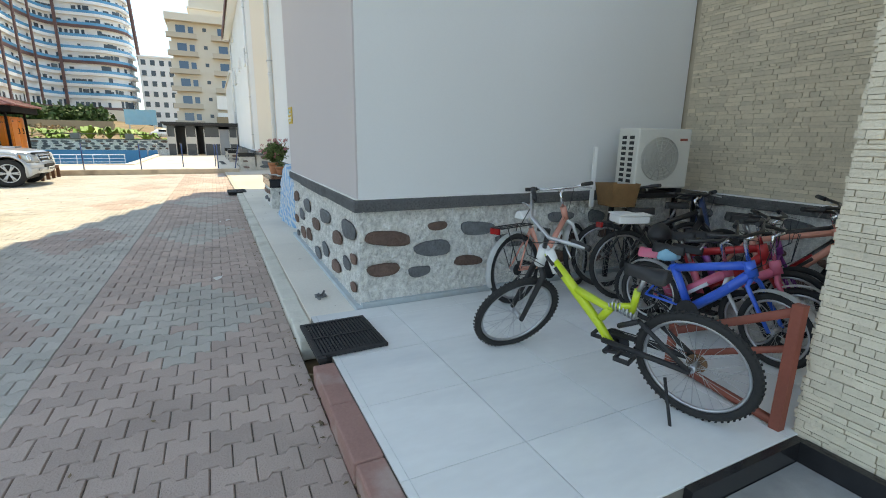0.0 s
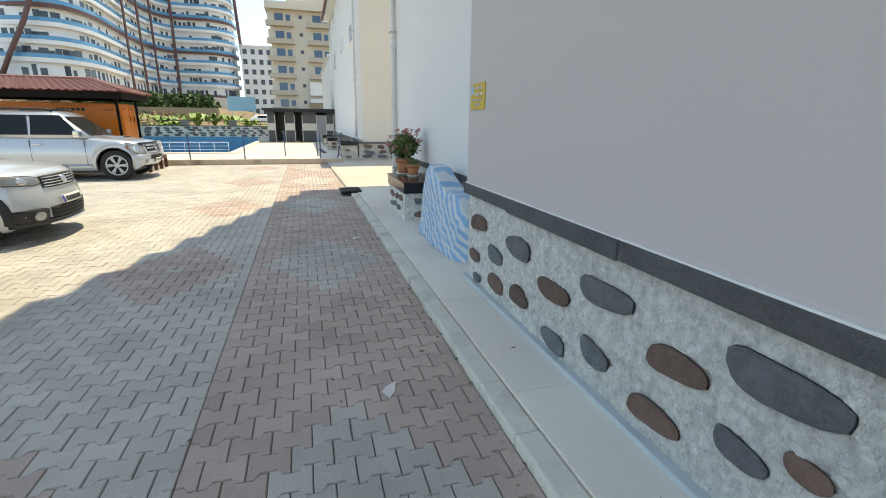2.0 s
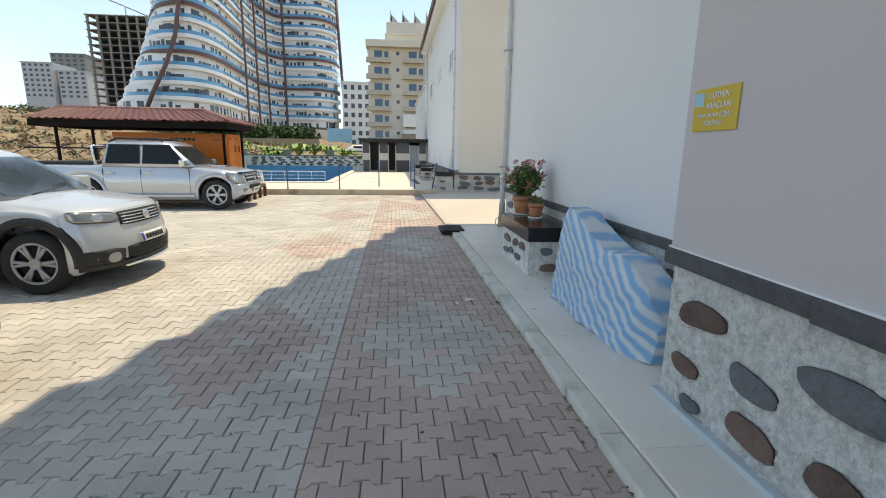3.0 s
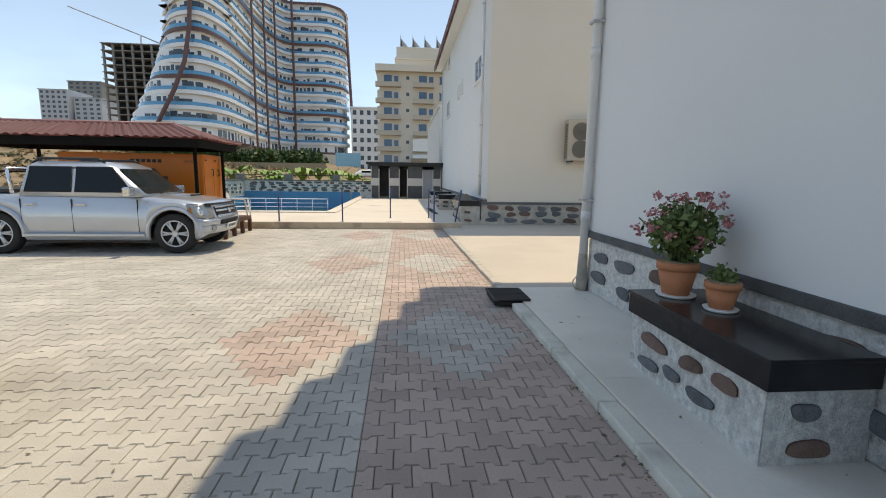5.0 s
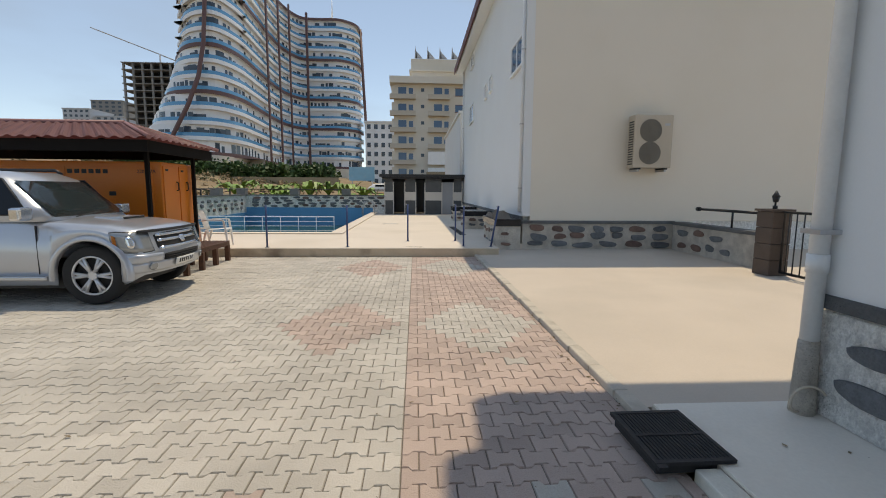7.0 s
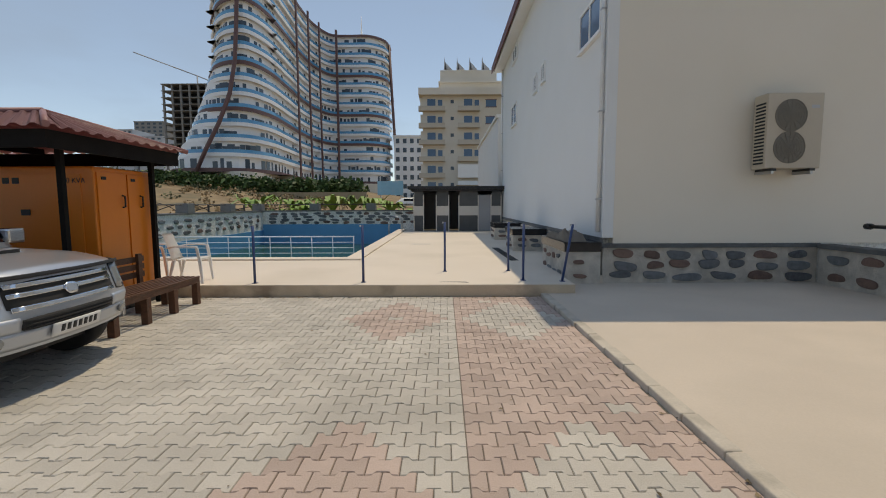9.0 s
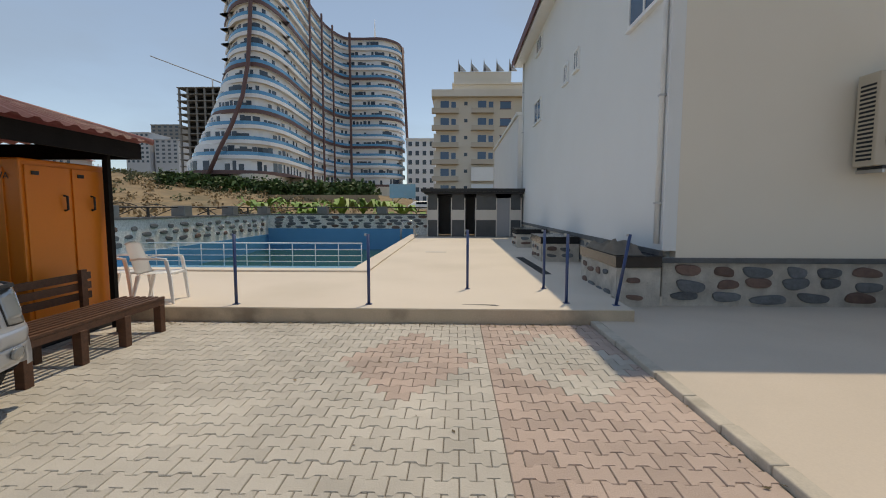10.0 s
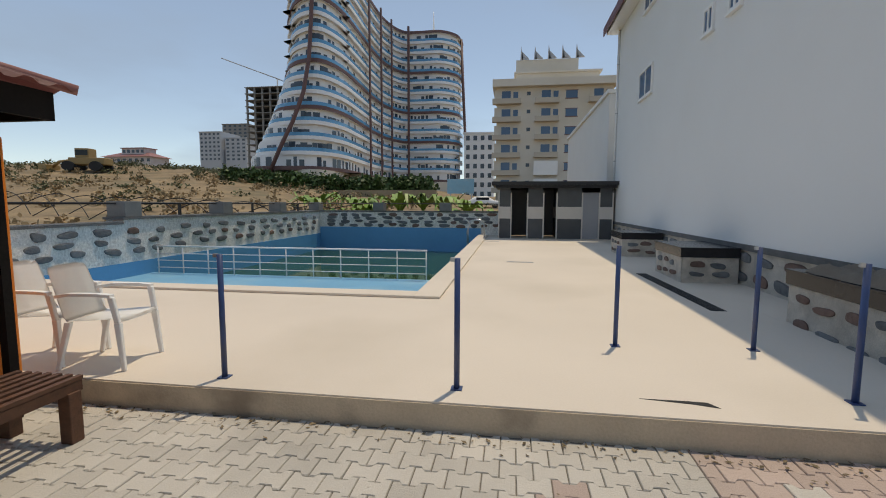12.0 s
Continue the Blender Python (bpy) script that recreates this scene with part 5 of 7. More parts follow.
# ---- courtyard edge: low wall, rail, gate pillar ----
lw = tagged(new("wall_courtyard"), "low cobbled courtyard wall with a dark cap", "wall", kind="structure")
LX = 5.6
part("wall", boxes((LX + 0.02, LX + 0.25, 19.2, BY0 - 0.04, 0.0, 0.7)), "plinth_bare", lw)
part("cap", boxes((LX - 0.03, LX + 0.29, 19.2, BY0 - 0.04, 0.701, 0.78), bevel=0.008), "band", lw, "dark grey cap")
cobbles(lw, (LX + 0.018, BY0 - 0.15, 0), (0, -1, 0), 2.3, 0.08, 0.68, 2, 0.2, 0.38, rz=-90, seed=81)
rail = thing("handrail", "black steel handrail on the courtyard wall", "handrail", (LX + 0.12, 0, 0.78))
part("bar", tubes(([(0, 19.2, 0.36), (0, 21.5, 0.36)], 0.03), n=8), "black_metal", rail)
part("post", tubes(([(0, 20.3, 0), (0, 20.3, 0.34)], 0.022), n=8), "black_metal", rail)
part("knob", tubes(([(0, 21.46, 0.36), (0, 21.56, 0.36)], 0.05), n=10), "black_metal", rail)
gp = thing("gate_pillar", "brown stone-clad gate pillar with a lantern", "gate pillar", (LX - 0.2, 18.75, 0.05))
for k in range(4):
    part("block", boxes((-0.18, 0.18, -0.2, 0.2, k * 0.29, k * 0.29 + 0.284), bevel=0.012), "gate_stone", gp)
part("cap", boxes((-0.21, 0.21, -0.23, 0.23, 1.16, 1.2)), "gate_stone", gp)
part("lantern", tubes(([(0, 0, 1.2), (0, 0, 1.26)], 0.04), ([(0, 0, 1.26), (0, 0, 1.32)], 0.016), ([(0, 0, 1.32), (0, 0, 1.42)], [0.04, 0.062]), ([(0, 0, 1.42), (0, 0, 1.47), (0, 0, 1.53)], [0.072, 0.04, 0.01]), n=8), "black_metal", gp, "black lantern")
gate = thing("iron_gate", "black wrought-iron gate with upright bars", "gate", (LX - 0.2, 17.3, 0.05))
part("gate_frame", tubes(([(0, 1.2, 0.08), (0, 1.2, 1.15), (0, -1.2, 1.15), (0, -1.2, 0.08), (0, 1.2, 0.08)], 0.025), n=6), "black_metal", gate)
for k in range(15):
    part("bar", tubes(([(0, -1.1 + k * 0.157, 0.08), (0, -1.1 + k * 0.157, 1.15)], 0.012), n=5), "black_metal", gate)

# ---- terrace things ----
def bollard(x, y, lean=(0, 0), label="navy-blue steel rail post on a base plate"):
    b = thing("rail_post", label, "post", (x, y, TZ), group="blue rail posts")
    bm = bmesh.new()
    tube(bm, [(0, 0, 0.008), (lean[0], lean[1], 0.98)], 0.022, 12)
    part("post", bm, "navy", b)
    part("base_plate", boxes((-0.042, 0.042, -0.042, 0.042, 0, 0.008)), "navy", b)
    part("clip", boxes((lean[0] - 0.05, lean[0] - 0.02, lean[1] - 0.012, lean[1] + 0.012, 0.955, 0.985)), "steel", b)
    return b


for x, y in ((-6.39, 21.5), (-4.54, 21.62), (-2.7, 21.68), (0.07, 21.86), (-1.3, 22.95), (-0.03, 23.02)):
    bollard(x, y)
bollard(0.72, 21.72, (0.18, 0.06), "navy-blue steel rail post, bent and leaning")
for x, y, w, d in ((-2.1, 29.3, 0.62, 0.12), (-3.1, 35.2, 0.7, 0.14)):
    s = thing("floor_grate", "flat metal drain slot in the terrace", "drain cover", (x, y, TZ + 0.001), group="terrace drains")
    part("plate", boxes((-w / 2, w / 2, -d / 2, d / 2, 0, 0.005)), "steel", s)
ch = thing("channel_drain", "long dark channel drain in the terrace", "drain", (0.3, 26.3, TZ + 0.001), 2)
part("grid", boxes(*[(-0.09, 0.09, -1.6 + 0.05 * k, -1.565 + 0.05 * k, 0, 0.006) for k in range(64)]), "iron", ch)
part("channel", boxes((-0.1, 0.1, -1.62, 1.62, 0, 0.002)), "void", ch)
hole = thing("floor_crack", "broken hole in the terrace screed", "damage", (-1.05, 21.68, TZ + 0.001), -4, kind="structure")
part("hole", prism(bmesh.new(), [(-0.35, 0.0), (0.0, -0.02), (0.16, -0.05), (0.1, 0.03), (-0.05, 0.025)], 0.0, 0.002), "void", hole)


def plastic_chair(m, label):
    """A stacking armchair: one curved sheet for seat and back, flat arms running down into the front legs."""
    c = thing("plastic_chair", label, "chair", (0, 0, 0), group="white chairs by the pool")
    ys = (-1, -0.92, -0.6, 0, 0.6, 0.92, 1)
    bm = bmesh.new()
    loft(bm, [[(x, w * y, z + 0.012 * abs(y) ** 3) for y in ys] for x, z, w in ((0.25, 0.395, 0.225), (0.235, 0.42, 0.23), (0.1, 0.412, 0.235), (-0.08, 0.398, 0.232), (-0.2, 0.4, 0.228))], caps=False)
    bmesh.ops.solidify(bm, geom=bm.faces[:], thickness=0.022)
    part("seat", bm, "plastic_white", c)
    bm = bmesh.new()
    loft(bm, [[(x - 0.02 * (1 - y * y), w * y, z - dz * abs(y) ** 6) for y in ys] for x, z, w, dz in ((-0.2, 0.402, 0.226, 0), (-0.225, 0.43, 0.224, 0), (-0.25, 0.5, 0.22, 0), (-0.3, 0.66, 0.212, 0), (-0.345, 0.8, 0.202, 0), (-0.36, 0.85, 0.195, 0.02))], caps=False)
    bmesh.ops.solidify(bm, geom=bm.faces[:], thickness=0.02)
    part("backrest", bm, "plastic_white", c)

    def bar(points, name):
        bm = bmesh.new()
        loft(bm, [[(x - hx, y - hy, z), (x + hx, y - hy, z), (x + hx, y + hy, z), (x - hx, y + hy, z)] for x, y, z, hx, hy in points], close=True, smooth=False)
        bmesh.ops.bevel(bm, geom=bm.edges[:], offset=0.005, segments=1, affect="EDGES")
        part(name, bm, "plastic_white", c)

    for q in (-1, 1):
        bar([(0.26, q * 0.245, 0.0, 0.017, 0.015), (0.225, q * 0.235, 0.4, 0.026, 0.02)], "leg")
        bar([(-0.29, q * 0.24, 0.0, 0.017, 0.015), (-0.19, q * 0.22, 0.4, 0.026, 0.02)], "leg")
        bm = bmesh.new()
        loft(bm, [[(x, q * (yy - w), z), (x, q * (yy + w), z), (x, q * (yy + w), z - 0.025), (x, q * (yy - w), z - 0.025)] for x, yy, z, w in ((-0.29, 0.215, 0.62, 0.014), (-0.15, 0.245, 0.645, 0.024), (0.1, 0.255, 0.645, 0.028), (0.2, 0.25, 0.635, 0.026))], close=True, smooth=False)
        part("armrest", bm, "plastic_white", c)
        bar([(0.225, q * 0.238, 0.401, 0.022, 0.016), (0.19, q * 0.248, 0.612, 0.024, 0.018)], "arm_post")
    c.matrix_basis = m
    return c


chair = plastic_chair(pose(-5.72, 21.82, TZ, 0, 0, 8), "white moulded plastic armchair on the terrace")
copy_thing(chair, pose(-6.29, 21.84, TZ, 0, 0, 4))

bench = thing("wooden_bench", "dark brown slatted wooden bench with a low back", "bench", (-5.4, 20.0, 0), 90)
for k in range(7):
    part("seat_slat", boxes((-0.98, 0.98, -0.27 + k * 0.08, -0.23 + k * 0.08, 0.4, 0.43), bevel=0.004), "dark_wood", bench)
for x in (-0.9, -0.3, 0.3, 0.9):
    for y in (-0.24, 0.24):
        part("leg", boxes((x - 0.045, x + 0.045, y - 0.045, y + 0.045, 0, 0.34), bevel=0.006), "dark_wood", bench)
    part("cross_bar", boxes((x - 0.03, x + 0.03, -0.26, 0.28, 0.341, 0.399)), "dark_wood", bench)
part("apron", boxes((-0.97, 0.97, -0.268, -0.243, 0.33, 0.398)), "dark_wood", bench)
for k in range(3):
    part("back_slat", boxes((-0.95, 0.55, 0.305, 0.33, 0.5 + k * 0.11, 0.58 + k * 0.11), bevel=0.004), "dark_wood", bench)
for x in (-0.5, 0.4):
    part("back_post", boxes((x - 0.04, x + 0.04, 0.26, 0.304, 0.3, 0.84)), "dark_wood", bench)

# pool rail, ladder
pr = thing("pool_rail", "white and pale blue tubular railing on the pool ledge", "railing", (0, LEDGE_Y - 0.08, LEDGE_Z))
part("top_bar", tubes(([(-10.8, 0, 0.66), (-4.15, 0, 0.66)], 0.02), n=8), "white_paint", pr)
for z in (0.14, 0.31, 0.48):
    part("bar", tubes(([(-10.8, 0, z), (-4.15, 0, z)], 0.011), n=6), "white_paint", pr)
for k in range(11):
    x = -4.17 - k * 0.66
    part("post", tubes(([(x, 0, 0), (x, 0, 0.65)], 0.016), n=6), "white_paint", pr)
ld = thing("pool_ladder", "stainless pool ladder handrail", "ladder", (px1 - 0.2, 36.2, TZ))
for dy in (0, 0.5):
    part("rail", tubes(([(0.45, dy, 0), (0.45, dy, 0.55), (0.25, dy, 0.75), (-0.1, dy, 0.7), (-0.2, dy, 0.3), (-0.2, dy, -0.6)], 0.02), n=6), "steel", ld)

# ---- shelter with generator ----
sh = thing("shelter", "open shelter with a red sheet-metal hip roof on black posts", "shelter", (0, 0, 0))
SX0, SX1, SY0, SY1 = -11.05, -5.45, 18.75, 21.4
for x in (-5.88, -10.6):
    for y in (19.41, 21.12):
        part("post", boxes((x - 0.032, x + 0.032, y - 0.032, y + 0.032, 0.0, 2.3)), "tarred", sh, "dark steel post")
part("fascia", boxes((SX0 + 0.1, SX1 - 0.1, SY0 + 0.1, SY0 + 0.14, 2.15, 2.345), (SX0 + 0.1, SX1 - 0.1, SY1 - 0.14, SY1 - 0.1, 2.15, 2.345), (SX1 - 0.14, SX1 - 0.1, SY0 + 0.141, SY1 - 0.141, 2.15, 2.345), (SX0 + 0.1, SX0 + 0.14, SY0 + 0.141, SY1 - 0.141, 2.15, 2.345)), "tarred", sh, "dark timber fascia")
parts("rafter", [(x, x + 0.06, SY0 + 0.37, SY1 - 0.37, 2.3, 2.39) for x in (-6.5, -7.5, -8.5, -9.5, -10.4)], "tarred", sh)


def corrugated(a, b, c, d, waves, amp=0.03):
    """A ribbed sheet between an eave a-b and a ridge d-c."""
    bm = bmesh.new()
    a, b, c, d = map(Vector, (a, b, c, d))
    nrm = (b - a).cross(d - a).normalized()
    if nrm.z < 0:
        nrm = -nrm
    n = waves * 4
    lo, hi = [], []
    for k in range(n + 1):
        f = k / n
        up = nrm * amp * (1.0 if k % 4 in (1, 2) else 0.0)
        lo.append(bm.verts.new(a.lerp(b, f) + up))
        hi.append(bm.verts.new(d.lerp(c, f) + up))
    for k in range(n):
        bm.faces.new((lo[k], lo[k + 1], hi[k + 1], hi[k]))
    bmesh.ops.solidify(bm, geom=bm.faces[:], thickness=0.006)
    return bm


rz0, rz1, rym, rxr = 2.36, 2.76, (SY0 + SY1) / 2, 1.15
part("roof_sheet", corrugated((SX0, SY0, rz0), (SX1, SY0, rz0), (SX1 - rxr, rym, rz1), (SX0 + 0.12, rym, rz1), 27), "roof_red", sh, "weathered red ribbed sheet")
part("roof_sheet", corrugated((SX0, SY1, rz0), (SX1, SY1, rz0), (SX1 - rxr, rym, rz1), (SX0 + 0.12, rym, rz1), 27), "roof_red", sh)
part("roof_sheet", corrugated((SX1, SY0, rz0), (SX1, SY1, rz0), (SX1 - rxr, rym + 0.02, rz1), (SX1 - rxr, rym - 0.02, rz1), 12), "roof_red", sh)
part("roof_sheet", corrugated((SX0, SY0, rz0), (SX0, SY1, rz0), (SX0 + 0.12, rym + 0.02, rz1), (SX0 + 0.12, rym - 0.02, rz1), 12), "roof_red", sh)
part("ridge_cap", tubes(([(SX0 + 0.12, rym, rz1 + 0.01), (SX1 - rxr, rym, rz1 + 0.01)], 0.05), ([(SX1 - rxr, rym, rz1 + 0.01), (SX1, SY0, rz0 + 0.02)], 0.04), ([(SX1 - rxr, rym, rz1 + 0.01), (SX1, SY1, rz0 + 0.02)], 0.04), n=6), "roof_red", sh)

gen = thing("generator", "bright orange generator container under the shelter", "generator", (0, 0, 0))
part("body", boxes((-9.42, -5.98, 19.55, 21.0, 0.25, 2.05), bevel=0.02), "orange", gen)
part("skid", boxes((-9.4, -6.0, 19.6, 20.95, 0.0, 0.249)), "black", gen, "dark skid base")
for y0, y1 in ((19.6, 20.26), (20.3, 20.95)):
    d = part("door", boxes((-5.979, -5.962, y0, y1, 0.35, 1.98), bevel=0.004), "orange", gen)
    part("handle", tubes(([(-5.96, y1 - 0.12 if y0 < 20 else y0 + 0.3, 1.5), (-5.92, y1 - 0.12 if y0 < 20 else y0 + 0.3, 1.51), (-5.92, y1 - 0.12 if y0 < 20 else y0 + 0.3, 1.66), (-5.96, y1 - 0.12 if y0 < 20 else y0 + 0.3, 1.67)], 0.014), n=6), "black", d, "black pull handle")
    part("hinge", boxes((-5.961, -5.95, y0 + 0.08, y0 + 0.18, 1.88, 1.92)), "black", d)
for x in (-6.9, -8.5):
    d = part("side_door", boxes((x - 0.75, x + 0.75, 19.53, 19.549, 0.4, 1.95), bevel=0.004), "orange", gen)
    part("latch", boxes((x - 0.06, x + 0.06, 19.515, 19.529, 1.4, 1.48)), "black", d)
words("lettering", "220 KVA", 0.095, Matrix.Translation((-6.25, 19.525, 1.83)) @ pose(0, 0, 0, 90, 0, 0), "black", gen)
for k in range(6):
    part("brand_bar", boxes((-7.7 + 0.13 * k, -7.61 + 0.13 * k, 19.522, 19.527, 1.82, 1.9)), "black", gen, "dark bar of a maker's mark" if k == 0 else "")
gen.matrix_basis = Matrix.Translation((0, 20.05 - 19.55 * 0.85, 0)) @ Matrix.Diagonal((1, 0.85, 1, 1))
# ---- bicycles ----
def paint(name, colour, rough=0.3):
    if name not in M:
        M[name] = material(name, colour, rough, vary=0.06, fine=60, coarse=6, bump=0.0, coat=0.3)
    return name


paint("bike_lime", (0.5, 0.62, 0.03)), paint("bike_white", (0.75, 0.76, 0.76)), paint("bike_pink", (0.75, 0.16, 0.26)), paint("bike_coral", (0.75, 0.33, 0.25))
paint("bike_blue", (0.02, 0.14, 0.72)), paint("bike_red", (0.5, 0.025, 0.03)), paint("bike_purple", (0.28, 0.06, 0.32)), paint("bike_black", (0.02, 0.02, 0.022))
M["rusty"] = material("rusty_steel", (0.2, 0.11, 0.06), 0.8, metal=0.3, vary=0.4, fine=90, coarse=12, bump=0.4)
M["wicker"] = material("wicker", (0.42, 0.25, 0.12), 0.8, vary=0.25, fine=90, coarse=10, bump=0.6)


def bicycle(label, rear, front, R, main, accent, lean=0.0, steer=0.0, guards=None, saddle="black", suspension=False, step_through=False, rack=False, basket=False, stand=True, bar_rise=0.1, knobbly=False):
    """A bicycle whose wheels touch the floor at the plan points rear and front."""
    d = Vector(front) - Vector(rear)
    wb = d.length
    b = thing("bicycle", label, "bicycle", (0, 0, 0), group="bicycles in the alcove")
    k = R / 0.33
    head_lo, head_hi = Vector((wb - 0.17 * k - 0.05, 0, 2 * R + 0.06)), Vector((wb - 0.22 * k - 0.05, 0, 2 * R + 0.06 + 0.13 * k))
    bb, seat = Vector(((0.48 if suspension else 0.42) * k, 0, R * 0.86)), Vector(((0.32 if suspension else 0.22) * k, 0, R + 0.36 * k))

    def wheel(c, parent, turn=None):
        bm = bmesh.new()
        ring(bm, (0, 0, 0), R - 0.024, 0.024, n=40, m=8)
        if knobbly:
            for i in range(60):
                a = 2 * math.pi * i / 60
                p = Vector((math.cos(a) * R, 0, math.sin(a) * R))
                for s in (-0.012, 0.012):
                    q = p * 1.006 + Vector((0, s, 0))
                    tube(bm, [q - p * 0.02, q], 0.007, 4)
        w = part("wheel", bm, "rubber", parent, "black tyre")
        bm = bmesh.new()
        ring(bm, (0, 0, 0), R - 0.052, 0.011, n=40, m=6, flat=0.9)
        part("rim", bm, "steel", w, "silver rim")
        bm = bmesh.new()
        for i in range(28):
            a, e = 2 * math.pi * i / 28, 2 * math.pi * (i + 2.2 * (-1) ** i) / 28
            s = 0.026 * (-1) ** (i // 2)
            tube(bm, [(0.018 * math.cos(e), s, 0.018 * math.sin(e)), ((R - 0.056) * math.cos(a), 0, (R - 0.056) * math.sin(a))], 0.0014, 3, caps=False)
        part("spokes", bm, "steel", w)
        part("hub", tubes(([(0, -0.04, 0), (0, 0.04, 0)], 0.018), n=10), "steel", w)
        w.matrix_basis = c
        return w

    rw = wheel(Matrix.Translation((0, 0, R)), b)
    part("cassette", tubes(([(0, -0.048, 0), (0, -0.042, 0)], 0.035), ([(0, -0.042, 0), (0, -0.03, 0)], 0.05), n=16), "iron" if not knobbly else "rusty", rw, "rusty sprocket stack")
    st = Matrix.Translation(head_lo) @ Matrix.Rotation(radians(steer), 4, (head_hi - head_lo).normalized()) @ Matrix.Translation(-head_lo)
    wheel(st @ Matrix.Translation((wb, 0, R)), b)

    def S(p):
        return st @ Vector(p)

    r1 = 0.02 * (0.8 + 0.4 * k) * (1.35 if R < 0.28 else 1.0)
    if suspension:
        part("frame", tubes(([head_hi - Vector((0.02, 0, 0.03)), Vector((wb * 0.58, 0, R + 0.23)), Vector((wb * 0.47, 0, R + 0.08)), bb + Vector((0.03, 0, 0.04)), bb], [0.026, 0.03, 0.026, 0.024, 0.024]), ([Vector((wb * 0.6, 0, R + 0.26)), Vector((wb * 0.42, 0, R + 0.2)), seat + Vector((0.02, 0, -0.08))], [0.026, 0.022, 0.017]), ([Vector((wb * 0.45, 0, R + 0.12)), Vector((wb * 0.4, 0, R + 0.2))], 0.024), ([seat + Vector((0.03, 0, -0.12)), seat + Vector((0.0, 0, 0.02))], 0.019), n=10), main, b, "painted frame")
        part("frame_panel", tubes(([head_lo, head_hi], 0.034), ([head_hi + Vector((-0.03, 0.0, -0.01)), Vector((wb * 0.7, 0, R + 0.34))], [0.03, 0.032]), n=10), accent, b, "white front frame section")
        part("swing_arm", tubes(([bb + Vector((0.03, 0.05, 0.05)), (0, 0.06, R)], 0.016), ([bb + Vector((0.03, -0.05, 0.05)), (0, -0.06, R)], 0.016), ([(0, 0.06, R), (0.26, 0.05, R + 0.2)], 0.013), ([(0, -0.06, R), (0.26, -0.05, R + 0.2)], 0.013), ([(0.26, 0.05, R + 0.2), (0.4, 0.0, R + 0.1)], 0.015), n=7), "iron", b, "dark rear swing arm")
        coil = [Vector((0.3 + 0.0025 * i, 0.026 * math.cos(i * 0.75), R + 0.19 + 0.0008 * i + 0.026 * math.sin(i * 0.75))) for i in range(60)]
        part("shock", tubes((coil, 0.0055), n=5), "steel", b, "coil shock absorber")
        for u, lab in ((0.25, "dark lettering bar"), (0.5, "")):
            q = head_hi.lerp(Vector((wb * 0.58, 0, R + 0.23)), u)
            part("decal", boxes((-0.035, 0.035, -0.036, 0.036, -0.009, 0.009)), "bike_black", b, lab).matrix_basis = Matrix.Translation(q) @ Matrix.Rotation(-math.atan2(head_hi.z - R - 0.23, head_hi.x - wb * 0.58), 4, "Y")
    else:
        mid = Vector((0.5 * wb, 0, R + 0.12)) if step_through else None
        runs = [([head_lo, head_hi], r1 * 1.25), ([head_lo + Vector((0, 0, 0.03)), mid or (head_lo + bb) / 2, bb], r1 * 1.15), ([bb, seat], r1)]
        if not step_through:
            runs.append(([head_hi - Vector((0, 0, 0.03)), seat - Vector((0, 0, 0.03))], r1))
        part("frame", tubes(*runs, n=10), main, b, "painted frame")
        for q, rr in ((bb, 0.01), (seat, 0.009)):
            for e in (-0.055, 0.055):
                part("stay", tubes(([q, (0, e, R)], rr), n=7), main, b)
        part("down_label", boxes((-0.09, 0.09, -r1 * 1.3, r1 * 1.3, -0.012, 0.012)), accent, b, "pale lettering bar").matrix_basis = Matrix.Translation((head_lo + bb) / 2 + Vector((0, 0, 0.02))) @ Matrix.Rotation(-math.atan2((head_lo - bb).z, (head_lo - bb).x), 4, "Y")
    # fork, bars
    ft = 0.016 if suspension else 0.012
    part("fork", tubes(([S(head_lo), S(head_lo + Vector((0.01, 0.06, -0.05))), S((wb, 0.065, R))], [0.02, ft * 1.3, ft]), ([S(head_lo), S(head_lo + Vector((0.01, -0.06, -0.05))), S((wb, -0.065, R))], [0.02, ft * 1.3, ft]), n=8), "iron" if suspension else accent, b)
    top = head_hi + (head_hi - head_lo).normalized() * 0.1 + Vector((0, 0, bar_rise))
    hw = 0.3 if R > 0.28 else 0.25
    part("stem", tubes(([S(head_hi), S(top - Vector((0, 0, 0.02))), S(top + Vector((0.06, 0, 0.02)))], 0.015), n=8), "bike_black" if suspension else "chrome", b)
    bar = part("handlebar", tubes(([S(top + Vector((-0.06, -hw, 0.05))), S(top + Vector((0.05, -hw * 0.35, 0.03))), S(top + Vector((0.05, hw * 0.35, 0.03))), S(top + Vector((-0.06, hw, 0.05)))], 0.012), n=8), "chrome" if rack and main == "bike_coral" else "steel" if suspension else "bike_black", b)
    for s in (-1, 1):
        part("grip", tubes(([S(top + Vector((-0.03, s * hw * 0.72, 0.045))), S(top + Vector((-0.075, s * hw * 1.06, 0.05)))], 0.017), n=8), "black", bar, "black grip")
        part("brake_lever", tubes(([S(top + Vector((-0.0, s * hw * 0.6, 0.03))), S(top + Vector((0.02, s * hw * 0.95, 0.005)))], 0.006), n=5), "steel", bar)
        part("cable", tubes(([S(top + Vector((0.02, s * hw * 0.6, 0.03))), S(top + Vector((0.14, s * 0.08, 0.02))), S(head_lo + Vector((0.06, s * 0.02, 0.1))), head_lo + Vector((-0.06, s * 0.02, 0.0))], 0.003), n=4), "black", bar)
    # saddle
    sp = seat + (seat - bb).normalized() * 0.14 * k
    part("seat_post", tubes(([seat, sp], 0.013), n=8), "steel", b)
    bm = bmesh.new()
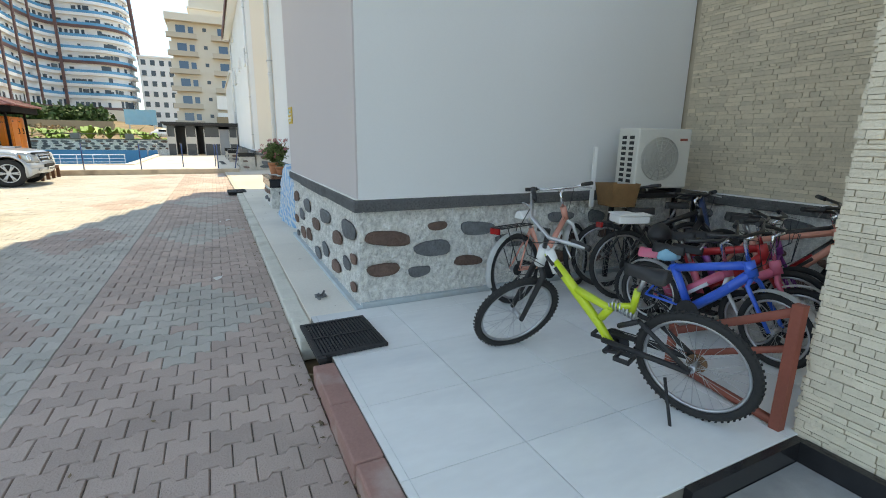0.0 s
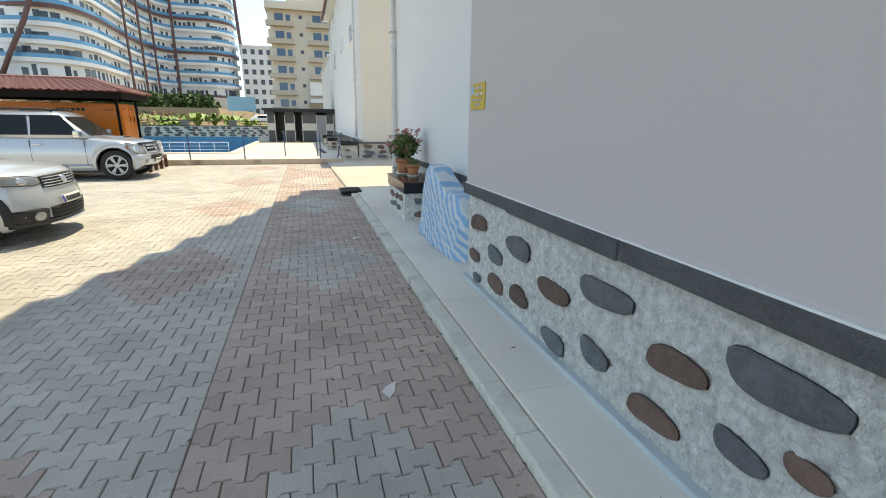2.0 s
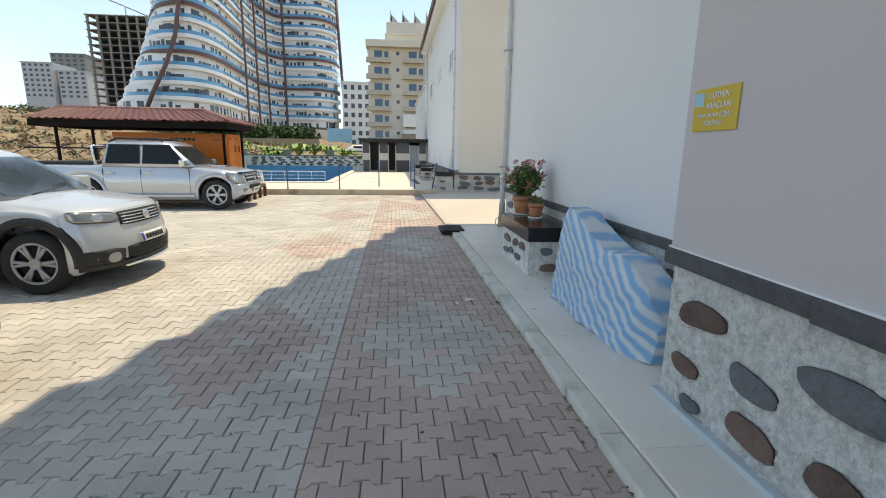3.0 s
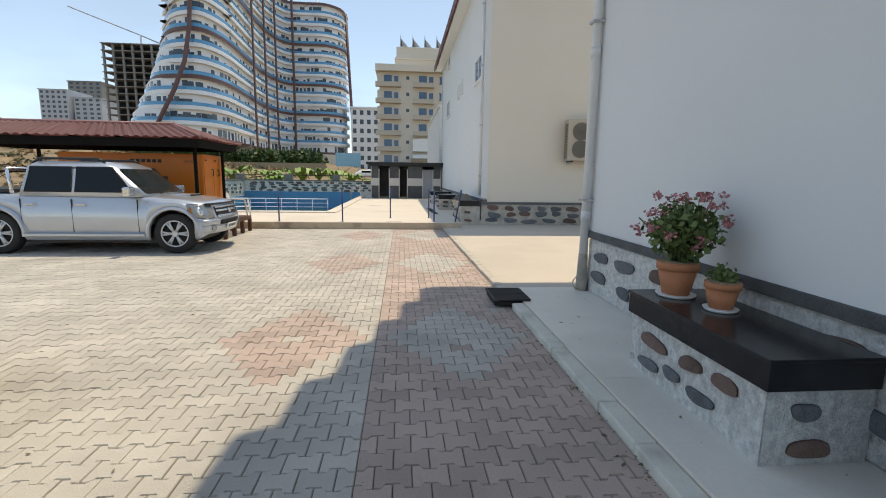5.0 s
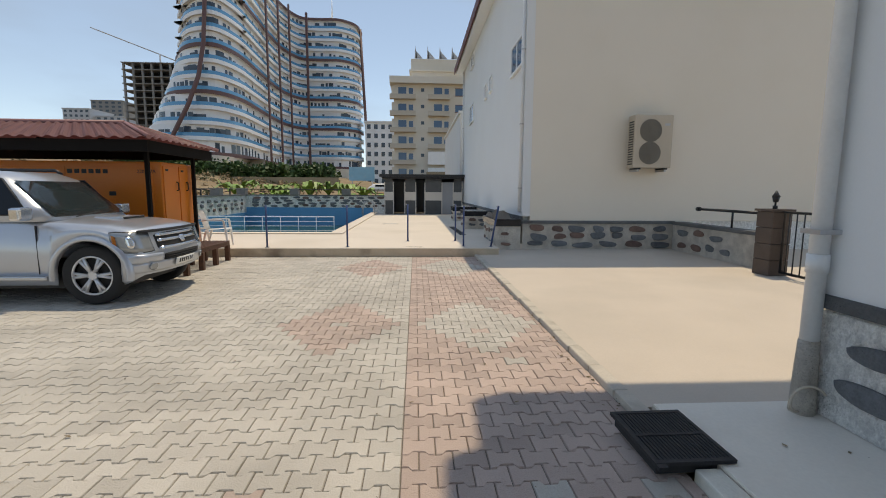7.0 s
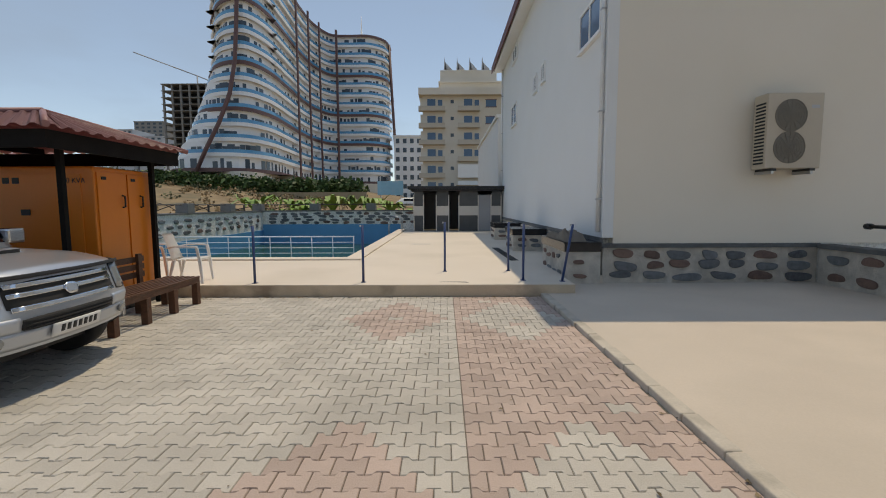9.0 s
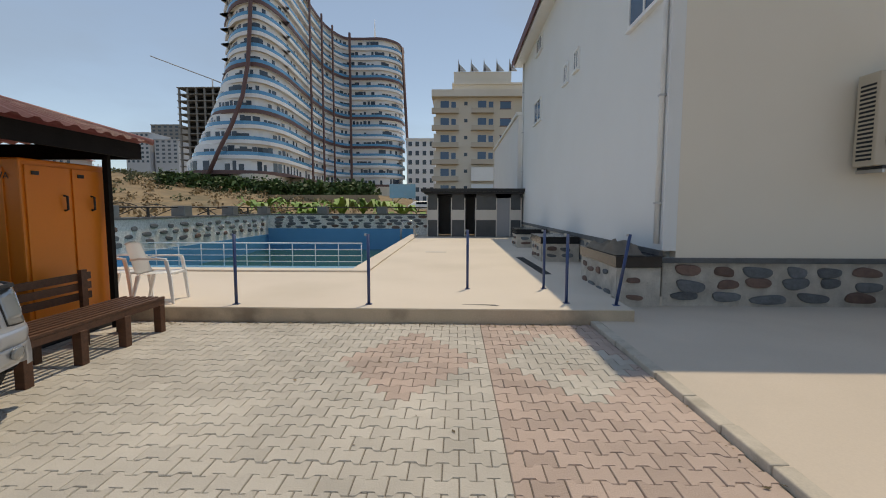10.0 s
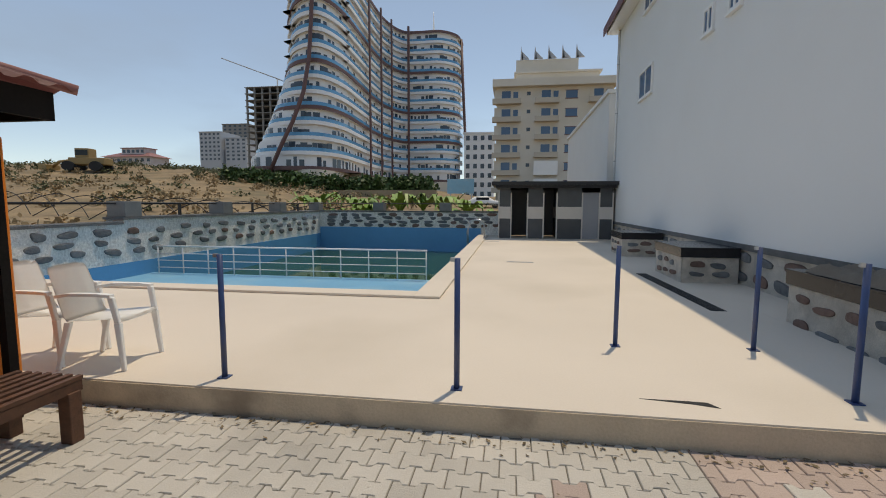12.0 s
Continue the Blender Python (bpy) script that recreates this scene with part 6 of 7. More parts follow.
    loft(bm, [[(sp.x + x, w * y, sp.z + 0.03 + z - 0.03 * abs(y) ** 2) for y, z in ((-1, -0.018), (-0.9, 0.002), (-0.4, 0.014), (0, 0.015), (0.4, 0.014), (0.9, 0.002), (1, -0.018))] for x, w in ((-0.11, 0.04), (-0.09, 0.058), (-0.04, 0.052), (0.03, 0.026), (0.09, 0.016), (0.12, 0.009))])
    part("saddle", bm, saddle, b)
    # cranks
    cr = part("crankset", tubes(([bb + Vector((0, -0.05, 0)), bb + Vector((0, -0.056, 0))], 0.085 * k), ([bb + Vector((0, -0.075, 0)), bb + Vector((0.15 * k, -0.08, -0.04))], 0.011), ([bb + Vector((0, 0.07, 0)), bb + Vector((-0.15 * k, 0.085, 0.04))], 0.011), ([bb + Vector((0, -0.08, 0)), bb + Vector((0, 0.08, 0))], 0.016), n=18), "iron", b)
    for s, p in ((-1, bb + Vector((0.15 * k, -0.12, -0.04))), (1, bb + Vector((-0.15 * k, 0.125, 0.04)))):
        part("pedal", boxes((p.x - 0.045, p.x + 0.045, p.y - 0.04, p.y - 0.028, p.z - 0.012, p.z + 0.012), (p.x - 0.045, p.x + 0.045, p.y + 0.028, p.y + 0.04, p.z - 0.012, p.z + 0.012), (p.x - 0.045, p.x - 0.033, p.y - 0.028, p.y + 0.028, p.z - 0.012, p.z + 0.012), (p.x + 0.033, p.x + 0.045, p.y - 0.028, p.y + 0.028, p.z - 0.012, p.z + 0.012)), "black", cr)
    part("chain", tubes(([bb + Vector((0, -0.053, 0.08 * k)), (0, -0.045, R + 0.04)], 0.004), ([bb + Vector((0, -0.053, -0.08 * k)), (0, -0.045, R - 0.04)], 0.004), n=4), "iron", b)
    if step_through or R < 0.28:
        part("chain_guard", tubes(([bb + Vector((0.02, -0.066, 0)), bb + Vector((0.02, -0.06, 0))], 0.11 * k), n=18), "black", b)
    if guards:
        for c, a0, a1, tf in ((Vector((0, 0, R)), 20, 200, Matrix.Identity(4)), (Vector((wb, 0, R)), -10, 150, st)):
            bm = bmesh.new()
            loft(bm, [[tf @ (c + Vector((math.cos(radians(a)) * (R + 0.022 - 0.012 * abs(y) / 0.03), y, math.sin(radians(a)) * (R + 0.022 - 0.012 * abs(y) / 0.03)))) for y in (-0.032, -0.016, 0, 0.016, 0.032)] for a in np.linspace(a0, a1, 16)], caps=False)
            bmesh.ops.solidify(bm, geom=bm.faces[:], thickness=0.003)
            part("mudguard", bm, guards, b)
    if rack:
        z = 2 * R + 0.07
        part("luggage_rack", tubes(([(-0.22, 0.06, z), (0.16, 0.06, z), (0.16, -0.06, z), (-0.22, -0.06, z), (-0.22, 0.06, z)], 0.006), ([(-0.22, 0, z), (0.16, 0, z)], 0.005), ([(-0.15, 0.06, z), (0, 0.06, R)], 0.005), ([(-0.15, -0.06, z), (0, -0.06, R)], 0.005), ([(0.1, 0.06, z), (0, 0.06, R)], 0.005), n=6), "black_metal", b)
        part("tail_light", boxes((-0.25, -0.225, -0.05, 0.05, z - 0.05, z + 0.0), bevel=0.006), "red_lamp", b, "red tail light")
    if basket:
        bm = bmesh.new()
        c = S(top + Vector((0.2, 0, -0.02)))
        loft(bm, [[(c.x + sx * (0.11 + 0.03 * f), c.y + sy * (0.15 + 0.03 * f), c.z - 0.12 + 0.22 * f) for sx, sy in ((-1, -1), (1, -1), (1, 1), (-1, 1))] for f in (0, 0.2, 0.4, 0.6, 0.8, 1.0)], close=True, caps=False, smooth=False)
        bm.faces.new(bm.verts[:4])
        bmesh.ops.solidify(bm, geom=bm.faces[:], thickness=0.008)
        part("basket", bm, "wicker", b, "brown wicker basket")
    if stand:
        part("kickstand", tubes(([(0.12, 0.05, R * 0.7), (0.02, 0.2, 0.015)], 0.009), n=6), "iron", b)
    b.matrix_basis = Matrix.Translation((rear[0], rear[1], 0.12)) @ Matrix.Rotation(math.atan2(d.y, d.x), 4, "Z") @ Matrix.Rotation(radians(lean), 4, "X")
    return b


bicycle("lime-green and white full-suspension mountain bike on its stand", (2.12, 1.12), (1.8, 2.2), 0.305, "bike_lime", "bike_white", lean=-12, steer=66, suspension=True, knobbly=True, bar_rise=0.05)
bicycle("white and coral city bike with a rear rack, by the plinth", (2.24, 2.93), (3.13, 3.13), 0.31, "bike_coral", "bike_white", lean=-3, steer=18, guards="bike_white", saddle="bike_white", step_through=True, rack=True, bar_rise=0.05)
bicycle("dark city bike with a brown basket, under the air conditioner", (4.15, 2.7), (3.32, 2.98), 0.32, "bike_black", "bike_black", lean=3, steer=-10, basket=True, step_through=True, bar_rise=0.02)
bicycle("blue junior mountain bike with white mudguards", (2.98, 2.14), (3.1, 1.27), 0.25, "bike_blue", "bike_blue", lean=3, steer=-12, guards="bike_white", bar_rise=0.06)
bicycle("pink child's bike with white mudguards", (3.22, 2.2), (3.42, 1.32), 0.23, "bike_pink", "bike_pink", lean=-5, steer=10, guards="bike_white", step_through=True, bar_rise=0.09)
bicycle("red child's mountain bike", (3.4, 2.38), (3.66, 1.5), 0.26, "bike_red", "bike_red", lean=5, steer=8, bar_rise=0.06)
bicycle("black trekking bike with a white box on its rack", (3.2, 2.62), (4.1, 2.3), 0.32, "bike_black", "bike_black", lean=-6, steer=5, rack=True, bar_rise=0.0)
bicycle("purple and pink child's bike", (3.62, 2.4), (3.9, 1.56), 0.25, "bike_purple", "bike_purple", lean=-4, steer=-10, step_through=True, bar_rise=0.07)
bicycle("black mountain bike leaning on the alcove wall", (4.02, 2.3), (4.3, 1.3), 0.32, "bike_black", "bike_red", lean=8, steer=14, bar_rise=0.02)
bicycle("pink child's bike with a pink saddle", (3.05, 2.3), (3.22, 1.5), 0.22, "bike_pink", "bike_white", lean=6, steer=-14, saddle="bike_pink", step_through=True, bar_rise=0.07)
bicycle("orange-red mountain bike at the back of the row", (3.85, 2.2), (4.05, 1.22), 0.31, "bike_coral", "bike_black", lean=-4, steer=-8, bar_rise=0.0)
tub = thing("plastic_box", "small clear white plastic box on a bike rack", "box", (3.22, 2.63, 0.83), -20)
part("box", boxes((-0.15, 0.13, -0.1, 0.1, 0.0, 0.07), bevel=0.012), "plastic_white", tub)
part("lid", boxes((-0.16, 0.14, -0.11, 0.11, 0.071, 0.085), bevel=0.005), "plastic_white", tub)
hel = thing("bike_helmet", "grey and black bike helmet hung on a handlebar", "helmet", (3.2, 2.3, 0.78), 30)
bm = bmesh.new()
loft(bm, [[(0.13 * math.cos(a) * math.cos(e), 0.09 * math.sin(a) * math.cos(e), 0.1 * math.sin(e)) for a in (2 * math.pi * i / 14 for i in range(14))] for e in np.linspace(-0.2, 1.45, 7)], close=True)
part("shell", bm, "iron", hel)
bag = thing("carrier_bag", "pale blue crumpled bag on a bike seat", "bag", (2.98, 2.02, 0.66), 20)
bm = bmesh.new()
loft(bm, [[(0.11 * math.cos(a) * s * (1 + 0.25 * math.sin(3 * a)), 0.08 * math.sin(a) * s, z) for a in (2 * math.pi * i / 12 for i in range(12))] for s, z in ((0.5, 0.0), (1.0, 0.02), (0.9, 0.06), (0.4, 0.09))], close=True)
part("sheet", bm, "pool_light", bag)


# ---- parked cars ----
def car(name, label, paint_mat, at, L, W, wb, over, R, top_line, cab, arch_flare, extras):
    """A car that faces +x with its front bumper at the origin; top_line gives the body's shoulder height along x, cab the greenhouse."""
    c = thing(name, label, "car", at, 0, "parked cars")
    wx = (-over, -over - wb)
    hw = W / 2
    AR = R + 0.07
    xs = sorted(set([round(v, 3) for v in np.linspace(-L, 0, 70)] + [round(w + AR * math.cos(a), 3) for w in wx for a in np.linspace(0, math.pi, 15)]))

    def zb(x):
        base = 0.26 if extras["tall"] else 0.2
        if x > -0.35:
            base += 0.12 * ((x + 0.35) / 0.35) ** 2
        if x < -L + 0.4:
            base += 0.16 * ((-L + 0.4 - x) / 0.4) ** 2
        for w in wx:
            if abs(x - w) < AR:
                base = max(base, R + math.sqrt(AR * AR - (x - w) ** 2))
        return base

    F = extras["front"]

    def half(x):
        f = max(0.0, (x + 0.6) / 0.6)
        g = max(0.0, (x + 0.1) / 0.1)
        r = max(0.0, (-L + 0.5 - x) / 0.5)
        return hw * (1 - 0.06 * f ** 2.5 - 0.05 * g ** 2 - 0.1 * r ** 2.4)

    def zt(x):
        return float(np.interp(x, [p[0] for p in top_line], [p[1] for p in top_line]))

    def warp(p):
        """Bow the nose in plan and lean its upper part back."""
        x, y, z = p
        k = min(1.0, max(0.0, (x + 0.75) / 0.75)) ** 1.6
        tuck = max(0.0, F["zr"] - z) * F["tuck"]
        return (x - k * (F["bow"] * (abs(y) / hw) ** 2.4 + F["rake"] * max(0.0, z - F["zr"]) + tuck), y, z)

    def section(x):
        w, b, t = half(x), zb(x), zt(x)
        b = min(b, t - 0.12)
        nose = max(0.0, (x + 0.1) / 0.1)
        t2 = t - 0.03 * nose ** 2
        crown = 0.045
        return [(0.93 * w, b), (0.985 * w, b + 0.05), (w, b + (t2 - b) * 0.45), (1.0 * w, b + (t2 - b) * 0.68), (0.985 * w, b + (t2 - b) * 0.72), (0.97 * w, t2 - 0.07), (0.935 * w, t2 - 0.025), (0.87 * w, t2), (0.6 * w, t2 + crown * 0.5), (0.3 * w, t2 + crown * 0.9), (0, t2 + crown)]

    bm = bmesh.new()
    xs = sorted(set(xs + [-0.1, -0.075, -0.05, -0.03, -0.015, -0.005]))
    loft(bm, [[warp((x, y, z)) for y, z in section(x)] + [warp((x, -y, z)) for y, z in section(x)[-2::-1]] for x in xs], caps=False)
    sec = section(0)
    rows = []
    zs_, ws_ = [q[1] for q in sec[:8]], [q[0] for q in sec[:8]]
    cols = [q[0] / sec[7][0] for q in sec[7:]]
    cols = cols + [-v for v in cols[-2::-1]]
    for y0, z0 in sec[:8]:
        rows.append([warp((0.0, v * y0, z0)) for v in cols])
    rows.append([warp((0.0, v * sec[7][0], float(np.interp(abs(v) * sec[7][0], [q[0] for q in sec[:6:-1]], [q[1] for q in sec[:6:-1]])))) for v in cols])
    loft(bm, rows, caps=False)
    tail = section(-L)
    bm.faces.new([bm.verts.new((-L, y, z)) for y, z in tail + [(-y, z) for y, z in tail[-2::-1]]])
    bmesh.ops.remove_doubles(bm, verts=bm.verts[:], dist=0.0015)
    bmesh.ops.recalc_face_normals(bm, faces=bm.faces[:])

    def skin(u0, u1, z0, z1, out=0.012, deep=0.03, n=10, skew=0.0, round_=0.0):
        """A patch laid on the nose: u runs outward from the middle and turns the corner onto the flank."""
        w0 = half(0) * 0.985

        def on(u, z):
            sg, au = (1 if u >= 0 else -1), abs(u)
            if au <= w0:
                return warp((out, u, z))
            d = au - w0
            return warp((-d, sg * (half(-d) + out), z))

        bm = bmesh.new()
        rws = []
        for i in range(n + 1):
            f = i / n
            u = u0 + (u1 - u0) * f
            e = 1 - round_ * abs(2 * f - 1) ** 4
            zm = (z0 + z1) / 2 + skew * f
            rws.append([on(u, zm + (z1 - z0) * 0.5 * e * q) for q in (-1, -0.5, 0, 0.5, 1)])
        loft(bm, rws, caps=False)
        bmesh.ops.recalc_face_normals(bm, faces=bm.faces[:])
        bmesh.ops.solidify(bm, geom=bm.faces[:], thickness=deep)
        return bm

    body = part("body", bm, paint_mat, c, "painted body")
    part("underbody", boxes((-L + 0.5, -0.5, -hw * 0.8, hw * 0.8, 0.2, 0.4)), "black", c)
    # greenhouse: levels from belt to roof
    bm = bmesh.new()
    levels = []
    for f in (0, 0.3, 0.6, 0.85, 0.95, 1.0):
        e = max(0.0, (f - 0.85) / 0.15)
        xf, xr = cab["xf0"] + (cab["xf1"] - cab["xf0"]) * f - 0.12 * e, cab["xr0"] + (cab["xr1"] - cab["xr0"]) * f + 0.1 * e
        y = cab["w0"] + (cab["w1"] - cab["w0"]) * f - 0.1 * e
        z = cab["z0"] + (cab["z1"] - cab["z0"]) * f
        levels.append([(xf - 0.16, y, z), (xf - 0.03, y * 0.8, z), (xf, 0, z), (xf - 0.03, -y * 0.8, z), (xf - 0.16, -y, z), (xr + 0.05, -y, z), (xr, -y * 0.8, z), (xr, y * 0.8, z), (xr + 0.05, y, z)])
    loft(bm, levels, close=True)
    part("cabin", bm, paint_mat, c, "painted roof and pillars")

    def at_level(f, x, side, out=0.006):
        y = cab["w0"] + (cab["w1"] - cab["w0"]) * f + out
        return (x, side * y, cab["z0"] + (cab["z1"] - cab["z0"]) * f)

    for side in (-1, 1):
        for a0, a1, b0, b1 in cab["side"]:
            bm = bmesh.new()
            q = [at_level(0.13, a0, side), at_level(0.13, a1, side), at_level(0.84, b1, side), at_level(0.84, b0, side)]
            loft(bm, [q, [(x, y - side * 0.03, z) for x, y, z in q]], close=True, smooth=False)
            part("side_window", bm, "dark_glass", c, "tinted side window")
            part("window_trim", tubes(([q[0], q[1], q[2], q[3], q[0]], 0.011), n=5), "black", c)
        m = part("mirror", boxes((cab["mx"] - 0.07, cab["mx"] + 0.07, min(side * (hw - 0.02), side * (hw + 0.2)), max(side * (hw - 0.02), side * (hw + 0.2)), cab["z0"] + 0.02, cab["z0"] + 0.19), bevel=0.03), extras["mirror"], c, "door mirror")
        for hx in cab["handles"]:
            part("door_handle", boxes((hx - 0.1, hx + 0.1, min(side * (hw - 0.01), side * (hw + 0.025)), max(side * (hw - 0.01), side * (hw + 0.025)), cab["z0"] - 0.17, cab["z0"] - 0.135), bevel=0.01), "chrome" if extras["tall"] else paint_mat, c)
        for sx in cab["seams"]:
            part("door_seam", boxes((sx - 0.004, sx + 0.004, min(side * (hw * 0.97), side * (hw + 0.002)), max(side * (hw * 0.97), side * (hw + 0.002)), 0.42, cab["z0"] - 0.05)), "black", c)
        part("sill", boxes((wx[1] + AR + 0.05, wx[0] - AR - 0.05, min(side * hw * 0.86, side * (hw + extras["sill"])), max(side * hw * 0.86, side * (hw + extras["sill"])), 0.26 if not extras["tall"] else 0.34, 0.34 if not extras["tall"] else 0.4), bevel=0.015), extras["sill_mat"], c, "side step")
    # windscreen and rear window
    for key0, key1, sgn in (("xf0", "xf1", 1), ("xr0", "xr1", -1)):
        bm = bmesh.new()
        rows = []
        for f in (0.08, 0.3, 0.55, 0.8):
            x = cab[key0] + (cab[key1] - cab[key0]) * f
            y = (cab["w0"] + (cab["w1"] - cab["w0"]) * f) * 0.84
            z = cab["z0"] + (cab["z1"] - cab["z0"]) * f
            rows.append([(x + sgn * 0.008 - sgn * 0.03 * abs(t) ** 2 * (1 if sgn > 0 else 0.2), t * y, z + 0.004) for t in (-1, -0.6, 0, 0.6, 1)])
        loft(bm, rows, caps=False)
        bmesh.ops.solidify(bm, geom=bm.faces[:], thickness=0.006)
        part("windscreen" if sgn > 0 else "rear_window", bm, "screen_glass" if sgn > 0 else "dark_glass", c)
    part("wiper", tubes(([(cab["xf0"] + 0.03, -0.5, cab["z0"] + 0.05), (cab["xf0"] - 0.02, 0.05, cab["z0"] + 0.1)], 0.008), n=5), "black", c)
    # wheels
    for x in wx:
        for side in (-1, 1):
            wy = side * (hw - 0.12)
            bm = bmesh.new()
            prof = [(R * 0.66, 0.1), (R * 0.9, 0.115), (R * 0.985, 0.085), (R, 0.0), (R * 0.985, -0.085), (R * 0.9, -0.115), (R * 0.66, -0.1)]
            loft(bm, [[(r * math.cos(a), y, r * math.sin(a)) for a in (2 * math.pi * i / 36 for i in range(36))] for r, y in prof], close=True, caps=False)
            w = part("wheel", bm, "rubber", c, "black tyre")
            bm = bmesh.new()
            for i in range(6):
                a = 2 * math.pi * i / 6
                for da in (-0.12, 0.12):
                    tube(bm, [(0.05 * math.cos(a), side * 0.085, 0.05 * math.sin(a)), (R * 0.62 * math.cos(a + da), side * 0.09, R * 0.62 * math.sin(a + da))], 0.02 * R / 0.36, 6)
            ring(bm, (0, side * 0.085, 0), R * 0.64, 0.018, n=32, m=6)
            tube(bm, [(0, side * 0.04, 0), (0, side * 0.1, 0)], 0.06, 14)
            part("rim", bm, extras["rim"], w, "spoked alloy rim")
            part("brake", tubes(([(0, side * 0.0, 0), (0, side * 0.03, 0)], R * 0.62), n=24), "void", w)
            w.matrix_basis = Matrix.Translation((x, wy, R))
            bm = bmesh.new()
            arc = np.linspace(-0.12, math.pi + 0.12, 22)
            loft(bm, [[(x + (AR + dr) * math.cos(a), side * (hw + o), R + (AR + dr) * math.sin(a)) for dr, o in ((0.0, -0.06), (0.0, arch_flare[1]), (arch_flare[0], arch_flare[1] * 0.8), (arch_flare[0] + 0.02, -0.03))] for a in arc], caps=False)
            part("wheel_arch", bm, arch_flare[2], c)
    # front end
    bar = part("grille", skin(-F["gw"], F["gw"], F["g0"], F["g1"], 0.008, round_=F["ground"]), "void", c, "black grille")
    for z in F["bars"]:
        part("grille_bar", skin(-F["gw"] * 0.97, F["gw"] * 0.97, z, z + F["bh"], 0.024, 0.02), "chrome", bar, "chrome grille bar")
    gm = (F["g0"] + F["g1"]) / 2
    part("badge", skin(-0.07, 0.07, gm - 0.05, gm + 0.05, 0.036, 0.015, n=6, round_=0.8), "chrome", bar)
    part("lower_intake", skin(-F["lw"], F["lw"], F["l0"], F["l1"], 0.01, round_=0.2), "void", c, "black lower intake")
    for z in np.linspace(F["l0"] + 0.02, F["l1"] - 0.03, 3):
        part("intake_slat", skin(-F["lw"] * 0.96, F["lw"] * 0.96, z, z + 0.008, 0.016, 0.01), "black", c)
    for side in (-1, 1):
        hl = part("headlight", skin(side * F["hu0"], side * F["hu1"], F["h0"], F["h1"], 0.008, 0.02, n=14, skew=F["hskew"], round_=F["hround"]), "lamp_glass", c, "clear headlight")
        um, zm = F["hu0"] + (F["hu1"] - F["hu0"]) * 0.42, (F["h0"] + F["h1"]) / 2 + F["hskew"] * 0.42
        part("reflector", skin(side * (um - 0.06), side * (um + 0.06), zm - F["hr"], zm + F["hr"], 0.014, 0.01, n=8, round_=0.9), "chrome", hl, "chrome reflector")
        part("lamp_surround", skin(side * (F["hu0"] - 0.012), side * (F["hu1"] + 0.012), F["h0"] - 0.012, F["h1"] + 0.012, 0.003, 0.02, n=14, skew=F["hskew"], round_=F["hround"]), "black", hl)
        part("indicator", skin(side * (F["hu1"] - 0.1), side * (F["hu1"] - 0.03), F["h0"] + 0.05, F["h1"] - 0.04, 0.013, 0.01, n=4, skew=F["hskew"]), "amber_lamp", hl, "amber indicator")
        fz = F["fz"]
        pocket = part("fog_pocket", skin(side * (F["fu"] - F["fr"] * 1.5), side * (F["fu"] + F["fr"] * 1.5), fz - F["fr"] * 1.3, fz + F["fr"] * 1.3, 0.008, 0.02, n=8, round_=0.5), F["pocket"], c)
        part("fog_light", skin(side * (F["fu"] - F["fr"]), side * (F["fu"] + F["fr"]), fz - F["fr"] * 0.8, fz + F["fr"] * 0.8, 0.017, 0.02, n=8, round_=0.85), "lamp_glass", pocket)
    pl = part("number_plate", skin(-0.26, 0.26, F["pz"], F["pz"] + 0.11, F["pout"], 0.012), "plate_white", c, "white number plate")
    part("plate_strip", skin(-0.255, -0.215, F["pz"] + 0.005, F["pz"] + 0.105, F["pout"] + 0.004, 0.003, n=2), "plate_blue", pl)
    for k in range(7):
        part("plate_bar", skin(-0.185 + 0.06 * k, -0.145 + 0.06 * k, F["pz"] + 0.025, F["pz"] + 0.085, F["pout"] + 0.009, 0.004, n=2), "black", pl, "dark bar on the plate" if k == 0 else "")
    for args, mat_name, lab in F["trim"]:
        part("bumper_trim", skin(*args), mat_name, c, lab)
    for side in (-1, 1):
        part("tail_light", boxes((-L - 0.005, -L + 0.1, min(side * hw * 0.72, side * hw * 0.93), max(side * hw * 0.72, side * hw * 0.93), zt(-L) - 0.38, zt(-L) - 0.06), bevel=0.02), "red_lamp", c, "red tail light")
    return c


M["dull_alloy"] = material("dull_alloy", (0.42, 0.42, 0.42), 0.45, metal=0.5, vary=0.1, fine=40, coarse=6, bump=0.02)
M["alloy"] = material("bright_alloy", (0.62, 0.63, 0.65), 0.35, metal=0.5, vary=0.05, fine=40, coarse=4, bump=0.0)
M["amber_lamp"] = glass_like("amber_lamp", (0.5, 0.16, 0.03), 0.1, 0.3)
pick_front = dict(zr=0.62, bow=0.17, rake=0.32, tuck=0.25, gw=0.56, g0=0.7, g1=0.93, ground=0.25, bars=(0.885, 0.81, 0.705), bh=0.036, lw=0.48, l0=0.54, l1=0.645, hu0=0.64, hu1=1.22, h0=0.69, h1=0.95, hskew=0.02, hround=0.12, hr=0.075,
                  fu=0.68, fz=0.49, fr=0.06, pocket="grille_grey", px=0, pz=0.44, pout=0.03,
                  trim=(((-1.0, 1.0, 0.41, 0.54, 0.012, 0.03, 30), "silver_paint", "painted bumper"), ((-1.0, -0.5, 0.54, 0.66, 0.01, 0.03, 16), "silver_paint", ""), ((0.5, 1.0, 0.54, 0.66, 0.01, 0.03, 16), "silver_paint", ""), ((-0.8, 0.8, 0.955, 0.985, 0.04, 0.03, 20), "black", "black bonnet guard")))
M["grille_grey"] = M["grey_render"]
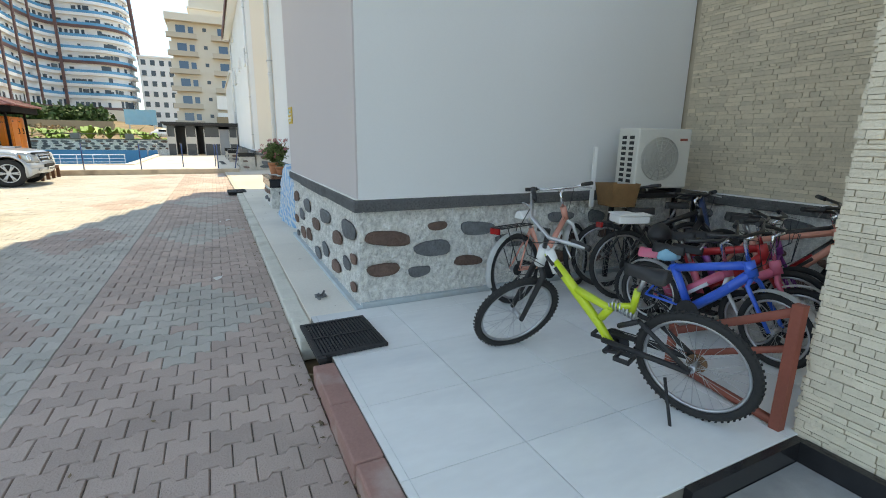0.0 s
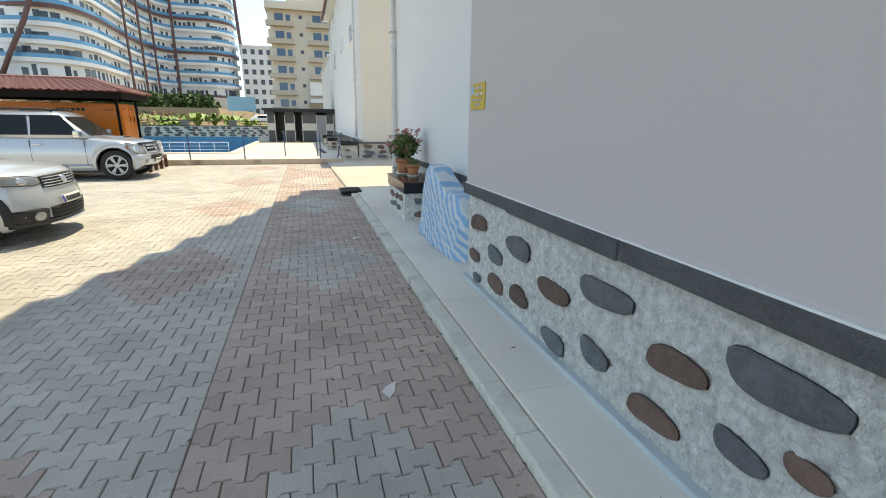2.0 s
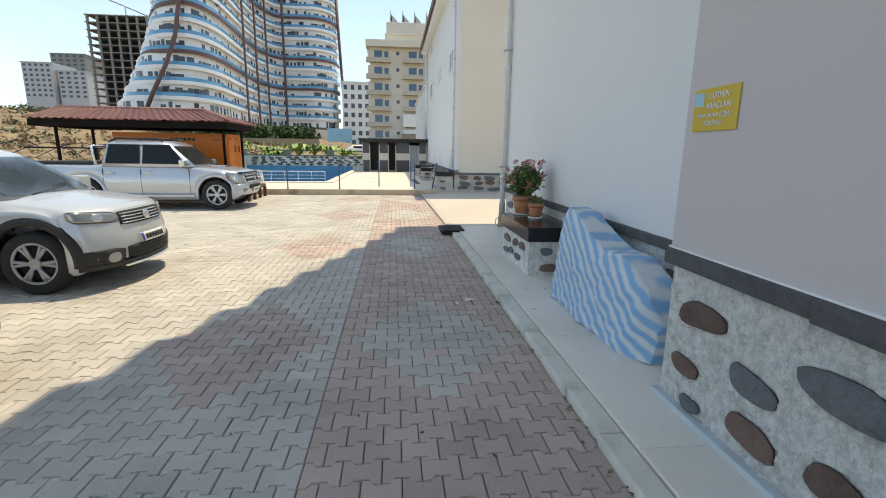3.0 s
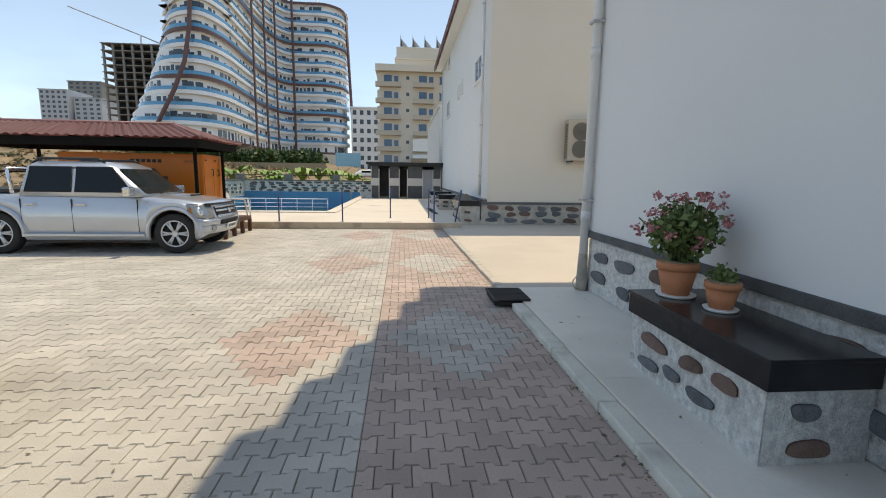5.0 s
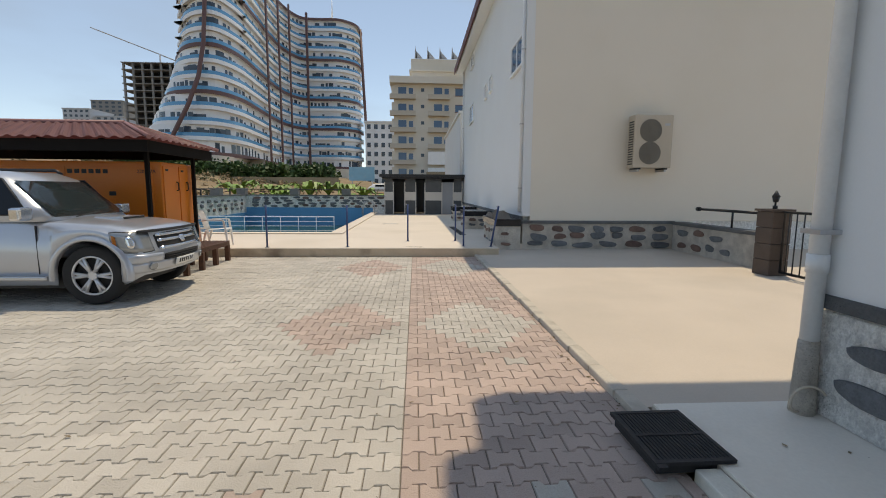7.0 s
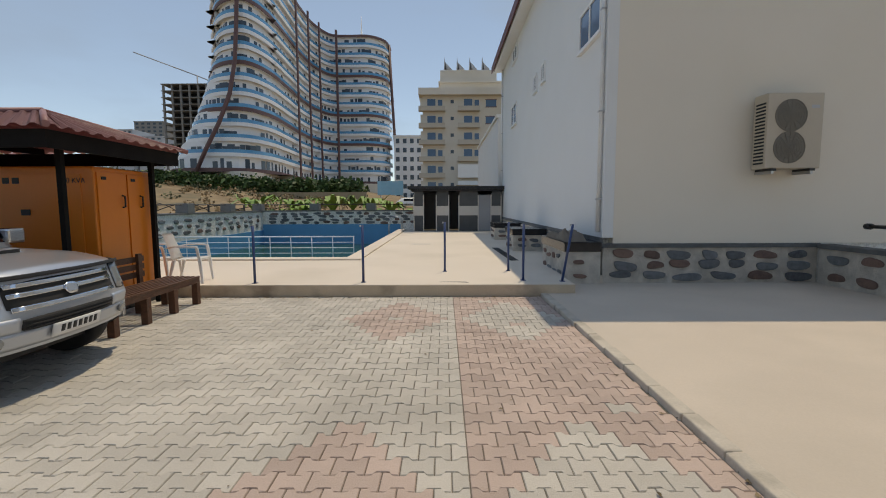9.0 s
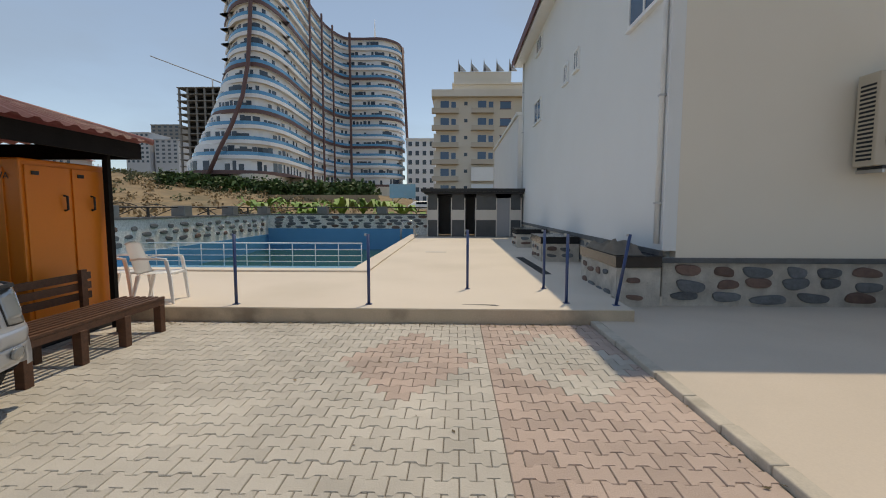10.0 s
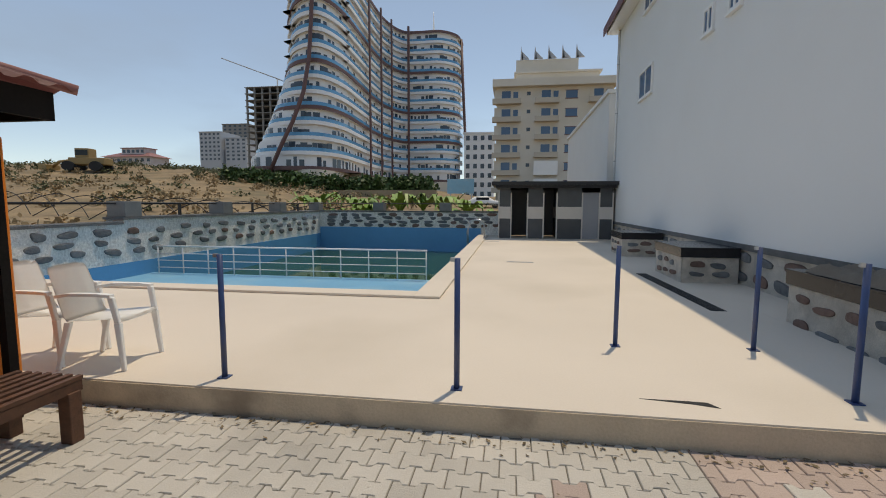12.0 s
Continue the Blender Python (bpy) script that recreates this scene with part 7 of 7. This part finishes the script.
pickup = car("pickup_truck", "silver double-cab pickup truck parked facing the drive", "silver_paint", (-4.57, 17.88, 0), 5.15, 1.84, 3.18, 0.76, 0.395,
             [(-5.15, 1.14), (-3.65, 1.14), (-3.55, 1.14), (-1.65, 1.12), (-1.35, 1.1), (-0.6, 1.05), (-0.2, 1.0), (-0.06, 0.98), (0, 0.97)],
             dict(xf0=-1.2, xf1=-1.95, xr0=-3.56, xr1=-3.42, w0=0.885, w1=0.72, z0=1.1, z1=1.76, mx=-1.48, handles=(-2.42, -3.3), seams=(-1.4, -2.58, -3.48),
                  side=((-1.5, -2.53, -1.88, -2.52), (-2.6, -3.42, -2.6, -3.34))), (0.05, 0.045, "silver_paint"),
             dict(tall=True, mirror="chrome", sill=0.06, sill_mat="steel", rim="alloy", front=pick_front))
part("bonnet_scoop", boxes((-1.1, -0.7, -0.28, 0.28, 1.09, 1.135), bevel=0.02), "silver_paint", pickup, "bonnet scoop")
part("scoop_mouth", boxes((-0.71, -0.693, -0.25, 0.25, 1.1, 1.13)), "black", pickup)
for s in (-1, 1):
    part("roof_rail", tubes(([(-2.1, s * 0.58, 1.75), (-2.2, s * 0.6, 1.81), (-3.25, s * 0.6, 1.81), (-3.38, s * 0.58, 1.74)], 0.026), n=6), "black_metal", pickup)
    part("rain_visor", boxes((-3.36, -1.95, s * 0.735 - 0.02, s * 0.735 + 0.02, 1.61, 1.65)), "black", pickup)
part("roll_bar", tubes(([(-3.7, -0.78, 1.14), (-3.8, -0.7, 1.6), (-3.8, 0.7, 1.6), (-3.7, 0.78, 1.14)], 0.035), n=8), "chrome", pickup, "chrome roll bar")
part("bed_cover", boxes((-5.05, -3.68, -0.8, 0.8, 1.15, 1.22), bevel=0.02), "black", pickup, "black bed cover")

suv_front = dict(zr=0.5, bow=0.26, rake=0.28, tuck=0.1, gw=0.44, g0=0.7, g1=0.86, ground=0.1, bars=(0.72, 0.755, 0.79, 0.825), bh=0.012, lw=0.44, l0=0.31, l1=0.46, hu0=0.45, hu1=0.98, h0=0.745, h1=0.85, hskew=0.05, hround=0.55, hr=0.04,
                 fu=0.62, fz=0.36, fr=0.07, pocket="black", px=0, pz=0.47, pout=0.03,
                 trim=(((-0.95, 0.95, 0.245, 0.3, 0.012, 0.03, 24), "black", "black lower bumper"), ((-0.95, -0.48, 0.3, 0.46, 0.004, 0.02, 12, 0.0, 0.3), "black", "black fog lamp surround"), ((0.48, 0.95, 0.3, 0.46, 0.004, 0.02, 12, 0.0, 0.3), "black", ""), ((-0.5, 0.5, 0.225, 0.25, 0.03, 0.04, 14), "chrome", "silver skid lip")))
car("crossover_car", "silver-white hatchback crossover with black wheel arches", "white_silver_paint", (-3.72, 10.36, 0), 4.08, 1.76, 2.59, 0.79, 0.345,
          [(-4.08, 1.0), (-3.4, 1.05), (-1.5, 1.02), (-1.05, 1.0), (-0.7, 0.955), (-0.4, 0.925), (-0.18, 0.9), (-0.06, 0.88), (0, 0.87)],
          dict(xf0=-0.98, xf1=-1.85, xr0=-3.85, xr1=-3.4, w0=0.83, w1=0.62, z0=1.0, z1=1.55, mx=-1.35, handles=(-2.3, -3.1), seams=(-1.25, -2.25, -3.1),
               side=((-1.45, -2.2, -1.95, -2.2), (-2.3, -3.1, -2.3, -3.05))), (0.075, 0.022, "black"),
          dict(tall=False, mirror="white_silver_paint", sill=0.015, sill_mat="black", rim="dull_alloy", front=suv_front))
sedan_front = dict(zr=0.45, bow=0.2, rake=0.3, tuck=0.15, gw=0.42, g0=0.52, g1=0.665, ground=0.3, bars=(0.535, 0.57, 0.605, 0.64), bh=0.014, lw=0.5, l0=0.23, l1=0.31, hu0=0.5, hu1=0.95, h0=0.53, h1=0.67, hskew=0.04, hround=0.7, hr=0.055,
                   fu=0.7, fz=0.32, fr=0.05, pocket="black", px=0, pz=0.34, pout=0.024,
                   trim=(((-0.95, 0.95, 0.475, 0.5, 0.014, 0.02, 24), "beige_paint", "bumper ridge"),))
car("sedan_car", "grey-beige saloon car seen by its bonnet", "beige_paint", (-3.36, 7.0, 0), 4.3, 1.72, 2.6, 0.85, 0.31,
            [(-4.3, 0.9), (-3.4, 0.94), (-1.4, 0.9), (-0.5, 0.8), (-0.12, 0.71), (0, 0.68)],
            dict(xf0=-1.1, xf1=-1.9, xr0=-3.6, xr1=-3.0, w0=0.78, w1=0.58, z0=0.9, z1=1.42, mx=-1.45, handles=(-2.3, -3.0), seams=(-1.3, -2.2, -3.1),
                 side=((-1.5, -2.15, -1.95, -2.15), (-2.25, -3.05, -2.25, -2.95))), (0.03, 0.005, "beige_paint"),
            dict(tall=False, mirror="beige_paint", sill=0.0, sill_mat="beige_paint", rim="steel", front=sedan_front))
# ---- land beyond the wall ----
hedge = thing("hedge", "dense dark green creeper hedge on the bank", "hedge", (0, 0, 0), kind="stuff")
bm = bmesh.new()
hr = random.Random(8)
for k in range(100):
    f = k / 99
    p = bearing(330 + 345 * f, 76 - 10 * f)
    leaf_cloud(bm, (p.x + hr.uniform(-1, 1), p.y + hr.uniform(-1, 1), max(hill_height(p.x, p.y) + 0.2, 3.5) + hr.uniform(-0.5, 0.5)), (2.0, 1.6, 1.5 + hr.uniform(0, 0.7)), 260, 0.6, k)
part("foliage", bm, "hedge", hedge)
scrub = thing("scrub", "scattered dry scrub on the hillside", "bushes", (0, 0, 0), kind="stuff")
bm = bmesh.new()
for k in range(150):
    x, y = hr.uniform(-95, -16), hr.uniform(46, 110)
    leaf_cloud(bm, (x, y, hill_height(x, y) + 0.25), (hr.uniform(0.6, 2.2), hr.uniform(0.6, 1.8), hr.uniform(0.3, 0.8)), 40, 0.32, 500 + k)
for k in range(130):
    x, y = hr.uniform(-100, -34), hr.uniform(78, 108)
    leaf_cloud(bm, (x, y, hill_height(x, y) + 0.3), (hr.uniform(0.8, 2.6), hr.uniform(0.6, 1.8), hr.uniform(0.35, 1.0)), 46, 0.34, 1300 + k)
part("foliage", bm, "scrub", scrub)
weeds = thing("weeds", "dry weeds behind the pool wall", "weeds", (0, 0, 0), kind="stuff")
bm = bmesh.new()
for k in range(420):
    x, y = (hr.uniform(-26, -11.6), hr.uniform(22, 46)) if k < 140 else (hr.uniform(-70, -12), hr.uniform(43, 80))
    leaf_cloud(bm, (x, y, hill_height(x, y) + 0.3), (0.6, 0.6, 0.5), 22, 0.3, 900 + k)
part("foliage", bm, "straw", weeds)


def banana_plant(x, y, h, seed):
    r = random.Random(seed)
    z = hill_height(x, y)
    b = thing("banana_plant", "banana plant with long split leaves", "plant", (x, y, z), r.uniform(0, 360), "banana plants")
    part("stem", tubes(([(0, 0, -0.1), (0, 0, h * 0.55)], [0.13, 0.07]), n=8), "banana", b)
    bm = bmesh.new()
    for k in range(11):
        a, L = k * 2.4 + r.uniform(-0.3, 0.3), h * r.uniform(0.55, 0.85)
        d = Vector((math.cos(a), math.sin(a), 0))
        s = Vector((-d.y, d.x, 0))
        rows = []
        for j in range(8):
            t = j / 7
            c = d * (L * 0.75 * t) + Vector((0, 0, h * 0.5 + L * (1.05 * t - 0.8 * t * t * r.uniform(0.7, 1.2))))
            w = 0.17 * math.sin(math.pi * (0.08 + 0.9 * t)) ** 0.7
            rows.append([c - s * w + Vector((0, 0, 0.1 * w)), c, c + s * w + Vector((0, 0, 0.1 * w))])
        loft(bm, rows, caps=False)
    part("leaves", bm, "banana", b)


for k in range(13):
    f = k / 12
    banana_plant(-13.5 + 10.3 * f + hr.uniform(-0.5, 0.5), 41.3 + hr.uniform(-0.8, 2.6), hr.uniform(1.7, 2.8), k)

hoops = thing("greenhouse_hoops", "bare bent metal greenhouse hoops in the dry field", "greenhouse frame", (0, 0, 0))
for k in range(12):
    x, y = -38 + k * 2.4, 45 - k * 0.15
    z = hill_height(x, y) - 0.1
    part("hoop", tubes(([(x - 3.4 + 6.8 * t, y + 1.2 * math.sin(3 * t), z + 1.6 * math.sin(math.pi * t)) for t in [i / 14 for i in range(15)]], 0.03), n=5), "iron", hoops)

ldz = hill_height(-62, 76)
loader = thing("wheel_loader", "old yellow wheel loader parked on the hill", "loader", (-62, 76, ldz), 15)
loader.matrix_basis = loader.matrix_basis @ Matrix.Diagonal((1.3, 1.3, 1.08, 1))
part("body", boxes((-1.2, 2.4, -0.9, 0.9, 0.8, 1.7), bevel=0.1), "loader_yellow", loader)
part("cab", boxes((-0.6, 0.8, -0.7, 0.7, 1.701, 2.9), bevel=0.06), "loader_yellow", loader)
part("cab_glass", boxes((-0.5, 0.7, -0.72, 0.72, 2.0, 2.7)), "dark_glass", loader)
for x in (-1.1, 1.6):
    for y in (-0.95, 0.95):
        part("wheel", tubes(([(x, y - 0.22, 0.6), (x, y + 0.22, 0.6)], 0.62), n=18), "rubber", loader)
part("arm", tubes(([(-0.8, 0, 1.5), (-2.6, 0, 1.2), (-3.3, 0, 0.5)], 0.18), n=6), "loader_yellow", loader)
part("bucket", boxes((-4.0, -3.2, -1.1, 1.1, 0.1, 0.8), bevel=0.08), "loader_yellow", loader)

bill = thing("billboard", "pale blue hoarding below the tower", "hoarding", (0, 0, 0))
p = bearing(737, 92)
part("board", boxes((p.x - 3, p.x + 2.2, p.y, p.y + 0.3, hill_height(p.x, p.y) + 1.2, hill_height(p.x, p.y) + 4.0)), "pool_light", bill)
part("post", boxes((p.x - 2.5, p.x - 2.3, p.y + 0.31, p.y + 0.5, hill_height(p.x, p.y) - 0.3, hill_height(p.x, p.y) + 4.0), (p.x + 1.6, p.x + 1.8, p.y + 0.31, p.y + 0.5, hill_height(p.x, p.y) - 0.3, hill_height(p.x, p.y) + 4.0)), "steel", bill)
for px, d, tall in ((772, 60, 0), (660, 74, 1)):
    p = bearing(px, d)
    z = hill_height(p.x, p.y)
    v = thing("parked_car" if not tall else "small_truck", "white parked car beyond the pool wall" if not tall else "small white truck beyond the hedge", "car", (p.x, p.y, z), 8)
    bm = bmesh.new()
    hgt = 0.0 if not tall else 0.8
    loft(bm, [[(x, y, z2) for y, z2 in ((-0.85, 0.35), (-0.88, 0.7), (-0.8, zt), (0.8, zt), (0.88, 0.7), (0.85, 0.35))] for x, zt in ((-2.1, 0.8), (-1.9, 0.95), (-1.2, 1.4 + hgt), (0.3, 1.45 + hgt), (1.1, 0.95), (1.9, 0.85), (2.1, 0.7))], close=True)
    part("body", bm, "white_paint", v)
    part("glass", boxes((-1.1, 0.5, -0.87, 0.87, 1.0 + hgt * 0.5, 1.3 + hgt)), "dark_glass", v)
    for x in (-1.3, 1.3):
        for y in (-0.75, 0.75):
            part("wheel", tubes(([(x, y - 0.1, 0.32), (x, y + 0.1, 0.32)], 0.32), n=14), "rubber", v)
bank = thing("retaining_wall", "low sandy retaining wall under the hedge", "wall", (0, 0, 0), kind="structure")
bm = bmesh.new()
ribbon(bm, [bearing(335, 70), bearing(450, 68), bearing(560, 66), bearing(690, 63)], 0.5, 0.5, 3.3)
part("wall", bm, "earth", bank)

# folded cover left on the planter top
cover = thing("folded_cover", "crumpled grey-brown cloth cover lying on a planter", "cover", (1.14, 23.2, 0.826))
bm = bmesh.new()
rows = []
for i in range(29):
    u = i / 28 * 2 - 1
    rows.append([])
    for j in range(17):
        v = j / 16 * 2 - 1
        edge = max(0.0, 1 - max(abs(u), abs(v)) ** 6)
        q = Vector((u * 3, v * 2, 1.7))
        rows[-1].append((0.23 * v + 0.03 * noise.noise(q * 1.5), 0.85 * u + 0.05 * noise.noise(q), 0.006 + edge * (0.1 + 0.12 * max(0.0, 1 - abs(u + 0.55) * 2.2) + 0.1 * noise.noise(q * 1.2) + 0.03 * noise.noise(q * 3.5)) * 0.9))
loft(bm, rows, caps=False)
for v in bm.verts:
    v.co.z = max(v.co.z, 0.004)
bmesh.ops.solidify(bm, geom=bm.faces[:], thickness=-0.004)
M["cover_cloth"] = material("cover_cloth", (0.36, 0.31, 0.26), 0.85, vary=0.2, fine=60, coarse=6, bump=0.4)
part("cloth", bm, "cover_cloth", cover)

# dry leaves, grit and crumbs along the edges of the drive
lit = thing("leaf_litter", "dry leaf litter and grit along the kerb and step", "litter", (0, 0, 0), kind="stuff")
M["litter"] = material("dry_litter", (0.2, 0.15, 0.09), 0.9, vary=0.4, fine=60, coarse=9, bump=0.1, islands=0.9)
bm = bmesh.new()
lr = random.Random(404)


def flake(x, y, z, s):
    a = lr.uniform(0, 6.28)
    vs = [bm.verts.new((x + s * k * math.cos(a + b), y + s * k * math.sin(a + b), z + lr.uniform(0.001, 0.5 * s))) for b, k in ((0, 1.0), (1.4, 0.45), (3.14, 1.0), (4.8, 0.5))]
    bm.faces.new(vs)


for k in range(960):
    t = lr.random()
    if k < 420:
        x, y, z = lr.uniform(-9.5, 1.2), 21.4 - abs(lr.gauss(0, 0.1)), 0.004
    elif k < 760:
        x, y, z = 0.42 - abs(lr.gauss(0, 0.07)), lr.uniform(1.0, 21.2), 0.004
    elif k < 785:
        x, y, z = lr.uniform(0.62, 1.5), lr.uniform(3.5, 13.4), 0.081
    else:
        x, y, z = lr.uniform(-6.0, 0.3), lr.uniform(2.0, 21.2), 0.004
    flake(x, y, z, lr.choice((0.008, 0.012, 0.018, 0.026)))
part("flakes", bm, "litter", lit)

# ---- block pavers ----
PITCH, LEN, AMP = 0.1525, 0.199, 0.0175
prng = random.Random(11)


def waist(u):
    """Half a block's swelling at u: broad at both ends, drawn in at the middle."""
    return AMP if u <= 0.2 or u >= 0.8 else -AMP if 0.31 <= u <= 0.69 else AMP - 2 * AMP * ((u - 0.2) / 0.11 if u < 0.5 else (0.8 - u) / 0.11)


def is_red(x, y):
    """Red lane with grey diamonds on one side of the seam, grey with red diamonds on the other; an odd block in each diamond."""
    yy = (y - 4.05 + 1.9825) % 3.965 - 1.9825
    if x > SEAM:
        inside = abs(x + 0.38) / 0.66 + abs(yy) / 1.05 < 1.0
        return not inside or (abs(x + 0.36) < 0.1 and abs(yy + 0.3) < 0.077)
    inside = x > -3.5 and abs(x + 1.98) / 0.76 + abs(yy) / 1.05 < 1.0
    return inside and not (abs(x + 1.93) < 0.1 and abs(yy - 0.1) < 0.077)


def paver_geometry(u0, u1):
    """The block between u0 and u1 of its length, round the middle of that stretch."""
    us = [u0] + [u for u in (0.2, 0.31, 0.69, 0.8) if u0 + 0.02 < u < u1 - 0.02] + [u1]
    g, um = 0.0026, (u0 + u1) / 2
    sq = 1 - 2 * g / (LEN * (u1 - u0))
    up = [((u - um) * LEN * sq, PITCH / 2 - g + waist(u)) for u in us]
    o = up + [(x, -y) for x, y in up[::-1]]
    n = len(o)
    dx, dy = 1 - 0.008 / (LEN * (u1 - u0)), 0.94
    vs = [(x, y, -0.03) for x, y in o] + [(x, y, -0.007) for x, y in o] + [(x * dx, y * dy, 0.0) for x, y in o]
    fs = [tuple(range(3 * n - 1, 2 * n - 1, -1))]
    for k in range(n):
        j = (k + 1) % n
        fs += [(k, n + k, n + j, j), (n + k, 2 * n + k, 2 * n + j, n + j)]
    return np.array(vs), fs


GEO = {}
ONE = {}
for red in (0, 1):
    vs, fs = paver_geometry(0.0, 1.0)
    me = bpy.data.meshes.new("paver")
    me.from_pydata(vs.tolist(), [], fs)
    me.materials.append(M["paver_red" if red else "paver_grey"])
    ONE[red] = me
verts, faces, base = {0: [], 1: []}, {0: [], 1: []}, {0: 0, 1: 0}
single = 0
for j in range(int((ROAD_END + 1.5) / PITCH)):
    y = ROAD_END - 0.02 - (j + 0.5) * PITCH
    odd = j % 2
    for side in (0, 1):
        lo, hi = (SEAM, kerb_x(y) - 0.002) if side else (SEAM - 12.2, SEAM)
        k = 0
        while True:
            # blocks run away from the seam, every second row by half a block
            a = (k - 0.5 * odd) * LEN
            x0, x1 = (lo + a, lo + a + LEN) if side else (hi - a - LEN, hi - a)
            k += 1
            if (side and x0 >= hi - 0.02) or (not side and x1 <= lo + 0.02):
                break
            c0, c1 = max(x0, lo), min(x1, hi)
            if c1 - c0 < 0.03:
                continue
            u0, u1 = round((c0 - x0) / LEN, 2), round((c1 - x0) / LEN, 2)
            cx = (c0 + c1) / 2
            red = 1 if is_red(cx, y) else 0
            if prng.random() < (0.004 if side else 0.0):
                red = 1 - red
            dz, tx, ty = prng.uniform(-0.003, 0.003), prng.uniform(-0.8, 0.8), prng.uniform(-0.8, 0.8)
            m = Matrix.Translation((cx, y, dz)) @ pose(0, 0, 0, tx, ty, 0)
            if side and 3.0 < y < 9.4 and single < 300 and u0 == 0.0 and u1 == 1.0:
                piece("paver", ONE[red], road, m)
                single += 1
                continue
            if (u0, u1) not in GEO:
                GEO[u0, u1] = paver_geometry(u0, u1)
            vs, fs = GEO[u0, u1]
            mm = np.array(m)
            verts[red].append(vs @ mm[:3, :3].T + mm[:3, 3])
            faces[red] += [tuple(i + base[red] for i in f) for f in fs]
            base[red] += len(vs)
for red in (0, 1):
    me = bpy.data.meshes.new("pavers")
    me.from_pydata(np.concatenate(verts[red]).tolist(), [], faces[red])
    me.materials.append(M["paver_red" if red else "paver_grey"])
    ob = new("pavers", me)
    ob.parent = road
    tagged(ob, "red blocks" if red else "grey blocks", kind="stuff")
